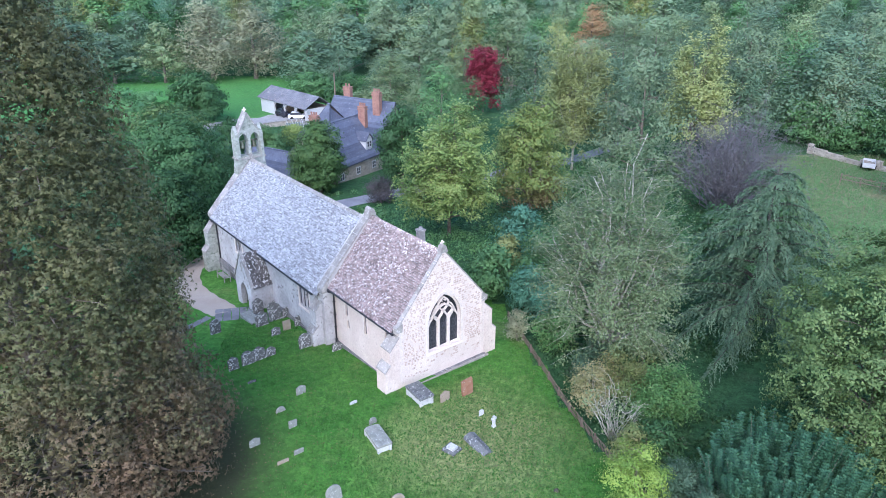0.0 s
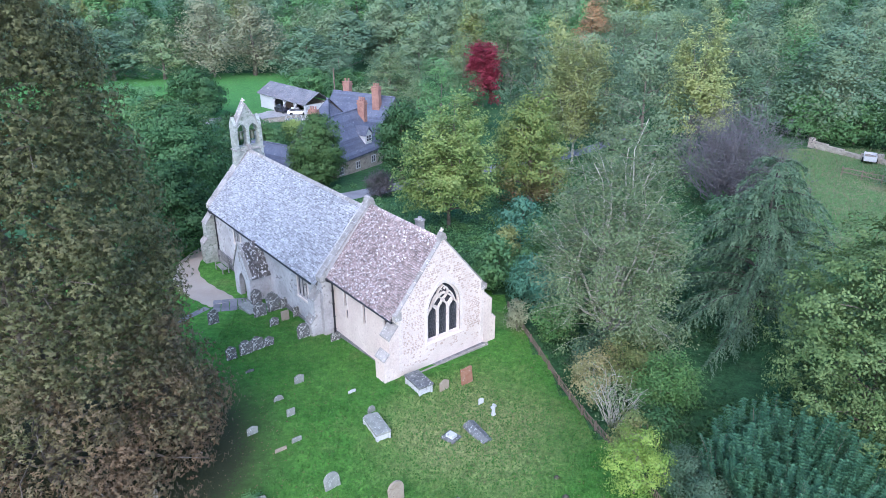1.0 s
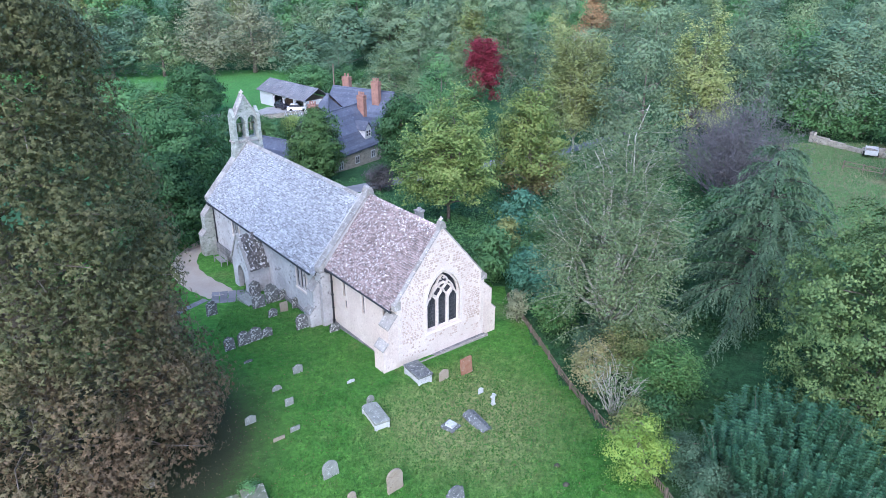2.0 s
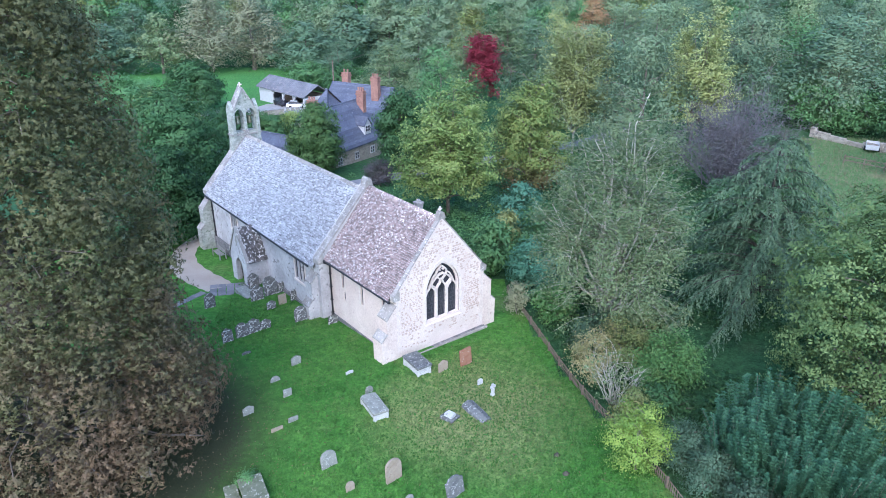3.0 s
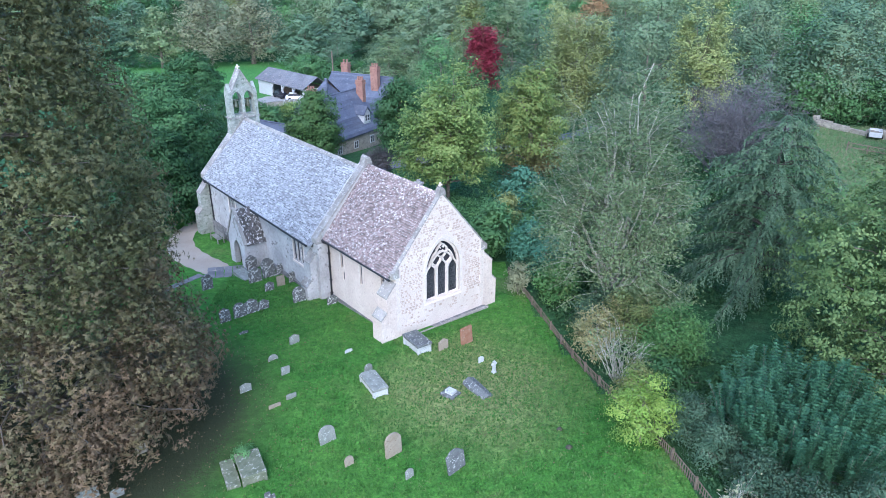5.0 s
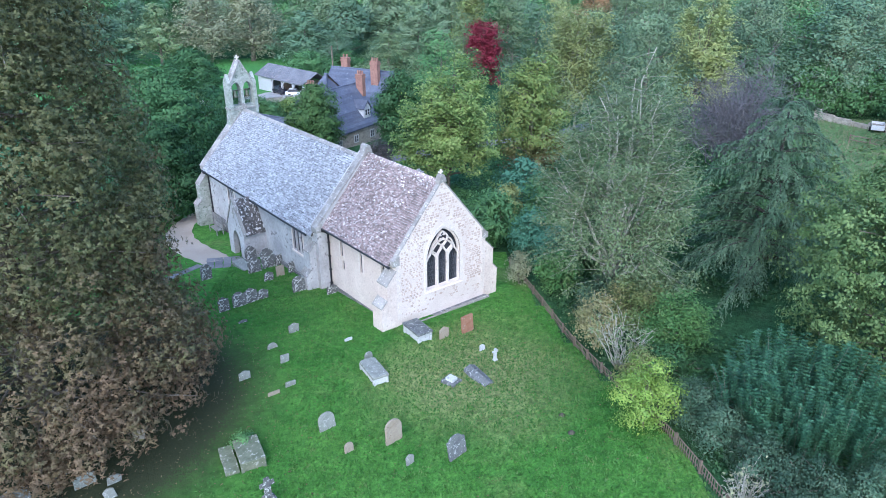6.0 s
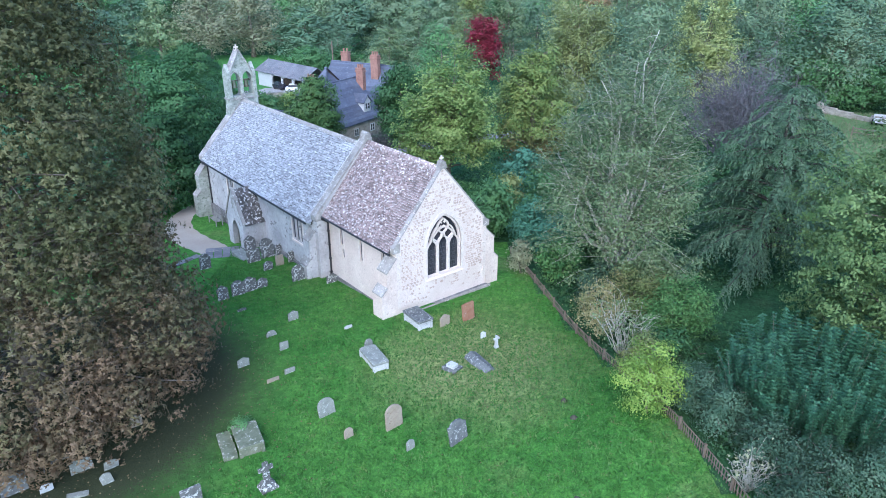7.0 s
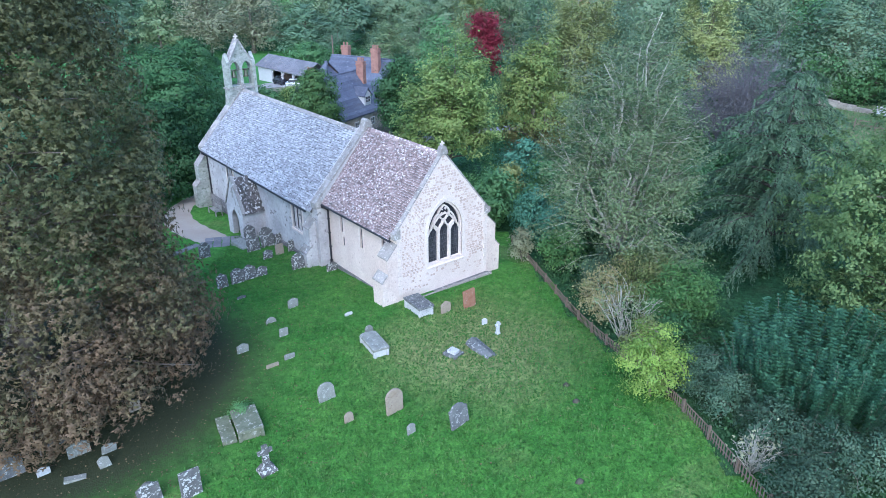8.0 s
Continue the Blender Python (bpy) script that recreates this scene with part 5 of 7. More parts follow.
# the east window: three lights with ogee heads and flowing tracery
def east_window():
    pl = on_x(0)
    win = Geo().slab([EAST_ARCH], pl, -0.3, -0.28).ob("east_window", M_GLASS, church, "dark leaded glass in stone tracery")
    ring(arch(EW, 1.52, 1.4, 3.5, 5.72, 12), EAST_ARCH, pl, -0.1, 0.03).ob("hood", M_ASHLAR, win, "pale ashlar surround")
    ring(arch(EW, 1.34, 1.5, 3.5, 5.46, 12), arch(EW, 1.24, 1.5, 3.5, 5.3, 12), pl, -0.26, -0.1).ob("frame", M_ASHLAR, win)
    Geo().add([(0.08, EW - 1.5, 1.34), (0.08, EW + 1.5, 1.34), (-0.27, EW + 1.33, 1.56), (-0.27, EW - 1.33, 1.56), (-0.27, EW - 1.5, 1.25), (-0.27, EW + 1.5, 1.25)],
              [(0, 1, 2, 3), (0, 4, 5, 1), (0, 3, 4), (1, 5, 2), (3, 2, 5, 4)]).ob("sill", M_ASHLAR, win)
    for u in (-0.42, 0.42):
        Geo().box(-0.26, -0.09, EW + u - 0.07, EW + u + 0.07, 1.5, 3.7).ob("mullion", M_ASHLAR, win)
    t = Geo()
    wv = lambda f, n=9: [f(i / (n - 1)) for i in range(n)]
    for c in (-0.84, 0.0, 0.84):
        z = 3.35 if c else 3.5
        for s in (-1, 1):
            # ogee head: swells out, then turns up to a point
            t.bar(wv(lambda k: (EW + c + s * 0.42 * (1 - k) ** 0.75 * (1 - 0.25 * math.sin(math.pi * k)), z + 0.72 * k + 0.1 * math.sin(2 * math.pi * k))), 0.10, pl, -0.25, -0.1)
    for s in (-1, 1):
        t.bar(wv(lambda k: (EW + s * (0.42 + 0.42 * math.sin(math.pi * k * 0.5)) - s * 0.0, 3.7 + 0.45 * k)), 0.09, pl, -0.25, -0.1)
        t.bar(wv(lambda k: (EW + s * (0.80 - 0.8 * k), 4.02 + 0.55 * k + 0.12 * math.sin(math.pi * k))), 0.10, pl, -0.25, -0.1)
        t.bar(wv(lambda k: (EW + s * 0.42 * math.sin(math.pi * k), 4.12 + 1.0 * k)), 0.09, pl, -0.25, -0.1)
        t.bar(wv(lambda k: (EW + s * (0.42 + 0.4 * k), 4.6 - 0.45 * k + 0.1 * math.sin(math.pi * k))), 0.08, pl, -0.25, -0.1)
    for k in range(4):
        a = math.pi * (0.25 + 0.5 * k)
        t.bar([(EW + 0.3 * math.cos(a), 4.72 + 0.3 * math.sin(a)), (EW + 0.13 * math.cos(a), 4.72 + 0.13 * math.sin(a))], 0.08, pl, -0.24, -0.11)
    t.ob("tracery", M_ASHLAR, win)
    for c in (-0.84, 0.0, 0.84):
        g = Geo()
        for z in np.arange(1.75, 3.4, 0.28):
            g.box(-0.275, -0.262, EW + c - 0.36, EW + c + 0.36, z, z + 0.022)
        for k in range(-5, 6):
            for s in (-1, 1):
                pts = [(EW + c + max(-0.36, min(0.36, k * 0.2 - s * 0.36)), 1.54), (EW + c + max(-0.36, min(0.36, k * 0.2 + s * 0.36)), 3.5)]
                g.bar(pts, 0.014, pl, -0.278, -0.268)
        tagged(g.ob("leading", M_LEAD, win), kind="stuff")


east_window()


# bellcote on the west gable
def bellcote():
    b = Geo()
    holes = [arch(MID - 0.53, 0.41, 8.3, 9.75, 10.35, 7), arch(MID + 0.53, 0.41, 8.3, 9.75, 10.35, 7)]
    out = [(MID - 1.45, 6.6), (MID + 1.45, 6.6), (MID + 1.3, 8.0), (MID + 1.15, 8.2), (MID + 1.12, 10.2), (MID + 0.98, 10.3), (MID + 0.08, 12.05), (MID - 0.08, 12.05), (MID - 0.98, 10.3), (MID - 1.12, 10.2), (MID - 1.15, 8.2), (MID - 1.3, 8.0)]
    cote = b.slab([out, *holes], on_x(-28.45), -0.42, 0.42).ob("bellcote", M_BELL, church, "pale stone bellcote with two arched openings")
    for s in (-1, 1):
        g = Geo()
        y0, y1 = sorted((MID + s * 1.0, MID + s * 1.28))
        g.box(-29.0, -27.9, y0, y1, 7.6, 10.3)
        g.add([(-29.0, y0, 10.3), (-27.9, y0, 10.3), (-27.9, y1, 10.3), (-29.0, y1, 10.3), (-28.45, y0, 11.05), (-28.45, y1, 11.05)], [(0, 1, 4), (2, 3, 5), (0, 4, 5, 3), (1, 2, 5, 4), (0, 3, 2, 1)])
        g.ob("side_pier", M_BELL, cote)
        lip = Geo()
        lip.slab([[(MID + s * 1.04, 10.22), (MID + s * 1.04, 10.4), (MID + s * 0.02, 12.2), (MID - s * 0.02, 12.05)]], on_x(-28.45), -0.5, 0.5)
        lip.ob("coping_stone", M_COPING, cote)
        bell = Geo()
        y = MID + s * 0.55
        n = 12
        prof = [(0.05, 9.55), (0.13, 9.5), (0.16, 9.3), (0.19, 9.1), (0.27, 8.98), (0.25, 8.96)]
        bell.add([(-28.45 + r * math.cos(2 * math.pi * k / n), y + r * math.sin(2 * math.pi * k / n), z) for r, z in prof for k in range(n)],
                 [(i * n + k, i * n + (k + 1) % n, (i + 1) * n + (k + 1) % n, (i + 1) * n + k) for i in range(len(prof) - 1) for k in range(n)])
        bell.box(-28.5, -28.4, y - 0.34, y + 0.34, 9.52, 9.64)
        bell.ob("bell", M_BRONZE, cote, "dull bronze bell", True)
    Geo().box(-29.0, -27.9, MID - 1.4, MID + 1.4, 8.02, 8.15).ob("string_course", M_COPING, cote)


bellcote()
cross(-28.45, MID, 12.0, 0.6, "bellcote_cross")

# chimney on the nave's north wall
stack = Geo().box(-8.85, -8.35, 7.9, 8.4, -1.5, 5.85).ob("chimney", M_COPING, church, "square stone chimney stack")
Geo().box(-8.9, -8.3, 7.85, 8.45, 5.85, 5.97).ob("cap", M_COPING, stack)
Geo().tube([(-8.6, 8.15, 5.95), (-8.6, 8.15, 6.15)], [0.17, 0.14], 10).ob("pot", M_COPING, stack)

# porch
PX, PW, PF, PE, PT = -18.3, 1.5, -2.4, 1.05, 3.4      # middle, half width, front face, eaves, apex
DOOR = arch(PX, 0.66, -3.0, 0.0, 1.0, 8)
Geo().slab([[(PX - PW, -3.0), (PX - 0.66, -3.0), *[p for p in DOOR[:1:-1]], (PX + 0.66, -3.0), (PX + PW, -3.0), (PX + PW, PE), (PX, PT + 0.1), (PX - PW, PE)]], on_y(PF), -0.4, 0).ob("porch_front", M_NAVE, church, "gabled stone porch front")
for s in (-1, 1):
    x0, x1 = sorted((PX + s * PW, PX + s * (PW - 0.4)))
    Geo().box(x0, x1, PF + 0.4, -0.65, -3, PE).ob("porch_wall", M_NAVE, church)
    a, b = Vector((PX + s * (PW + 0.12), PF - 0.06, PE - 0.02)), Vector((PX, PF - 0.06, PT + 0.12))
    up = Vector((s * (PT - PE), 0, PW)).normalized() * 0.14
    Geo().add([c + Vector((0, d, 0)) for c in (a, b, b + up, a + up) for d in (0, 0.24)], [(0, 2, 3, 1), (4, 5, 7, 6), (0, 1, 7, 6), (2, 4, 5, 3), (0, 6, 4, 2), (1, 3, 5, 7)]).ob("coping_stone", M_COPING, church)
    # roof slope with its own slates
    rng = np.random.default_rng(40 + s)
    al, ou = Vector((-s * PW, 0, PT - PE)).normalized(), Vector((s * (PT - PE), 0, PW)).normalized()
    ln = math.hypot(PW + 0.15, PT - PE + 0.12)
    o = Vector((PX + s * (PW + 0.15), 0, PE - 0.12))
    g = Geo().add([o + Vector((0, y, 0)) + al * d + ou * k for y in (PF + 0.17, -0.6) for d in (0, ln) for k in (-0.08, 0)], [(0, 1, 3, 2), (4, 6, 7, 5), (0, 4, 5, 1), (2, 3, 7, 6), (0, 2, 6, 4), (1, 5, 7, 3)])
    slope = g.ob("porch_roof", M_PORCH, church, "dark mossy tiled porch roof")
    for r in range(int(ln / 0.24)):
        y = PF + 0.17
        while y < -0.7:
            w = rng.uniform(0.22, 0.36)
            e = min(y + w - 0.012, -0.66)
            d, top = r * 0.24 - 0.03, min(0.32, ln - r * 0.24)
            k = rng.uniform(0.03, 0.06)
            Geo().add([o + Vector((0, yy, 0)) + al * (d + v) + ou * q for yy in (y, e) for v, q in ((0, k), (0, k + 0.025), (top, 0.002), (top, 0.027))],
                      [(0, 1, 3, 2), (4, 6, 7, 5), (0, 4, 5, 1), (1, 5, 7, 3), (2, 3, 7, 6), (0, 2, 6, 4)]).ob("roof_tile", M_PORCH, slope)
            y += w
Geo().slab([[(PX - 0.8, -3), (PX + 0.8, -3), (PX + 0.8, 0.9), (PX - 0.8, 0.9)]], on_y(-0.66), 0, 0.06).ob("door", M_OAK, church, "dark oak church door")
cr = Geo().box(PX - 0.07, PX + 0.07, PF - 0.03, PF + 0.0, 1.95, 2.7)
cr.box(PX - 0.24, PX + 0.24, PF - 0.03, PF, 2.28, 2.42).ob("carved_cross", M_COPING, church)

ridge(-7.95, -0.3, 8.33, M_TILE)
ridge(-27.95, -8.55, 7.98, M_COPING)


# ---- churchyard ----
def strip(name, pts, widths, material, label, category, lift=0.02, kind="structure"):
    """A path along a line of points, lying on the ground."""
    g = Geo()
    n = len(pts)
    fine = []
    for i in range(n - 1):
        for k in range(6):
            t = k / 6
            p0, p1, p2, p3 = (Vector(pts[max(0, min(n - 1, j))]) for j in (i - 1, i, i + 1, i + 2))
            q = 0.5 * (2 * p1 + (p2 - p0) * t + (2 * p0 - 5 * p1 + 4 * p2 - p3) * t * t + (3 * p1 - p0 - 3 * p2 + p3) * t ** 3)
            fine.append((q, widths[i] + (widths[i + 1] - widths[i]) * t))
    fine.append((Vector(pts[-1]), widths[-1]))
    rows = []
    for i, (q, w) in enumerate(fine):
        d = (fine[min(i + 1, len(fine) - 1)][0] - fine[max(i - 1, 0)][0]).normalized()
        s = Vector((-d.y, d.x))
        rows.append([q + s * w * (k / 4 - 0.5) * (1 + 0.05 * math.sin(i * 1.7 + k)) for k in range(5)])
    verts = [(p.x, p.y, gz(p.x, p.y) + lift) for r in rows for p in r] + [(p.x, p.y, gz(p.x, p.y) - 0.15) for r in rows for p in r]
    m = len(rows) * 5
    faces = [(i * 5 + k, i * 5 + k + 1, i * 5 + k + 6, i * 5 + k + 5) for i in range(len(rows) - 1) for k in range(4)]
    for i in range(len(rows) - 1):
        for k in (0, 4):
            faces.append((i * 5 + k, i * 5 + k + 5, m + i * 5 + k + 5, m + i * 5 + k))
    g.add(verts, faces)
    return tagged(g.ob(name, material), label, category, kind=kind)


strip("gravel_path", [(-22.0, 66.5), (-22.9, 61.8), (-23.3, 57.3), (-22.3, 53.6), (-20.4, 50.9), (-18.3, 48.9), (-17.3, 47.9)], [2.0, 1.9, 1.9, 2.3, 2.5, 2.4, 2.1], M_GRAVEL, "pale gravel path curving to the porch", "path")
flags = empty("stone_paving", pose(0, 0, 0), "worn grey stone flags before the porch", "pavement", kind="structure")
rngf = np.random.default_rng(5)
for i in range(6):
    for j in range(3):
        px, py = -17.9 + i * 0.62 + j * 0.22, 48.1 - j * 0.75 + i * 0.12
        w, h = rngf.uniform(0.52, 0.6), rngf.uniform(0.64, 0.72)
        z = gz(px, py) + 0.03 + rngf.uniform(0, 0.02)
        Geo().box(-w / 2, w / 2, -h / 2, h / 2, -0.2, 0, pose(px, py, z, 0, 0, 12)).ob("flagstone", M_FLAG, flags)
for i in range(5):
    px, py = -18.6 - i * 0.35, 46.6 - i * 0.62
    Geo().box(-0.5, 0.5, -0.3, 0.3, -0.2, 0, pose(px, py, gz(px, py) + 0.03, 0, 0, 60)).ob("flagstone", M_FLAG, flags)


def stone_outline(w, h, style):
    a = w / 2
    if style == "round":
        return [(-a, -0.3), (a, -0.3), (a, h - a * 0.9)] + [(a * math.cos(t), h - a * 0.9 + a * 0.9 * math.sin(t)) for t in np.linspace(0.15, math.pi - 0.15, 9)] + [(-a, h - a * 0.9)]
    if style == "shoulder":
        return [(-a, -0.3), (a, -0.3), (a, h * 0.8), (a * 0.78, h * 0.82)] + [(a * 0.74 * math.cos(t), h * 0.82 + h * 0.18 * math.sin(t)) for t in np.linspace(0.1, math.pi - 0.1, 8)] + [(-a * 0.78, h * 0.82), (-a, h * 0.8)]
    if style == "wave":
        return [(-a, -0.3), (a, -0.3)] + [(a * (1 - 2 * t), h * (0.88 + 0.1 * math.cos(6.28 * (t - 0.5)))) for t in np.linspace(0, 1, 9)]
    if style == "pointed":
        return [(-a, -0.3), (a, -0.3), (a, h * 0.78), (a * 0.5, h * 0.93), (0, h), (-a * 0.5, h * 0.93), (-a, h * 0.78)]
    return [(-a, -0.3), (a, -0.3), (a, h * 0.96), (a * 0.93, h), (-a * 0.93, h), (-a, h * 0.96)]


def headstone(x, y, w, h, style="round", mat=None, label="lichened grey headstone on grass", lean=0.0, tip=0.0, turn=0.0, base=False):
    """A headstone that faces east, with its bevelled edge; lean: backwards, tip: sideways, in degrees."""
    mat = M_GRAVE_SPOT if y > 38 and mat in (None, M_GRAVE_DARK) else mat or M_GRAVE
    y -= 0.009 * y if y < 38 else 0
    me_geo = Geo()
    out = stone_outline(w, h, style)
    t = max(0.08, min(0.13, h * 0.11))
    place = lambda u, v, d: (u, d, v)
    me_geo.slab([out], place, -t / 2, t / 2)
    o = me_geo.ob("headstone", mat)
    bv = o.modifiers.new("worn_edge", "BEVEL")
    bv.width, bv.segments, bv.limit_method, bv.angle_limit = 0.015, 2, "ANGLE", radians(50)
    o.matrix_world = pose(x, y, gz(x, y), 0, 0, AX + 90 + turn) @ pose(0, 0, 0, -lean, tip, 0)
    tagged(o, label, "headstone", "headstones in the churchyard")
    if base:
        Geo().box(-w * 0.62, w * 0.62, -0.16, 0.16, -0.3, 0.1).ob("base", mat, o)
    return o


# rows of small stones on the open lawn
headstone(-8.93, 36.17, 0.66, 0.62, "wave", None, "pale lichened headstone with a curved top", 4, 2)
headstone(-9.81, 34.30, 0.62, 0.34, "round", None, "low pale sunken headstone", 8, -6)
headstone(-8.76, 32.76, 0.52, 0.46, "flat", None, "small square grey headstone", 5, 4)
headstone(-10.56, 31.09, 0.64, 0.52, "wave", None, "small pale headstone with a curved top", 3, 3)
headstone(-7.97, 30.42, 0.58, 0.28, "flat", None, "low pale stump of a headstone", 0, 4)
headstone(-8.67, 29.64, 0.66, 0.2, "flat", M_GRAVE_TAN, "low buff kerb stone in the grass", 0, 2)
headstone(-5.49, 34.98, 0.5, 0.2, "wave", M_MARBLE, "small white stone low in the grass")
headstone(-4.11, 32.98, 0.5, 0.42, "round", None, "small pale headstone behind a chest tomb", 3)
headstone(-5.46, 26.84, 0.86, 0.92, "round", None, "grey round-topped headstone, lichened", 6, -3)
headstone(-4.23, 25.18, 0.46, 0.5, "round", M_GRAVE_TAN, "small dull buff footstone", 4)
headstone(-2.22, 25.81, 0.88, 1.2, "round", M_GRAVE_TAN, "tall buff round-topped headstone with pale rim", 4, 1)
headstone(-1.40, 24.19, 0.42, 0.5, "pointed", None, "small pale pointed footstone", 4)
headstone(0.72, 24.32, 0.96, 1.08, "shoulder", M_GRAVE_DARK, "broad blue-grey headstone, leaning back", 9, -3)
headstone(2.29, 33.72, 0.38, 0.34, "pointed", M_MARBLE, "small leaning white marble stone", 14, 12)
headstone(1.54, 35.98, 0.86, 1.12, "flat", M_GRAVE_RED, "rusty orange square headstone", 3, -3)
headstone(0.13, 35.23, 0.7, 0.74, "wave", M_GRAVE_TAN, "buff mossy headstone with a curved top", 3)
headstone(-9.74, 20.66, 0.8, 1.15, "flat", M_GRAVE_SPOT, "dark headstone blotched with white lichen", 5, 2)
headstone(-11.20, 20.35, 0.86, 0.95, "wave", M_GRAVE_SPOT, "broad grey headstone, speckled", 5, -4)
# stones under the great tree
headstone(-17.45, 21.85, 1.0, 1.1, "wave", M_GRAVE_DARK, "tall dark headstone in the tree's shade", 3)
headstone(-16.18, 21.92, 0.5, 0.36, "shoulder", M_MARBLE, "low white stone in leaf litter")
headstone(-15.29, 23.09, 0.88, 0.66, "shoulder", None, "broad grey headstone with a rounded top", 2)
headstone(-16.61, 23.77, 0.78, 0.42, "wave", M_GRAVE_DARK, "low dark headstone beneath branches", 2)
headstone(-14.12, 23.24, 0.58, 0.4, "shoulder", None, "small grey headstone in the shade", 3, 8)
headstone(-13.85, 22.34, 0.46, 0.52, "pointed", None, "small grey pointed stone, leaning", 5, -10)
headstone(-14.17, 26.08, 0.52, 0.58, "pointed", M_GRAVE_TAN, "small buff pointed headstone in leaf litter", 4)
headstone(-15.12, 27.77, 0.45, 0.5, "round", M_GRAVE_TAN, "small dull round headstone under branches", 4)
slab_lying = Geo().box(-0.4, 0.4, -0.14, 0.14, -0.06, 0.1, pose(-14.77, 21.42, gz(-14.77, 21.42), 0, 6, 25)).ob("fallen_stone", M_GRAVE)
tagged(slab_lying, "fallen pale stone lying in leaf litter", "headstone")
# stones beside the nave
headstone(-12.32, 43.75, 0.7, 0.68, "wave", None, "lichen-spotted pale headstone on the lawn", 5, 3)
headstone(-9.79, 41.82, 0.92, 1.1, "round", None, "pale round-topped headstone by the buttress", 8, 2)
headstone(-7.47, 41.38, 0.76, 0.64, "wave", None, "grey headstone near the chancel wall", 5, 2)
headstone(-11.69, 44.64, 0.62, 0.78, "flat", M_GRAVE_TAN, "brown square headstone by the nave", 4)
headstone(-10.95, 45.35, 0.68, 0.84, "round", None, "grey round-topped headstone by the nave", 4)
headstone(-9.15, 42.75, 0.85, 0.92, "flat", M_GRAVE_DARK, "dark square headstone against a buttress", 6)
headstone(-13.74, 45.39, 1.0, 1.15, "wave", M_GRAVE_DARK, "dark headstone blotched with lichen", 10, 2)
headstone(-12.95, 46.35, 1.0, 1.5, "shoulder", M_GRAVE_DARK, "tall dark headstone near the porch", 8, -2)
headstone(-12.2, 46.9, 0.8, 0.85, "round", None, "grey headstone near the nave wall", 5)
headstone(-14.6, 47.6, 0.9, 1.3, "wave", M_GRAVE_DARK, "dark leaning headstone beside the porch", 10, 4)
headstone(-14.01, 38.87, 0.72, 0.98, "wave", M_GRAVE_DARK, "dark lichened headstone in a row", 6, -2)
headstone(-13.27, 39.54, 0.82, 1.0, "shoulder", None, "pale lichened headstone in a row", 6, 2)
headstone(-12.63, 40.15, 0.9, 1.02, "wave", M_GRAVE_DARK, "dark spotted headstone in a row", 6)
headstone(-11.99, 40.69, 0.75, 0.7, "wave", None, "lower pale headstone in a row", 6, 4)
headstone(-16.91, 44.18, 0.8, 1.15, "shoulder", M_GRAVE_DARK, "nearly black headstone beside the paving", 4, 3)
headstone(-12.40, 37.58, 0.55, 0.18, "wave", M_GRAVE_DARK, "sunken low stone in the lawn")


def chest_tomb(x, y, ln, wd, ht, turn, label, top_mat, side_mat, over=0.12, round_end=False):
    t = empty("chest_tomb", pose(x, y, gz(x, y), 0, 0, turn), label, "tomb")
    Geo().box(-ln / 2, ln / 2, -wd / 2, wd / 2, -0.3, ht - 0.12).ob("chest", side_mat, t)
    for sx in (-1, 1):
        for sy in (-1, 1):
            Geo().box(sx * ln / 2 - 0.07, sx * ln / 2 + 0.07, sy * wd / 2 - 0.07, sy * wd / 2 + 0.07, -0.3, ht - 0.122).ob("corner_pier", side_mat, t)
    a, b = ln / 2 + over, wd / 2 + over
    out = [(-a, -b), (a, -b), (a, b), (-a, b)]
    if round_end:
        out = [(-a * 0.86, -b), (a, -b), (a, b), (-a * 0.86, b), (-a * 0.97, b * 0.6), (-a * 1.0, 0), (-a * 0.97, -b * 0.6)]
    lid = Geo().slab([out], lambda u, v, w: (u, v, w), ht - 0.115, ht + 0.03).ob("lid", top_mat, t)
    bv = lid.modifiers.new("worn_edge", "BEVEL")
    bv.width, bv.segments = 0.03, 2
    return t


chest_tomb(-3.66, 31.0, 1.75, 0.72, 0.5, -61, "stone chest tomb with a grey lid and pale sides", M_GRAVE, M_MARBLE, 0.1, True)
chest_tomb(-1.45, 35.15, 1.55, 0.8, 0.62, -56, "low chest tomb with a lichened lid beside the wall", M_GRAVE_DARK, M_MARBLE)
chest_tomb(-8.66, 24.55, 1.6, 0.95, 0.5, -63, "broad flat chest tomb with a mossy lid", M_GRAVE_MOSS, M_GRAVE_MOSS, 0.08)
for x, y, t in ((-9.75, 24.68, "cracked low grave slab beside a tomb"), (-9.32, 23.85, "square low grave slab beside a tomb")):
    o = Geo().box(-0.44, 0.44, -0.3, 0.3, -0.2, 0.2).ob("grave_slab", M_GRAVE_MOSS)
    o.matrix_world = pose(x, y, gz(x, y), 0, 2, -64)
    tagged(o, t, "grave")
o = Geo().box(-0.95, 0.95, -0.42, 0.42, -0.3, 0.22).ob("grave_slab", M_GRAVE)
o.matrix_world = pose(-14.9, 46.5, gz(-14.9, 46.5), 0, 3, AX + 4)
tagged(o, "low pale grave slab beside the porch paving", "grave")
broad_tree("weed_clump", "weeds and ivy grown over a tomb's end", -9.25, 25.25, 0.75, 0.6, F_GREEN, 60, 26, 0.09, 0.2, 61, 0.0, 6, 0.1, 0.02, None, 10, category="weeds")
# coped ledger stone
ledger = Geo().slab([[(-0.4, 0.0), (0.4, 0.0), (0.33, 0.16), (0.0, 0.3), (-0.33, 0.16)]], lambda u, v, w: (w, u, v), -0.95, 0.95).ob("ledger_stone", M_GRAVE_DARK)
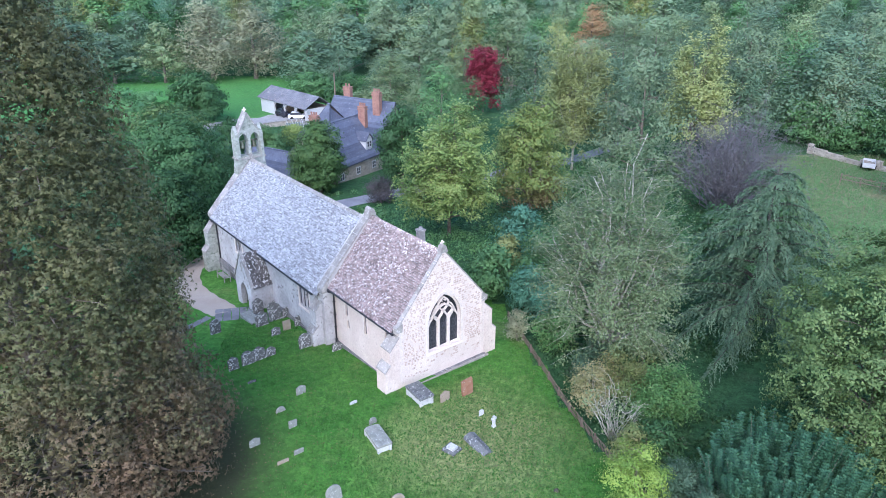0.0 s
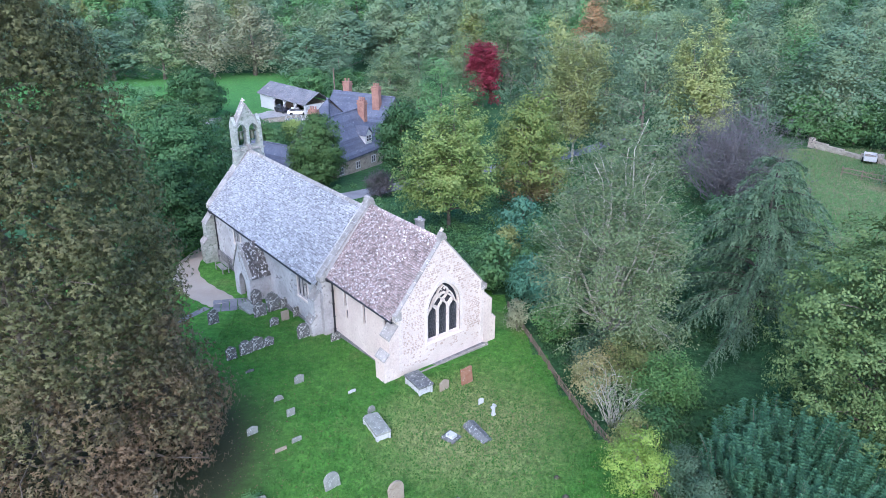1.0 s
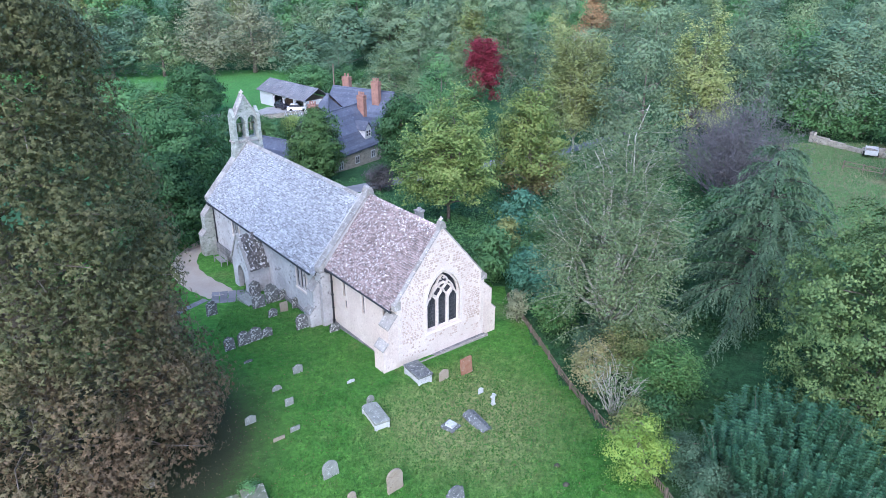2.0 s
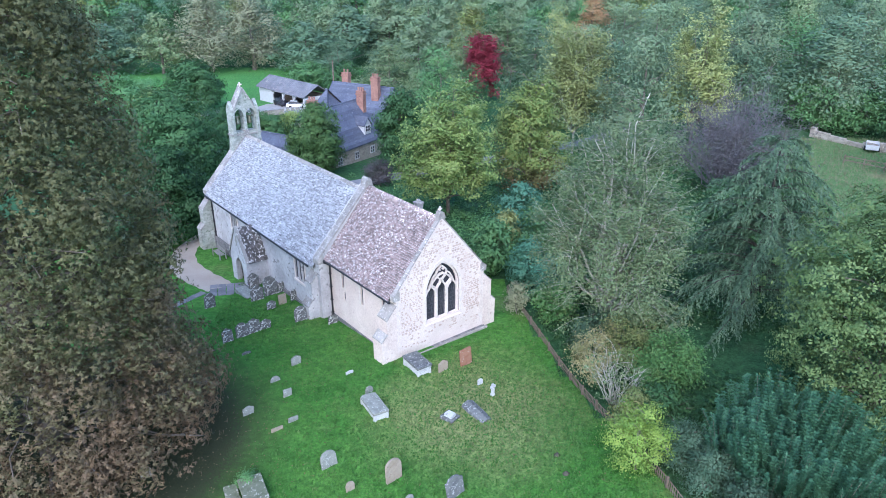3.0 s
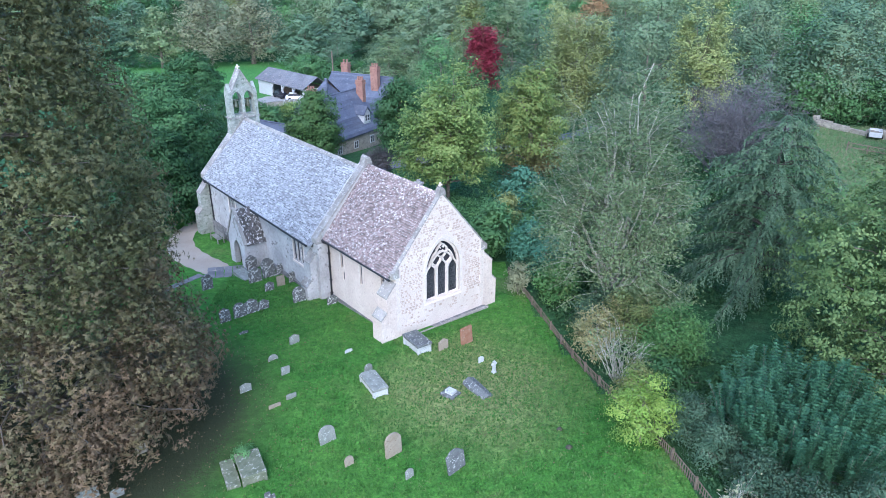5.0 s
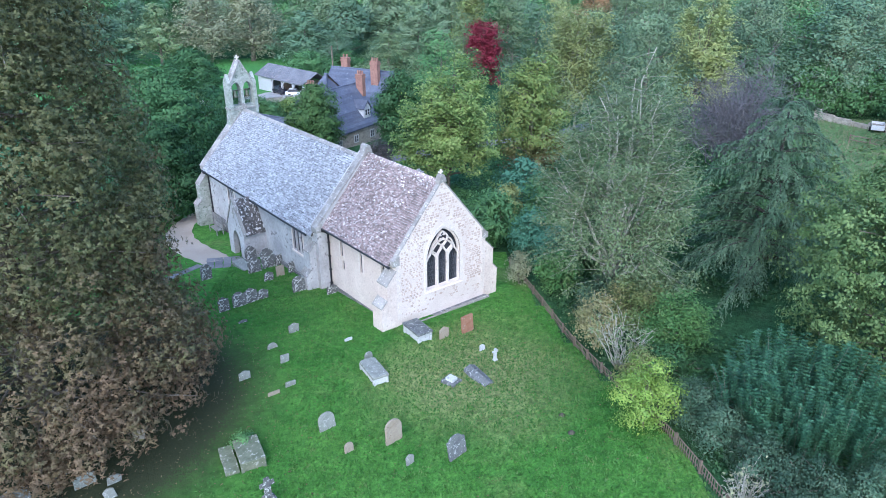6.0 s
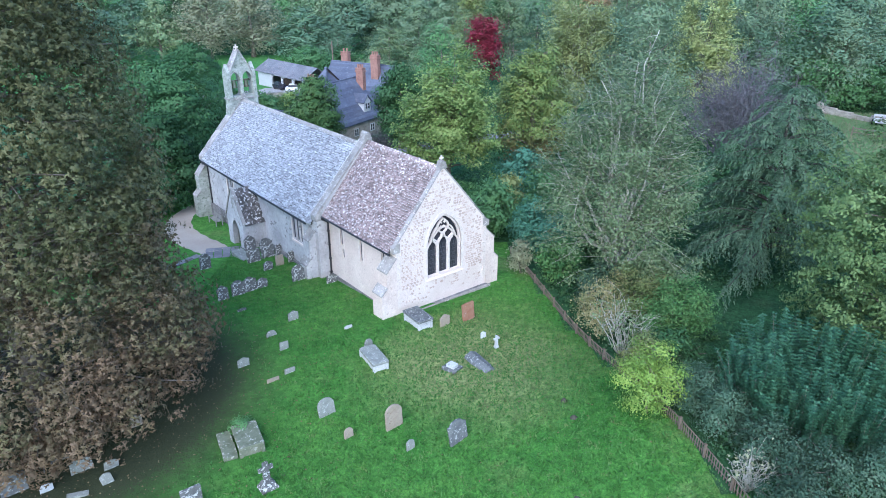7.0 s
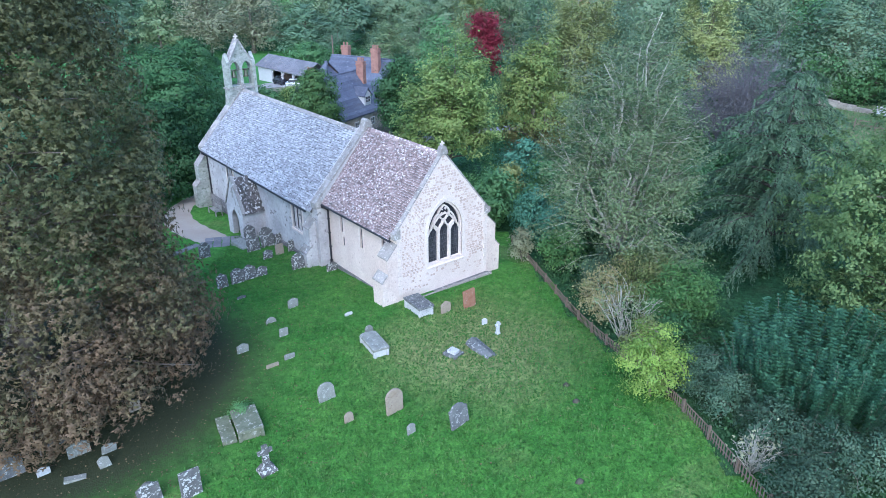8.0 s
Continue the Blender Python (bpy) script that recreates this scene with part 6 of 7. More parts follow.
ledger.matrix_world = pose(1.98, 30.4, gz(1.98, 30.4) - 0.03, 0, 2, -58)
tagged(ledger, "long coped grave stone dark with lichen", "grave")
ped = empty("grave_pedestal", pose(0.5, 30.13, gz(0.5, 30.13), 0, 0, -40), "low stepped grave pedestal with broken white top", "grave")
Geo().box(-0.42, 0.42, -0.36, 0.36, -0.2, 0.14).ob("step", M_GRAVE_DARK, ped)
Geo().box(-0.24, 0.24, -0.2, 0.2, 0.14, 0.3).ob("block", M_MARBLE, ped)


def grave_cross(x, y, h, mat, label, foot=True):
    t = empty("grave_cross", pose(x, y, gz(x, y), 0, 0, AX + 90), label, "cross")
    w = h * 0.11
    Geo().slab([[(-w, h * 0.25), (w, h * 0.25), (w * 0.8, h), (-w * 0.8, h)]], lambda u, v, d: (u, d, v), -0.06, 0.06).ob("shaft", mat, t)
    Geo().box(-h * 0.24, h * 0.24, -0.05, 0.05, h * 0.70, h * 0.84).ob("arm", mat, t)
    k = h * 0.27 if foot else h * 0.16
    Geo().add([(sx * k * r, sy * k * 0.8 * r, z) for z, r in ((-0.2, 1.0), (h * 0.08, 1.0), (h * 0.3, 0.5)) for sx, sy in ((-1, -1), (1, -1), (1, 1), (-1, 1))],
              [(i * 4 + j, i * 4 + (j + 1) % 4, i * 4 + 4 + (j + 1) % 4, i * 4 + 4 + j) for i in range(2) for j in range(4)] + [(8, 9, 10, 11)]).ob("base", mat, t)
    return t


grave_cross(-7.15, 21.8, 1.3, M_GRAVE_SPOT, "grey lichened stone cross on a rough base")
grave_cross(2.93, 32.17, 0.75, M_MARBLE, "small white marble cross", False)

# bench by the nave wall
bench = empty("bench", pose(-19.6, 55.0, gz(-19.6, 55.0), 0, 0, AX + 180), "silvered wooden garden bench by the nave wall", "bench")
for k in range(4):
    Geo().box(-0.8, 0.8, -0.25 + k * 0.13, -0.15 + k * 0.13, 0.42, 0.45).ob("seat_slat", M_TEAK, bench)
for k in range(3):
    Geo().box(-0.8, 0.8, -0.3, -0.27, 0.55 + k * 0.13, 0.63 + k * 0.13).ob("back_slat", M_TEAK, bench)
for sx in (-0.8, 0.8):
    for sy, hh in ((-0.3, 0.95), (0.24, 0.62)):
        Geo().box(sx - 0.035, sx + 0.035, sy - 0.035, sy + 0.035, -0.05, hh).ob("leg", M_TEAK, bench)
    Geo().box(sx - 0.035, sx + 0.035, -0.3, 0.28, 0.62, 0.66).ob("armrest", M_TEAK, bench)

# fence along the churchyard's north side
fence = empty("fence", pose(0, 0, 0), "low weathered wooden paling fence at the lawn's edge", "fence")
post_me = Geo().box(-0.045, 0.045, -0.045, 0.045, -0.3, 0.64).mesh("post", M_WOOD)
pale_me = Geo().box(-0.022, 0.022, -0.01, 0.01, 0.05, 0.52).mesh("pale", M_WOOD)
fy = 46.2
while fy > 16.0:
    p = new("post", post_me)
    p.parent, p.matrix_basis = fence, pose(fence_x(fy), fy, gz(fence_x(fy), fy), 1.5, -2, 16)
    q = fy - 1.8
    a, b = Vector((fence_x(fy), fy, gz(fence_x(fy), fy))), Vector((fence_x(q), q, gz(fence_x(q), q)))
    for h in (0.16, 0.46):
        Geo().tube([a + Vector((0.05, 0, h)), b + Vector((0.05, 0, h))], [0.028, 0.028], 4).ob("rail", M_WOOD, fence)
    for k in range(1, 11):
        c = a.lerp(b, k / 11)
        s = new("pale", pale_me)
        s.parent, s.matrix_basis = fence, pose(c.x, c.y, c.z, 0, 3 * math.sin(k * 7.3 + fy), 106)
    fy = q

# molehills on the lawn
M_SOIL = surface("fresh_soil", (0.05, 0.048, 0.034), (0.085, 0.078, 0.055), None, 3, 18, 0.6, 0.95, 0.8)
rk = np.random.default_rng(12)
for hx, hy, hr in ((5.55, 25.9, 0.17), (5.72, 24.4, 0.19), (5.0, 19.6, 0.18)):
    g = Geo()
    prof = [(1.0, -0.06), (0.82, 0.03), (0.5, 0.1), (0.18, 0.14)]
    g.add([(hr * r * math.cos(a) * rk.uniform(0.85, 1.1), hr * r * math.sin(a) * rk.uniform(0.85, 1.1), z + rk.uniform(-0.012, 0.012)) for r, z in prof for a in np.arange(10) * math.pi / 5] + [(0, 0, 0.15)],
          [(i * 10 + j, i * 10 + (j + 1) % 10, i * 10 + 10 + (j + 1) % 10, i * 10 + 10 + j) for i in range(3) for j in range(10)] + [(30 + j, 30 + (j + 1) % 10, 40) for j in range(10)])
    o = g.ob("molehill", M_SOIL, smooth=True)
    o.location = (hx, hy, gz(hx, hy))
    tagged(o, "small dark molehill of bare soil on grass", "molehill", "molehills on the lawn")

# fallen leaves, most of them near the great tree
rl = np.random.default_rng(8)
n = 3800
ang, rad = rl.uniform(0, 6.28, n), 4 + 10 * rl.random(n) ** 1.1
lx, ly = TREE_FOOT[0] + rad * np.cos(ang), TREE_FOOT[1] + rad * np.sin(ang)
lx, ly = np.concatenate([lx, rl.uniform(-12, 9, 500)]), np.concatenate([ly, rl.uniform(14, 44, 500)])
ok = lx < np.array([fence_x(v) for v in ly]) - 0.3
lx, ly = lx[ok], ly[ok]
at = np.stack([lx, ly, np.array([gz(a, b) for a, b in zip(lx, ly)]) + 0.035], 1)
lit = quads("fallen_leaves", leaves(rl, at, np.array([0, 0, 1.0]) + 0.3 * rl.normal(size=at.shape), 0.085, 0.7), M_LITTER)
tagged(lit, "scattered brown fallen leaves on the lawn", "leaves", kind="stuff")

# grass tufts over the lawn
n = 125000
lx, ly = rl.uniform(-16, 12, n), rl.uniform(13, 52, n)
ok = (np.hypot(lx - TREE_FOOT[0], ly - TREE_FOOT[1]) > 10 + 4 * rl.random(n)) & (lx < np.array([fence_x(v) for v in ly]) - 0.1)
# none inside the church's walls
cu = (lx + 2.71) * math.cos(radians(AX)) + (ly - 36.32) * math.sin(radians(AX))
cv = -(lx + 2.71) * math.sin(radians(AX)) + (ly - 36.32) * math.cos(radians(AX))
ok &= ~((cu < 0.6) & (cv > -0.2)) & ~((cu < -8.0) & (cv > -0.9))
lx, ly = lx[ok], ly[ok]
at = np.stack([lx, ly, np.array([gz(a, b) for a, b in zip(lx, ly)]) - 0.01], 1)
up = np.array([0, 0, 1.0]) + 0.7 * rl.normal(size=at.shape)
face = rl.normal(size=at.shape) + np.array([0, -0.6, 0.9])
F_BLADE = foliage("grass_blades", (0.028, 0.095, 0.015), (0.088, 0.195, 0.036), (0.15, 0.19, 0.065), 1.6, 0.36, clump=2.6)
tuft = quads("grass", leaves(rl, at, face, 0.13, 0.42, up), F_BLADE)
tagged(tuft, "short mown grass tufts", "grass", kind="stuff")


# ---- house, barn and yard beyond the church ----
def gable_range(parent, u0, u1, v0, v1, z0, ze, zr, axis_u=True, hip=0.0, wall=None, roof_mat=None, name="wall"):
    """Walls and a roof of one range of a house, in the house's own frame."""
    wall, roof_mat = wall or M_HOUSE, roof_mat or M_WELSH
    sw = (lambda p: p) if axis_u else (lambda p: (p[1], p[0], p[2]))
    a0, a1, b0, b1 = (u0, u1, v0, v1) if axis_u else (v0, v1, u0, u1)
    m = (b0 + b1) / 2
    Geo().add([sw(p) for p in ((a0, b0, z0), (a1, b0, z0), (a1, b1, z0), (a0, b1, z0), (a0, b0, ze), (a1, b0, ze), (a1, b1, ze), (a0, b1, ze), (a0 + hip, m, zr - 0.1), (a1 - hip, m, zr - 0.1))],
              [(0, 1, 5, 4), (2, 3, 7, 6), (1, 2, 6, 9, 5), (3, 0, 4, 8, 7), (4, 5, 9, 8), (6, 7, 8, 9)]).ob(name, wall, parent)
    o = 0.3
    drop = o * (zr - ze) / (m - b0)
    r = Geo()
    for s, b in ((-1, b0 - o), (1, b1 + o)):
        q = [(a0 - o, b, ze - drop), (a1 + o, b, ze - drop), (a1 - hip + (o if not hip else 0), m, zr), (a0 + hip - (o if not hip else 0), m, zr)]
        r.add([sw(p) for p in q] + [sw((p[0], p[1], p[2] + 0.14)) for p in q], [(0, 1, 2, 3), (7, 6, 5, 4), (0, 4, 5, 1), (1, 5, 6, 2), (2, 6, 7, 3), (3, 7, 4, 0)])
    if hip:
        for a, c in ((a0 - o, a0 + hip), (a1 + o, a1 - hip)):
            q = [(a, b0 - o, ze - drop), (a, b1 + o, ze - drop), (c, m, zr)]
            r.add([sw(p) for p in q] + [sw((p[0], p[1], p[2] + 0.14)) for p in q], [(0, 1, 2), (5, 4, 3), (0, 3, 4, 1), (1, 4, 5, 2), (2, 5, 3, 0)])
    ro = r.ob("roof", roof_mat, parent)
    # courses of slates
    c = Geo()
    rows = int(math.hypot(m - b0 + o, zr - ze + drop) / 0.45)
    for s, b in ((-1, b0 - o), (1, b1 + o)):
        for i in range(rows):
            t0, t1 = i / rows, (i + 1.25) / rows
            t1 = min(t1, 0.995)
            k0, k1 = (a0 - o + hip * t0, a1 + o - hip * t0), (a0 - o + hip * t1, a1 + o - hip * t1)
            y0, y1 = b + (m - b) * t0, b + (m - b) * t1
            za, zb = ze - drop + (zr - ze + drop) * t0 + 0.17, ze - drop + (zr - ze + drop) * t1 + 0.142
            c.add([sw(p) for p in ((k0[0], y0, za), (k0[1], y0, za), (k1[1], y1, zb), (k1[0], y1, zb), (k0[0], y0, za - 0.03), (k0[1], y0, za - 0.03))], [(0, 1, 2, 3), (0, 4, 5, 1)])
    tagged(c.ob("slate_cover", roof_mat, ro), kind="stuff")
    Geo().tube([sw((a0 + hip - (0 if hip else o), m, zr + 0.12)), sw((a1 - hip + (0 if hip else o), m, zr + 0.12))], [0.14, 0.14], 6).ob("ridge", roof_mat, ro)
    return ro


def house_window(parent, m, w, h, panes=2):
    """A white casement; m places its middle, x along the wall, z up, -y outwards."""
    f = Geo().box(-w / 2, w / 2, -0.02, 0.05, -h / 2, h / 2, m).ob("window", M_GLASS, parent)
    g = Geo()
    for z in (-h / 2, h / 2):
        g.box(-w / 2 - 0.07, w / 2 + 0.07, -0.07, 0.04, z - 0.06, z + 0.06, m)
    for k in range(panes + 1):
        x = -w / 2 + w * k / panes
        g.box(x - 0.045, x + 0.045, -0.06, 0.04, -h / 2, h / 2, m)
    g.box(-w / 2, w / 2, -0.05, 0.04, -0.025, 0.025, m)
    g.ob("window_frame", M_WHITE, f, "white painted frame")
    return f


def brick_chimney(parent, u, v, z0, z1, w=0.75, d=1.2, pots=3):
    c = Geo().box(u - w / 2, u + w / 2, v - d / 2, v + d / 2, z0, z1).ob("chimney", M_BRICK, parent, "orange brick chimney stack")
    cap = Geo().box(u - w / 2 - 0.1, u + w / 2 + 0.1, v - d / 2 - 0.1, v + d / 2 + 0.1, z1 - 0.45, z1 - 0.25)
    cap.box(u - w / 2 - 0.06, u + w / 2 + 0.06, v - d / 2 - 0.06, v + d / 2 + 0.06, z1, z1 + 0.12)
    cap.ob("cap", M_BRICK, c)
    for k in range(pots):
        y = v - d / 2 + d * (k + 0.5) / pots
        Geo().tube([(u, y, z1 + 0.1), (u, y, z1 + 0.35), (u, y, z1 + 0.62)], [0.17, 0.14, 0.16], 8).ob("chimney_pot", M_BRICK, c)
    return c


house = empty("house", pose(-13.1, 93.5, 0, 0, 0, 60), "old stone farmhouse with slate roofs and brick chimneys", "house")
gable_range(house, -3.5, 8.0, 0.0, 9.0, -7.0, -2.2, 2.6)
gable_range(house, 11.5, 19.0, 2.6, 14.2, -7.0, -1.0, 3.3, False)
gable_range(house, 8.0, 14.0, 10.0, 14.6, -7.0, -1.0, 2.9, False, 2.6)
gable_range(house, 1.5, 7.5, 8.6, 11.6, -7.0, -2.0, 0.6)
brick_chimney(house, 8.0, 3.4, -1.0, 4.0)
brick_chimney(house, 13.9, 4.9, 0.5, 5.0, 0.75, 1.3, 3)
brick_chimney(house, 17.2, 13.1, 0.5, 4.6, 0.8, 1.3, 2)
brick_chimney(house, 4.4, 9.8, -2.0, 2.6, 0.8, 1.4, 3)
house_window(house, pose(5.6, -0.02, -3.7), 0.9, 1.0)
house_window(house, pose(1.8, -0.02, -3.7), 0.9, 1.0)
house_window(house, pose(-2.0, -0.02, -3.7), 0.9, 1.0)
dorm = Geo().slab([[(-0.8, -1.6), (0.8, -1.6), (0.8, -0.05), (0, 0.85), (-0.8, -0.05)]], lambda p, q, w: (5.4 + p, w, q), 0.55, 3.2).ob("dormer", M_WHITE, house, "white gabled dormer")
for s in (-1, 1):
    q = [(5.4 + s * 0.98, 0.35, -0.2), (5.4 + s * 0.98, 3.2, -0.2), (5.4, 3.6, 0.95), (5.4, 0.35, 0.95)]
    Geo().add(q + [(a, b, c + 0.1) for a, b, c in q], [(0, 1, 2, 3), (7, 6, 5, 4), (0, 4, 5, 1), (1, 5, 6, 2), (2, 6, 7, 3), (3, 7, 4, 0)]).ob("dormer_roof", M_WELSH, dorm)
house_window(dorm, pose(5.4, 0.53, -0.65), 1.1, 0.9)
sl = Geo()
sl.add([(2.2, 2.55, 0.66), (3.3, 2.55, 0.66), (3.3, 3.15, 1.28), (2.2, 3.15, 1.28)], [(0, 1, 2, 3)])
sl.ob("skylight", M_WHITE, house, "pale glazed skylight")
low = empty("outbuilding", pose(-22.3, 91.5, 0, 0, 0, -32), "low stone outbuilding with a blue slate roof", "outbuilding")
gable_range(low, -7.0, 6.0, -3.2, 3.2, -7.0, -2.6, 0.1)

# barn, open in front
barn = empty("barn", pose(-40.2, 151.5, gz(-36, 148) - 0.6, 0, 0, -46), "open-fronted white cart barn with a dark roof", "barn")
Geo().box(0, 0.3, 0, 6.0, -1, 3.6).ob("wall", M_WHITE, barn, "white end wall")
Geo().box(17.4, 17.7, 0, 6.0, -1, 3.4).ob("wall", M_WHITE, barn)
Geo().box(0.3, 17.4, 5.7, 6.0, -1, 3.4).ob("wall", M_HOUSE, barn)
Geo().box(0.3, 5.2, 0.0, 0.25, -1, 3.3).ob("wall", M_WHITE, barn)
for u in (5.2, 9.3, 13.4, 17.2):
    p = Geo().box(u, u + 0.35, -0.05, 0.3, -1, 3.4)
    p.bar([(u + 0.2, 2.4), (u + 1.0, 3.3)], 0.22, lambda a, b, w: (a, w, b), 0.0, 0.25)
    p.ob("post", M_WHITE, barn, "white painted post")
Geo().box(0.0, 17.7, -0.06, 0.3, 3.3, 3.62).ob("beam", M_WHITE, barn)
Geo().box(5.4, 9.2, 2.8, 2.9, -0.5, 3.2).ob("partition", M_OAK, barn)
ribs = Geo()
for (b0, z0), (b1, z1) in (((-0.5, 3.55), (3.2, 5.6)), ((6.5, 3.4), (3.2, 5.6))):
    q = [(-0.5, b0, z0), (18.2, b0, z0), (18.2, b1, z1), (-0.5, b1, z1)]
    Geo().add(q + [(a, b, c + 0.12) for a, b, c in q], [(0, 1, 2, 3), (7, 6, 5, 4), (0, 4, 5, 1), (1, 5, 6, 2), (2, 6, 7, 3), (3, 7, 4, 0)]).ob("roof", M_TIN, barn, "dark ribbed roof")
    for k in range(26):
        u = -0.45 + k * 0.72
        ribs.tube([(u, b0, z0 + 0.14), (u, b1, z1 + 0.14)], [0.05, 0.05], 4)
tagged(ribs.ob("roof_rib", M_TIN, barn), kind="stuff")

M_CAR_D = surface("dark_car_paint", (0.02, 0.02, 0.03), (0.03, 0.03, 0.04), None, 1, 5, 0.6, 0.25, 0.05)
M_CAR_W = surface("white_car_paint", (0.75, 0.75, 0.77), (0.8, 0.8, 0.82), None, 1, 5, 0.6, 0.25, 0.05)
M_TYRE = surface("tyre_rubber", (0.015, 0.015, 0.015), (0.025, 0.025, 0.025), None, 2, 10, 0.6, 0.9, 0.2)


def parked_car(x, y, turn, paint, label):
    c = empty("car", pose(x, y, gz(x, y), 0, 0, turn), label, "car")
    prof = [(-2.05, 0.35), (2.1, 0.35), (2.12, 0.72), (1.35, 0.92), (0.75, 0.98), (-1.7, 0.98), (-2.1, 0.85)]
    Geo().slab([prof], lambda u, v, w: (u, w, v), -0.82, 0.82).ob("body", paint, c)
    cab = [(-1.65, 0.97), (0.85, 0.97), (0.25, 1.45), (-1.25, 1.48)]
    k = Geo().slab([cab], lambda u, v, w: (u, w * (1 - 0.25 * (v - 0.97)), v), -0.76, 0.76).ob("cabin", M_GLASS, c, "dark glazed cabin")
    Geo().slab([[(-1.3, 1.47), (0.27, 1.44), (0.2, 1.5), (-1.2, 1.53)]], lambda u, v, w: (u, w, v), -0.66, 0.66).ob("roof", paint, c)
    for sx in (-1.3, 1.35):
        for sy in (-0.8, 0.8):
            Geo().tube([(sx, sy - 0.1, 0.33), (sx, sy + 0.1, 0.33)], [0.33, 0.33], 14).ob("wheel", M_TYRE, c)
    return c


parked_car(-34.0, 145.0, -48, M_CAR_D, "dark estate car parked before the barn")
parked_car(-30.3, 142.3, 10, M_CAR_W, "white car parked on the yard")
strip("yard", [(-47, 132), (-40, 138), (-33, 143.5), (-25, 139)], [9, 10, 9, 8], M_YARD, "pale concrete farmyard", "yard", 0.05)
strip("road", [(-24, 73.5), (-19, 76.2), (-14, 79.0), (-5, 86.5), (6, 95), (30, 108)], [3.4, 3.4, 3.4, 3.4, 3.4, 3.4], M_ROAD, "narrow grey asphalt lane", "road", 0.04)
yw = empty("yard_wall", pose(-35, 133.5, gz(-35, 133.5), 0, 0, 32), "low pale stone yard wall", "wall")
Geo().box(-6, 7, -0.2, 0.2, -0.6, 0.9).ob("wall", M_HOUSE, yw)
Geo().box(-6.05, 7.05, -0.26, 0.26, 0.9, 1.0).ob("coping_stone", M_COPING, yw)
hut = empty("greenhouse", pose(-28.3, 129.0, gz(-28.3, 129.0), 0, 0, 25), "small white-framed greenhouse in the garden", "greenhouse")
for x in (-1.4, -0.47, 0.47, 1.4):
    for y in (-1.1, 1.1):
        Geo().box(x - 0.05, x + 0.05, y - 0.05, y + 0.05, -0.2, 1.7).ob("post", M_WHITE, hut)
    Geo().tube([(x, -1.1, 1.7), (x, 0, 2.4), (x, 1.1, 1.7)], [0.05] * 3, 4).ob("rafter", M_WHITE, hut)
M_PANE = glass_mat("greenhouse_glass", (0.12, 0.14, 0.14), 0.1)
Geo().slab([[(-1.4, 0), (1.4, 0), (1.4, 1.65), (-1.4, 1.65)]], lambda u, v, w: (u, w, v), -1.09, -1.07).ob("pane", M_PANE, hut)
Geo().slab([[(-1.4, 0), (1.4, 0), (1.4, 1.65), (-1.4, 1.65)]], lambda u, v, w: (u, w, v), 1.07, 1.09).ob("pane", M_PANE, hut)
pole = empty("telegraph_pole", pose(-20.4, 130, gz(-20.4, 130)), "weathered wooden telegraph pole", "pole")
Geo().tube([(0, 0, -0.5), (0.05, 0, 11.0)], [0.17, 0.11], 8).ob("shaft", M_WOOD, pole)
Geo().box(-0.12, 0.12, -0.05, 0.05, 10.3, 10.5).ob("bracket", M_WOOD, pole)

# garden wall with pillars beyond the meadow
gw = empty("garden_wall", pose(51.3, 93.0, gz(51.3, 93.0), 0, 0, -62), "old pale stone wall at the meadow's end", "wall")
for k in range(7):
    Geo().box(k * 2.4, k * 2.4 + 2.36, -0.22, 0.22, -0.8, 0.95 - 0.16 * (k % 3)).ob("wall_panel", M_HOUSE, gw)
for k in (0, 4, 6):
    Geo().box(k * 2.4 - 0.3, k * 2.4 + 0.3, -0.32, 0.32, -0.8, 1.35).ob("pillar", M_HOUSE, gw)
rail = empty("rail_fence", pose(48.0, 79.0, gz(48, 79), 0, 0, -50), "grey post and rail fence across the meadow", "fence")
for k in range(7):
    Geo().box(k * 2.2 - 0.06, k * 2.2 + 0.06, -0.06, 0.06, -0.4, 1.15).ob("post", M_WOOD, rail)
for z in (0.45, 0.95):
    Geo().box(0, 13.2, -0.09, -0.05, z, z + 0.1).ob("rail", M_WOOD, rail)

# long dry grass over the meadow
rm = np.random.default_rng(9)
n = 34000
mx, my = rm.uniform(28, 75, n), rm.uniform(50, 92, n)
at = np.stack([mx, my, np.array([gz(a, b) for a, b in zip(mx, my)]) - 0.02], 1)
F_HAY = foliage("dry_meadow_grass", (0.12, 0.15, 0.07), (0.24, 0.205, 0.13), (0.11, 0.17, 0.065), 0.09, 0.42)
hay = quads("meadow_grass", leaves(rm, at, rm.normal(size=at.shape) + np.array([0, -0.8, 0.5]), 0.42, 0.12, np.array([0, 0, 1.0]) + 0.5 * rm.normal(size=at.shape)), F_HAY)
tagged(hay, "long half-dry meadow grass in tufts", "grass", kind="stuff")

# smaller things about the farm and beyond the meadow
M_TARP = surface("green_tarpaulin", (0.05, 0.22, 0.11), (0.07, 0.28, 0.14), (0.04, 0.16, 0.08), 1.2, 4, 0.62, 0.6, 0.3)
for tx, ty, tn in ((-31.5, 126.5, 20), (-33.6, 124.2, 32)):
    tp = empty("garden_frame", pose(tx, ty, gz(tx, ty), 0, 0, tn), "low garden bed under a green cover", "garden bed")
    Geo().box(-1.7, 1.7, -0.8, 0.8, -0.3, 0.45).ob("frame", M_WOOD, tp)
    Geo().add([(-1.8, -0.9, 0.45), (1.8, -0.9, 0.45), (1.8, 0.9, 0.45), (-1.8, 0.9, 0.45), (-1.7, 0, 0.85), (1.7, 0, 0.85)], [(0, 1, 5, 4), (2, 3, 4, 5), (1, 2, 5), (3, 0, 4), (0, 3, 2, 1)]).ob("cover", M_TARP, tp)
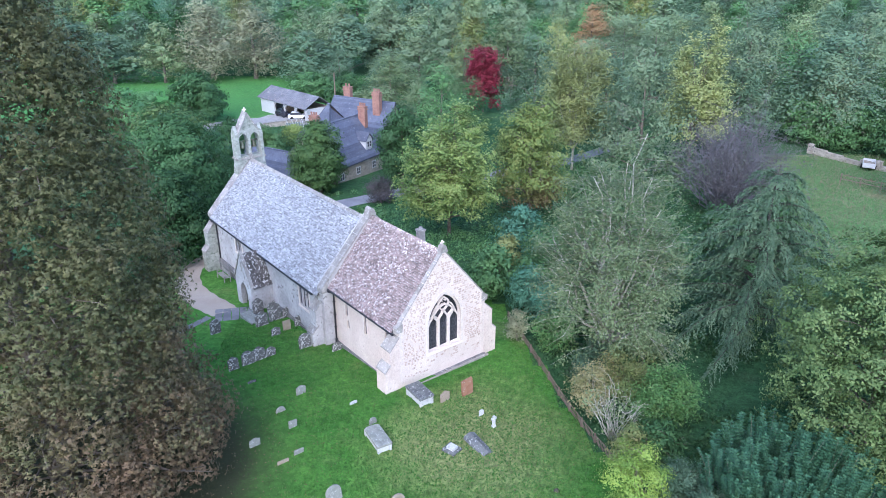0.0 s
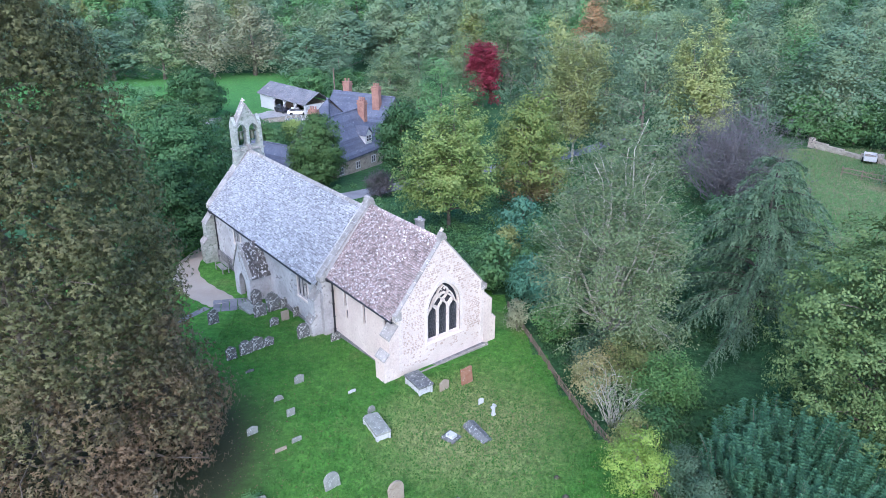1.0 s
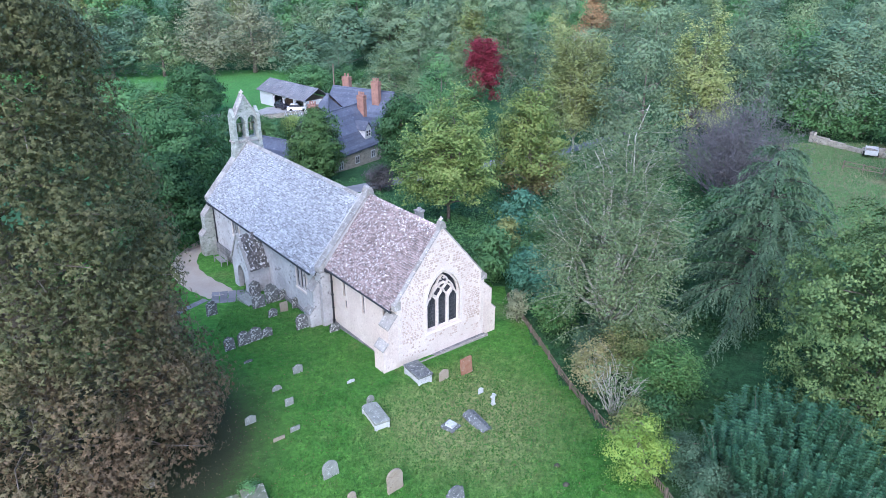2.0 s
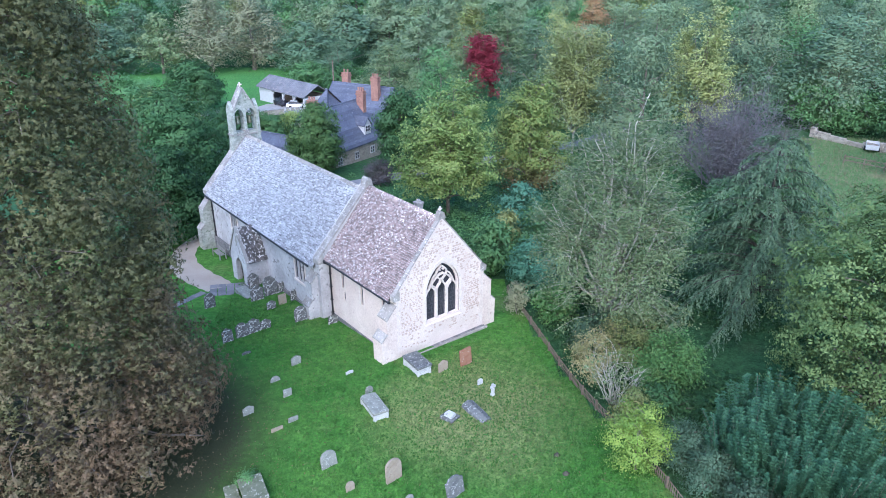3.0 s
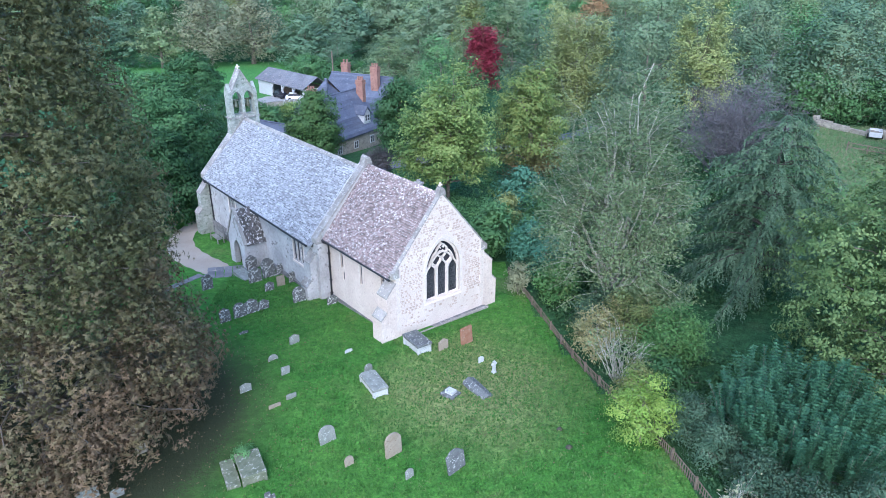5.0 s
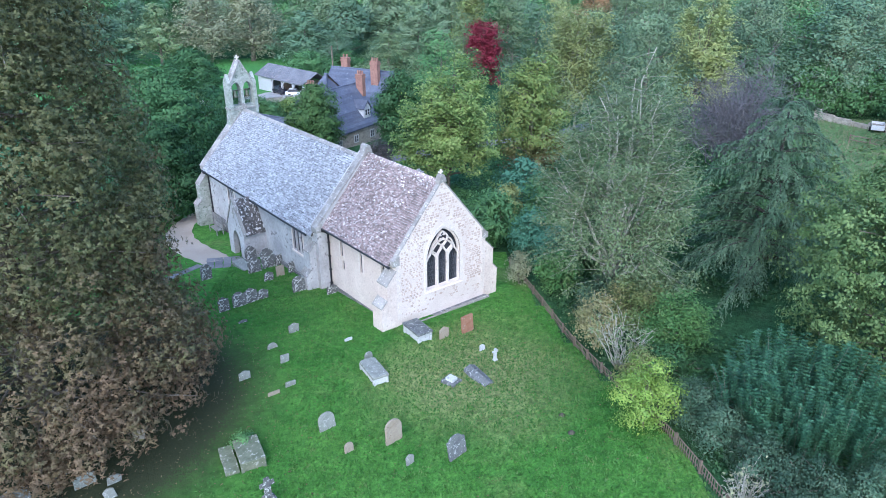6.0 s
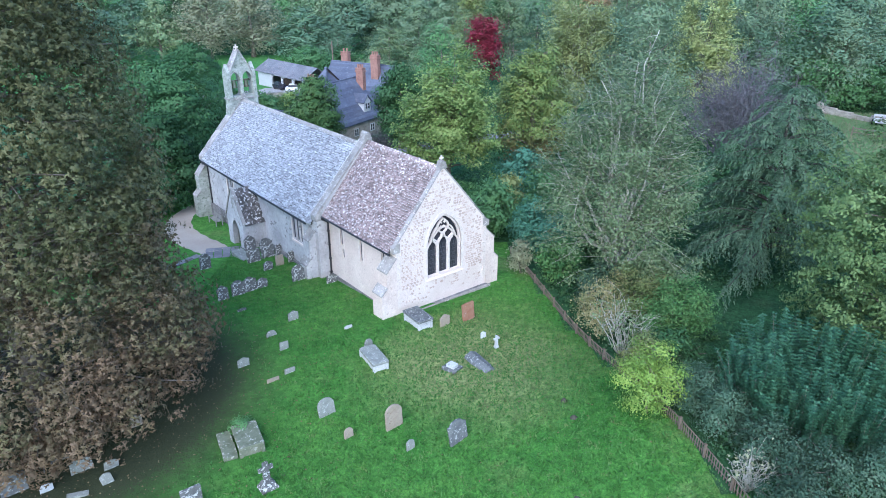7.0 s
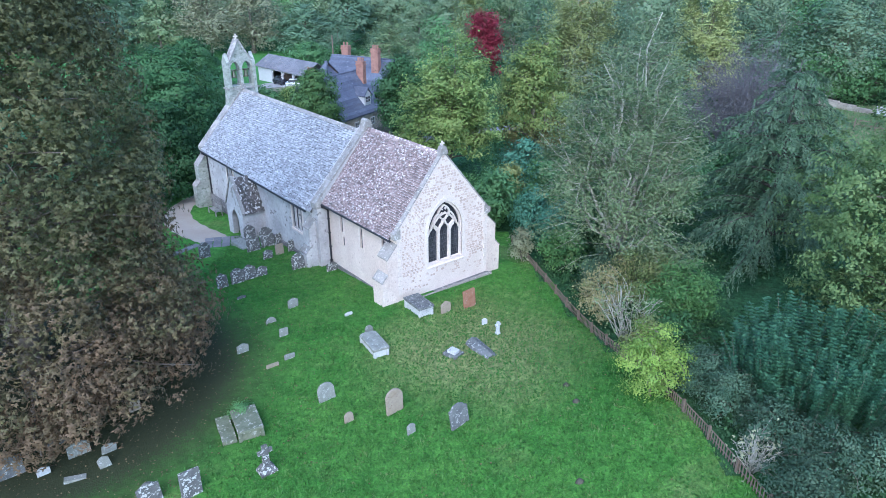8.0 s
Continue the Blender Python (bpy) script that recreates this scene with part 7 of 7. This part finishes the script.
tr = empty("trailer", pose(54.8, 85.0, gz(54.8, 85.0), 0, 0, 60), "small white trailer parked beside the garden wall", "trailer")
Geo().box(-1.3, 1.3, -0.7, 0.7, 0.45, 0.55).ob("bed", M_WHITE, tr)
for y0, y1 in ((-0.72, -0.66), (0.66, 0.72)):
    Geo().box(-1.3, 1.3, y0, y1, 0.55, 1.05).ob("side_panel", M_WHITE, tr)
for x0, x1 in ((-1.32, -1.26), (1.26, 1.32)):
    Geo().box(x0, x1, -0.66, 0.66, 0.55, 1.05).ob("end_panel", M_WHITE, tr)
for sy in (-0.8, 0.8):
    Geo().tube([(0, sy - 0.09, 0.3), (0, sy + 0.09, 0.3)], [0.3, 0.3], 12).ob("wheel", M_TYRE, tr)
Geo().tube([(1.3, 0, 0.5), (2.3, 0, 0.45)], [0.05, 0.04], 6).ob("drawbar", M_IRON, tr)
cot = empty("cottage", pose(113, 192, 0, 0, 0, 40), "far grey stone cottage among the trees", "house")
gable_range(cot, -5, 5, -3.5, 3.5, gz(113, 192) - 1, 4.5, 8.2)
Geo().box(-4.6, -3.6, -0.5, 0.5, 6.5, 9.6).ob("chimney", M_HOUSE, cot)
house_window(cot, pose(-2.0, -3.52, 2.8), 0.9, 1.1)
house_window(cot, pose(2.0, -3.52, 2.8), 0.9, 1.1)


# ---- roofs, piece by piece ----
roof_side("nave_roof", -27.97, -8.5, -1, -1.0, 3.3, 7.96, M_SLATE, 0.24, 0.165, 51)
roof_side("nave_roof", -27.97, -8.5, 1, 8.0, 3.3, 7.96, M_SLATE, 0.6, 0.4, 52)
roof_side("chancel_roof", -7.97, -0.26, -1, -0.35, 3.9, 8.31, M_TILE, 0.2, 0.15, 53, (-1.9, -0.2))
roof_side("chancel_roof", -7.97, -0.26, 1, 7.35, 3.9, 8.31, M_TILE, 0.5, 0.38, 54)


# ---- rubble of the east gable, stone by stone ----
def rubble():
    rng = np.random.default_rng(71)
    east = [o for o in church.children if o.name.startswith("east_wall")][0]
    rest = Geo()
    singles = 0
    shapes = []
    for k in range(14):
        w, h = 0.16 + 0.022 * (k % 7), (0.12, 0.16)[k // 7]
        c = [(-w / 2, -h / 2), (w / 2, -h / 2), (w / 2, h / 2), (-w / 2, h / 2)]
        out = []
        for (a, b), (e, f) in zip(c, c[1:] + c[:1]):
            out += [(a * rng.uniform(0.82, 0.98) + (e - a) * 0.08, b * rng.uniform(0.85, 1.0) + (f - b) * 0.08), (a + (e - a) * 0.5 + rng.uniform(-0.01, 0.01), b + (f - b) * 0.5 + rng.uniform(-0.012, 0.012))]
        g = Geo()
        d = rng.uniform(0.006, 0.014)
        g.add([(-0.02, u, v) for u, v in out] + [(d, u * 0.86, v * 0.84) for u, v in out], [tuple(range(8, 16))] + [(i, (i + 1) % 8, 8 + (i + 1) % 8, 8 + i) for i in range(8)])
        shapes.append((w, h, g))
    meshes = [g.mesh("rubble_stone", M_STONE_E) for w, h, g in shapes]
    z = 0.22
    while z < 8.3:
        hk = 1 if rng.random() < 0.5 else 0
        h = (0.12, 0.16)[hk]
        y = 0.04
        while y < 6.95:
            k = hk * 7 + int(rng.integers(7))
            w = shapes[k][0]
            cy, cz = y + w / 2, z + h / 2 + rng.uniform(-0.012, 0.012)
            y += w + 0.012
            top = 4.15 + (3.5 - abs(cy - MID)) * (8.42 - 4.25) / 3.5
            if cz + h / 2 > top - 0.05 or y > 7.0:
                continue
            # leave the window and its ashlar surround free
            q = abs(cy - EW)
            if q < 1.56 + w / 2 and 1.2 < cz < 3.5:
                continue
            if cz >= 3.5 and q < 1.56 + w / 2 and math.hypot(q + 1.1, cz - 3.5) < 2.66 + w / 2:
                continue
            if rng.random() < 0.3 + 0.45 * (cz < 1.3):
                continue
            if abs(cy) < 0.35 or abs(cy - 7.0) < 0.35:
                continue
            if singles < 300 and cy < 2.0:
                o = new("rubble_stone", meshes[k])
                o.parent, o.location = east, (0.0, cy, cz)
                singles += 1
            else:
                rest.add([(a, b + cy, c + cz) for a, b, c in shapes[k][2].v], shapes[k][2].f)
        z += h + 0.014
    tagged(rest.ob("rubble_facing", M_STONE_E, east), kind="stuff")
    # dressed quoins at both corners
    for y0, y1 in ((-0.01, 0.0), (7.0, 7.01)):
        zz, k = 0.2, 0
        while zz < 4.0:
            w = 0.34 if k % 2 else 0.22
            a, b = (-0.012, w) if y0 < 1 else (7.0 - w, 7.012)
            Geo().box(-0.3, 0.045, a, b, zz, zz + 0.3).ob("quoin", M_ASHLAR, east)
            zz += 0.315
            k += 1


rubble()
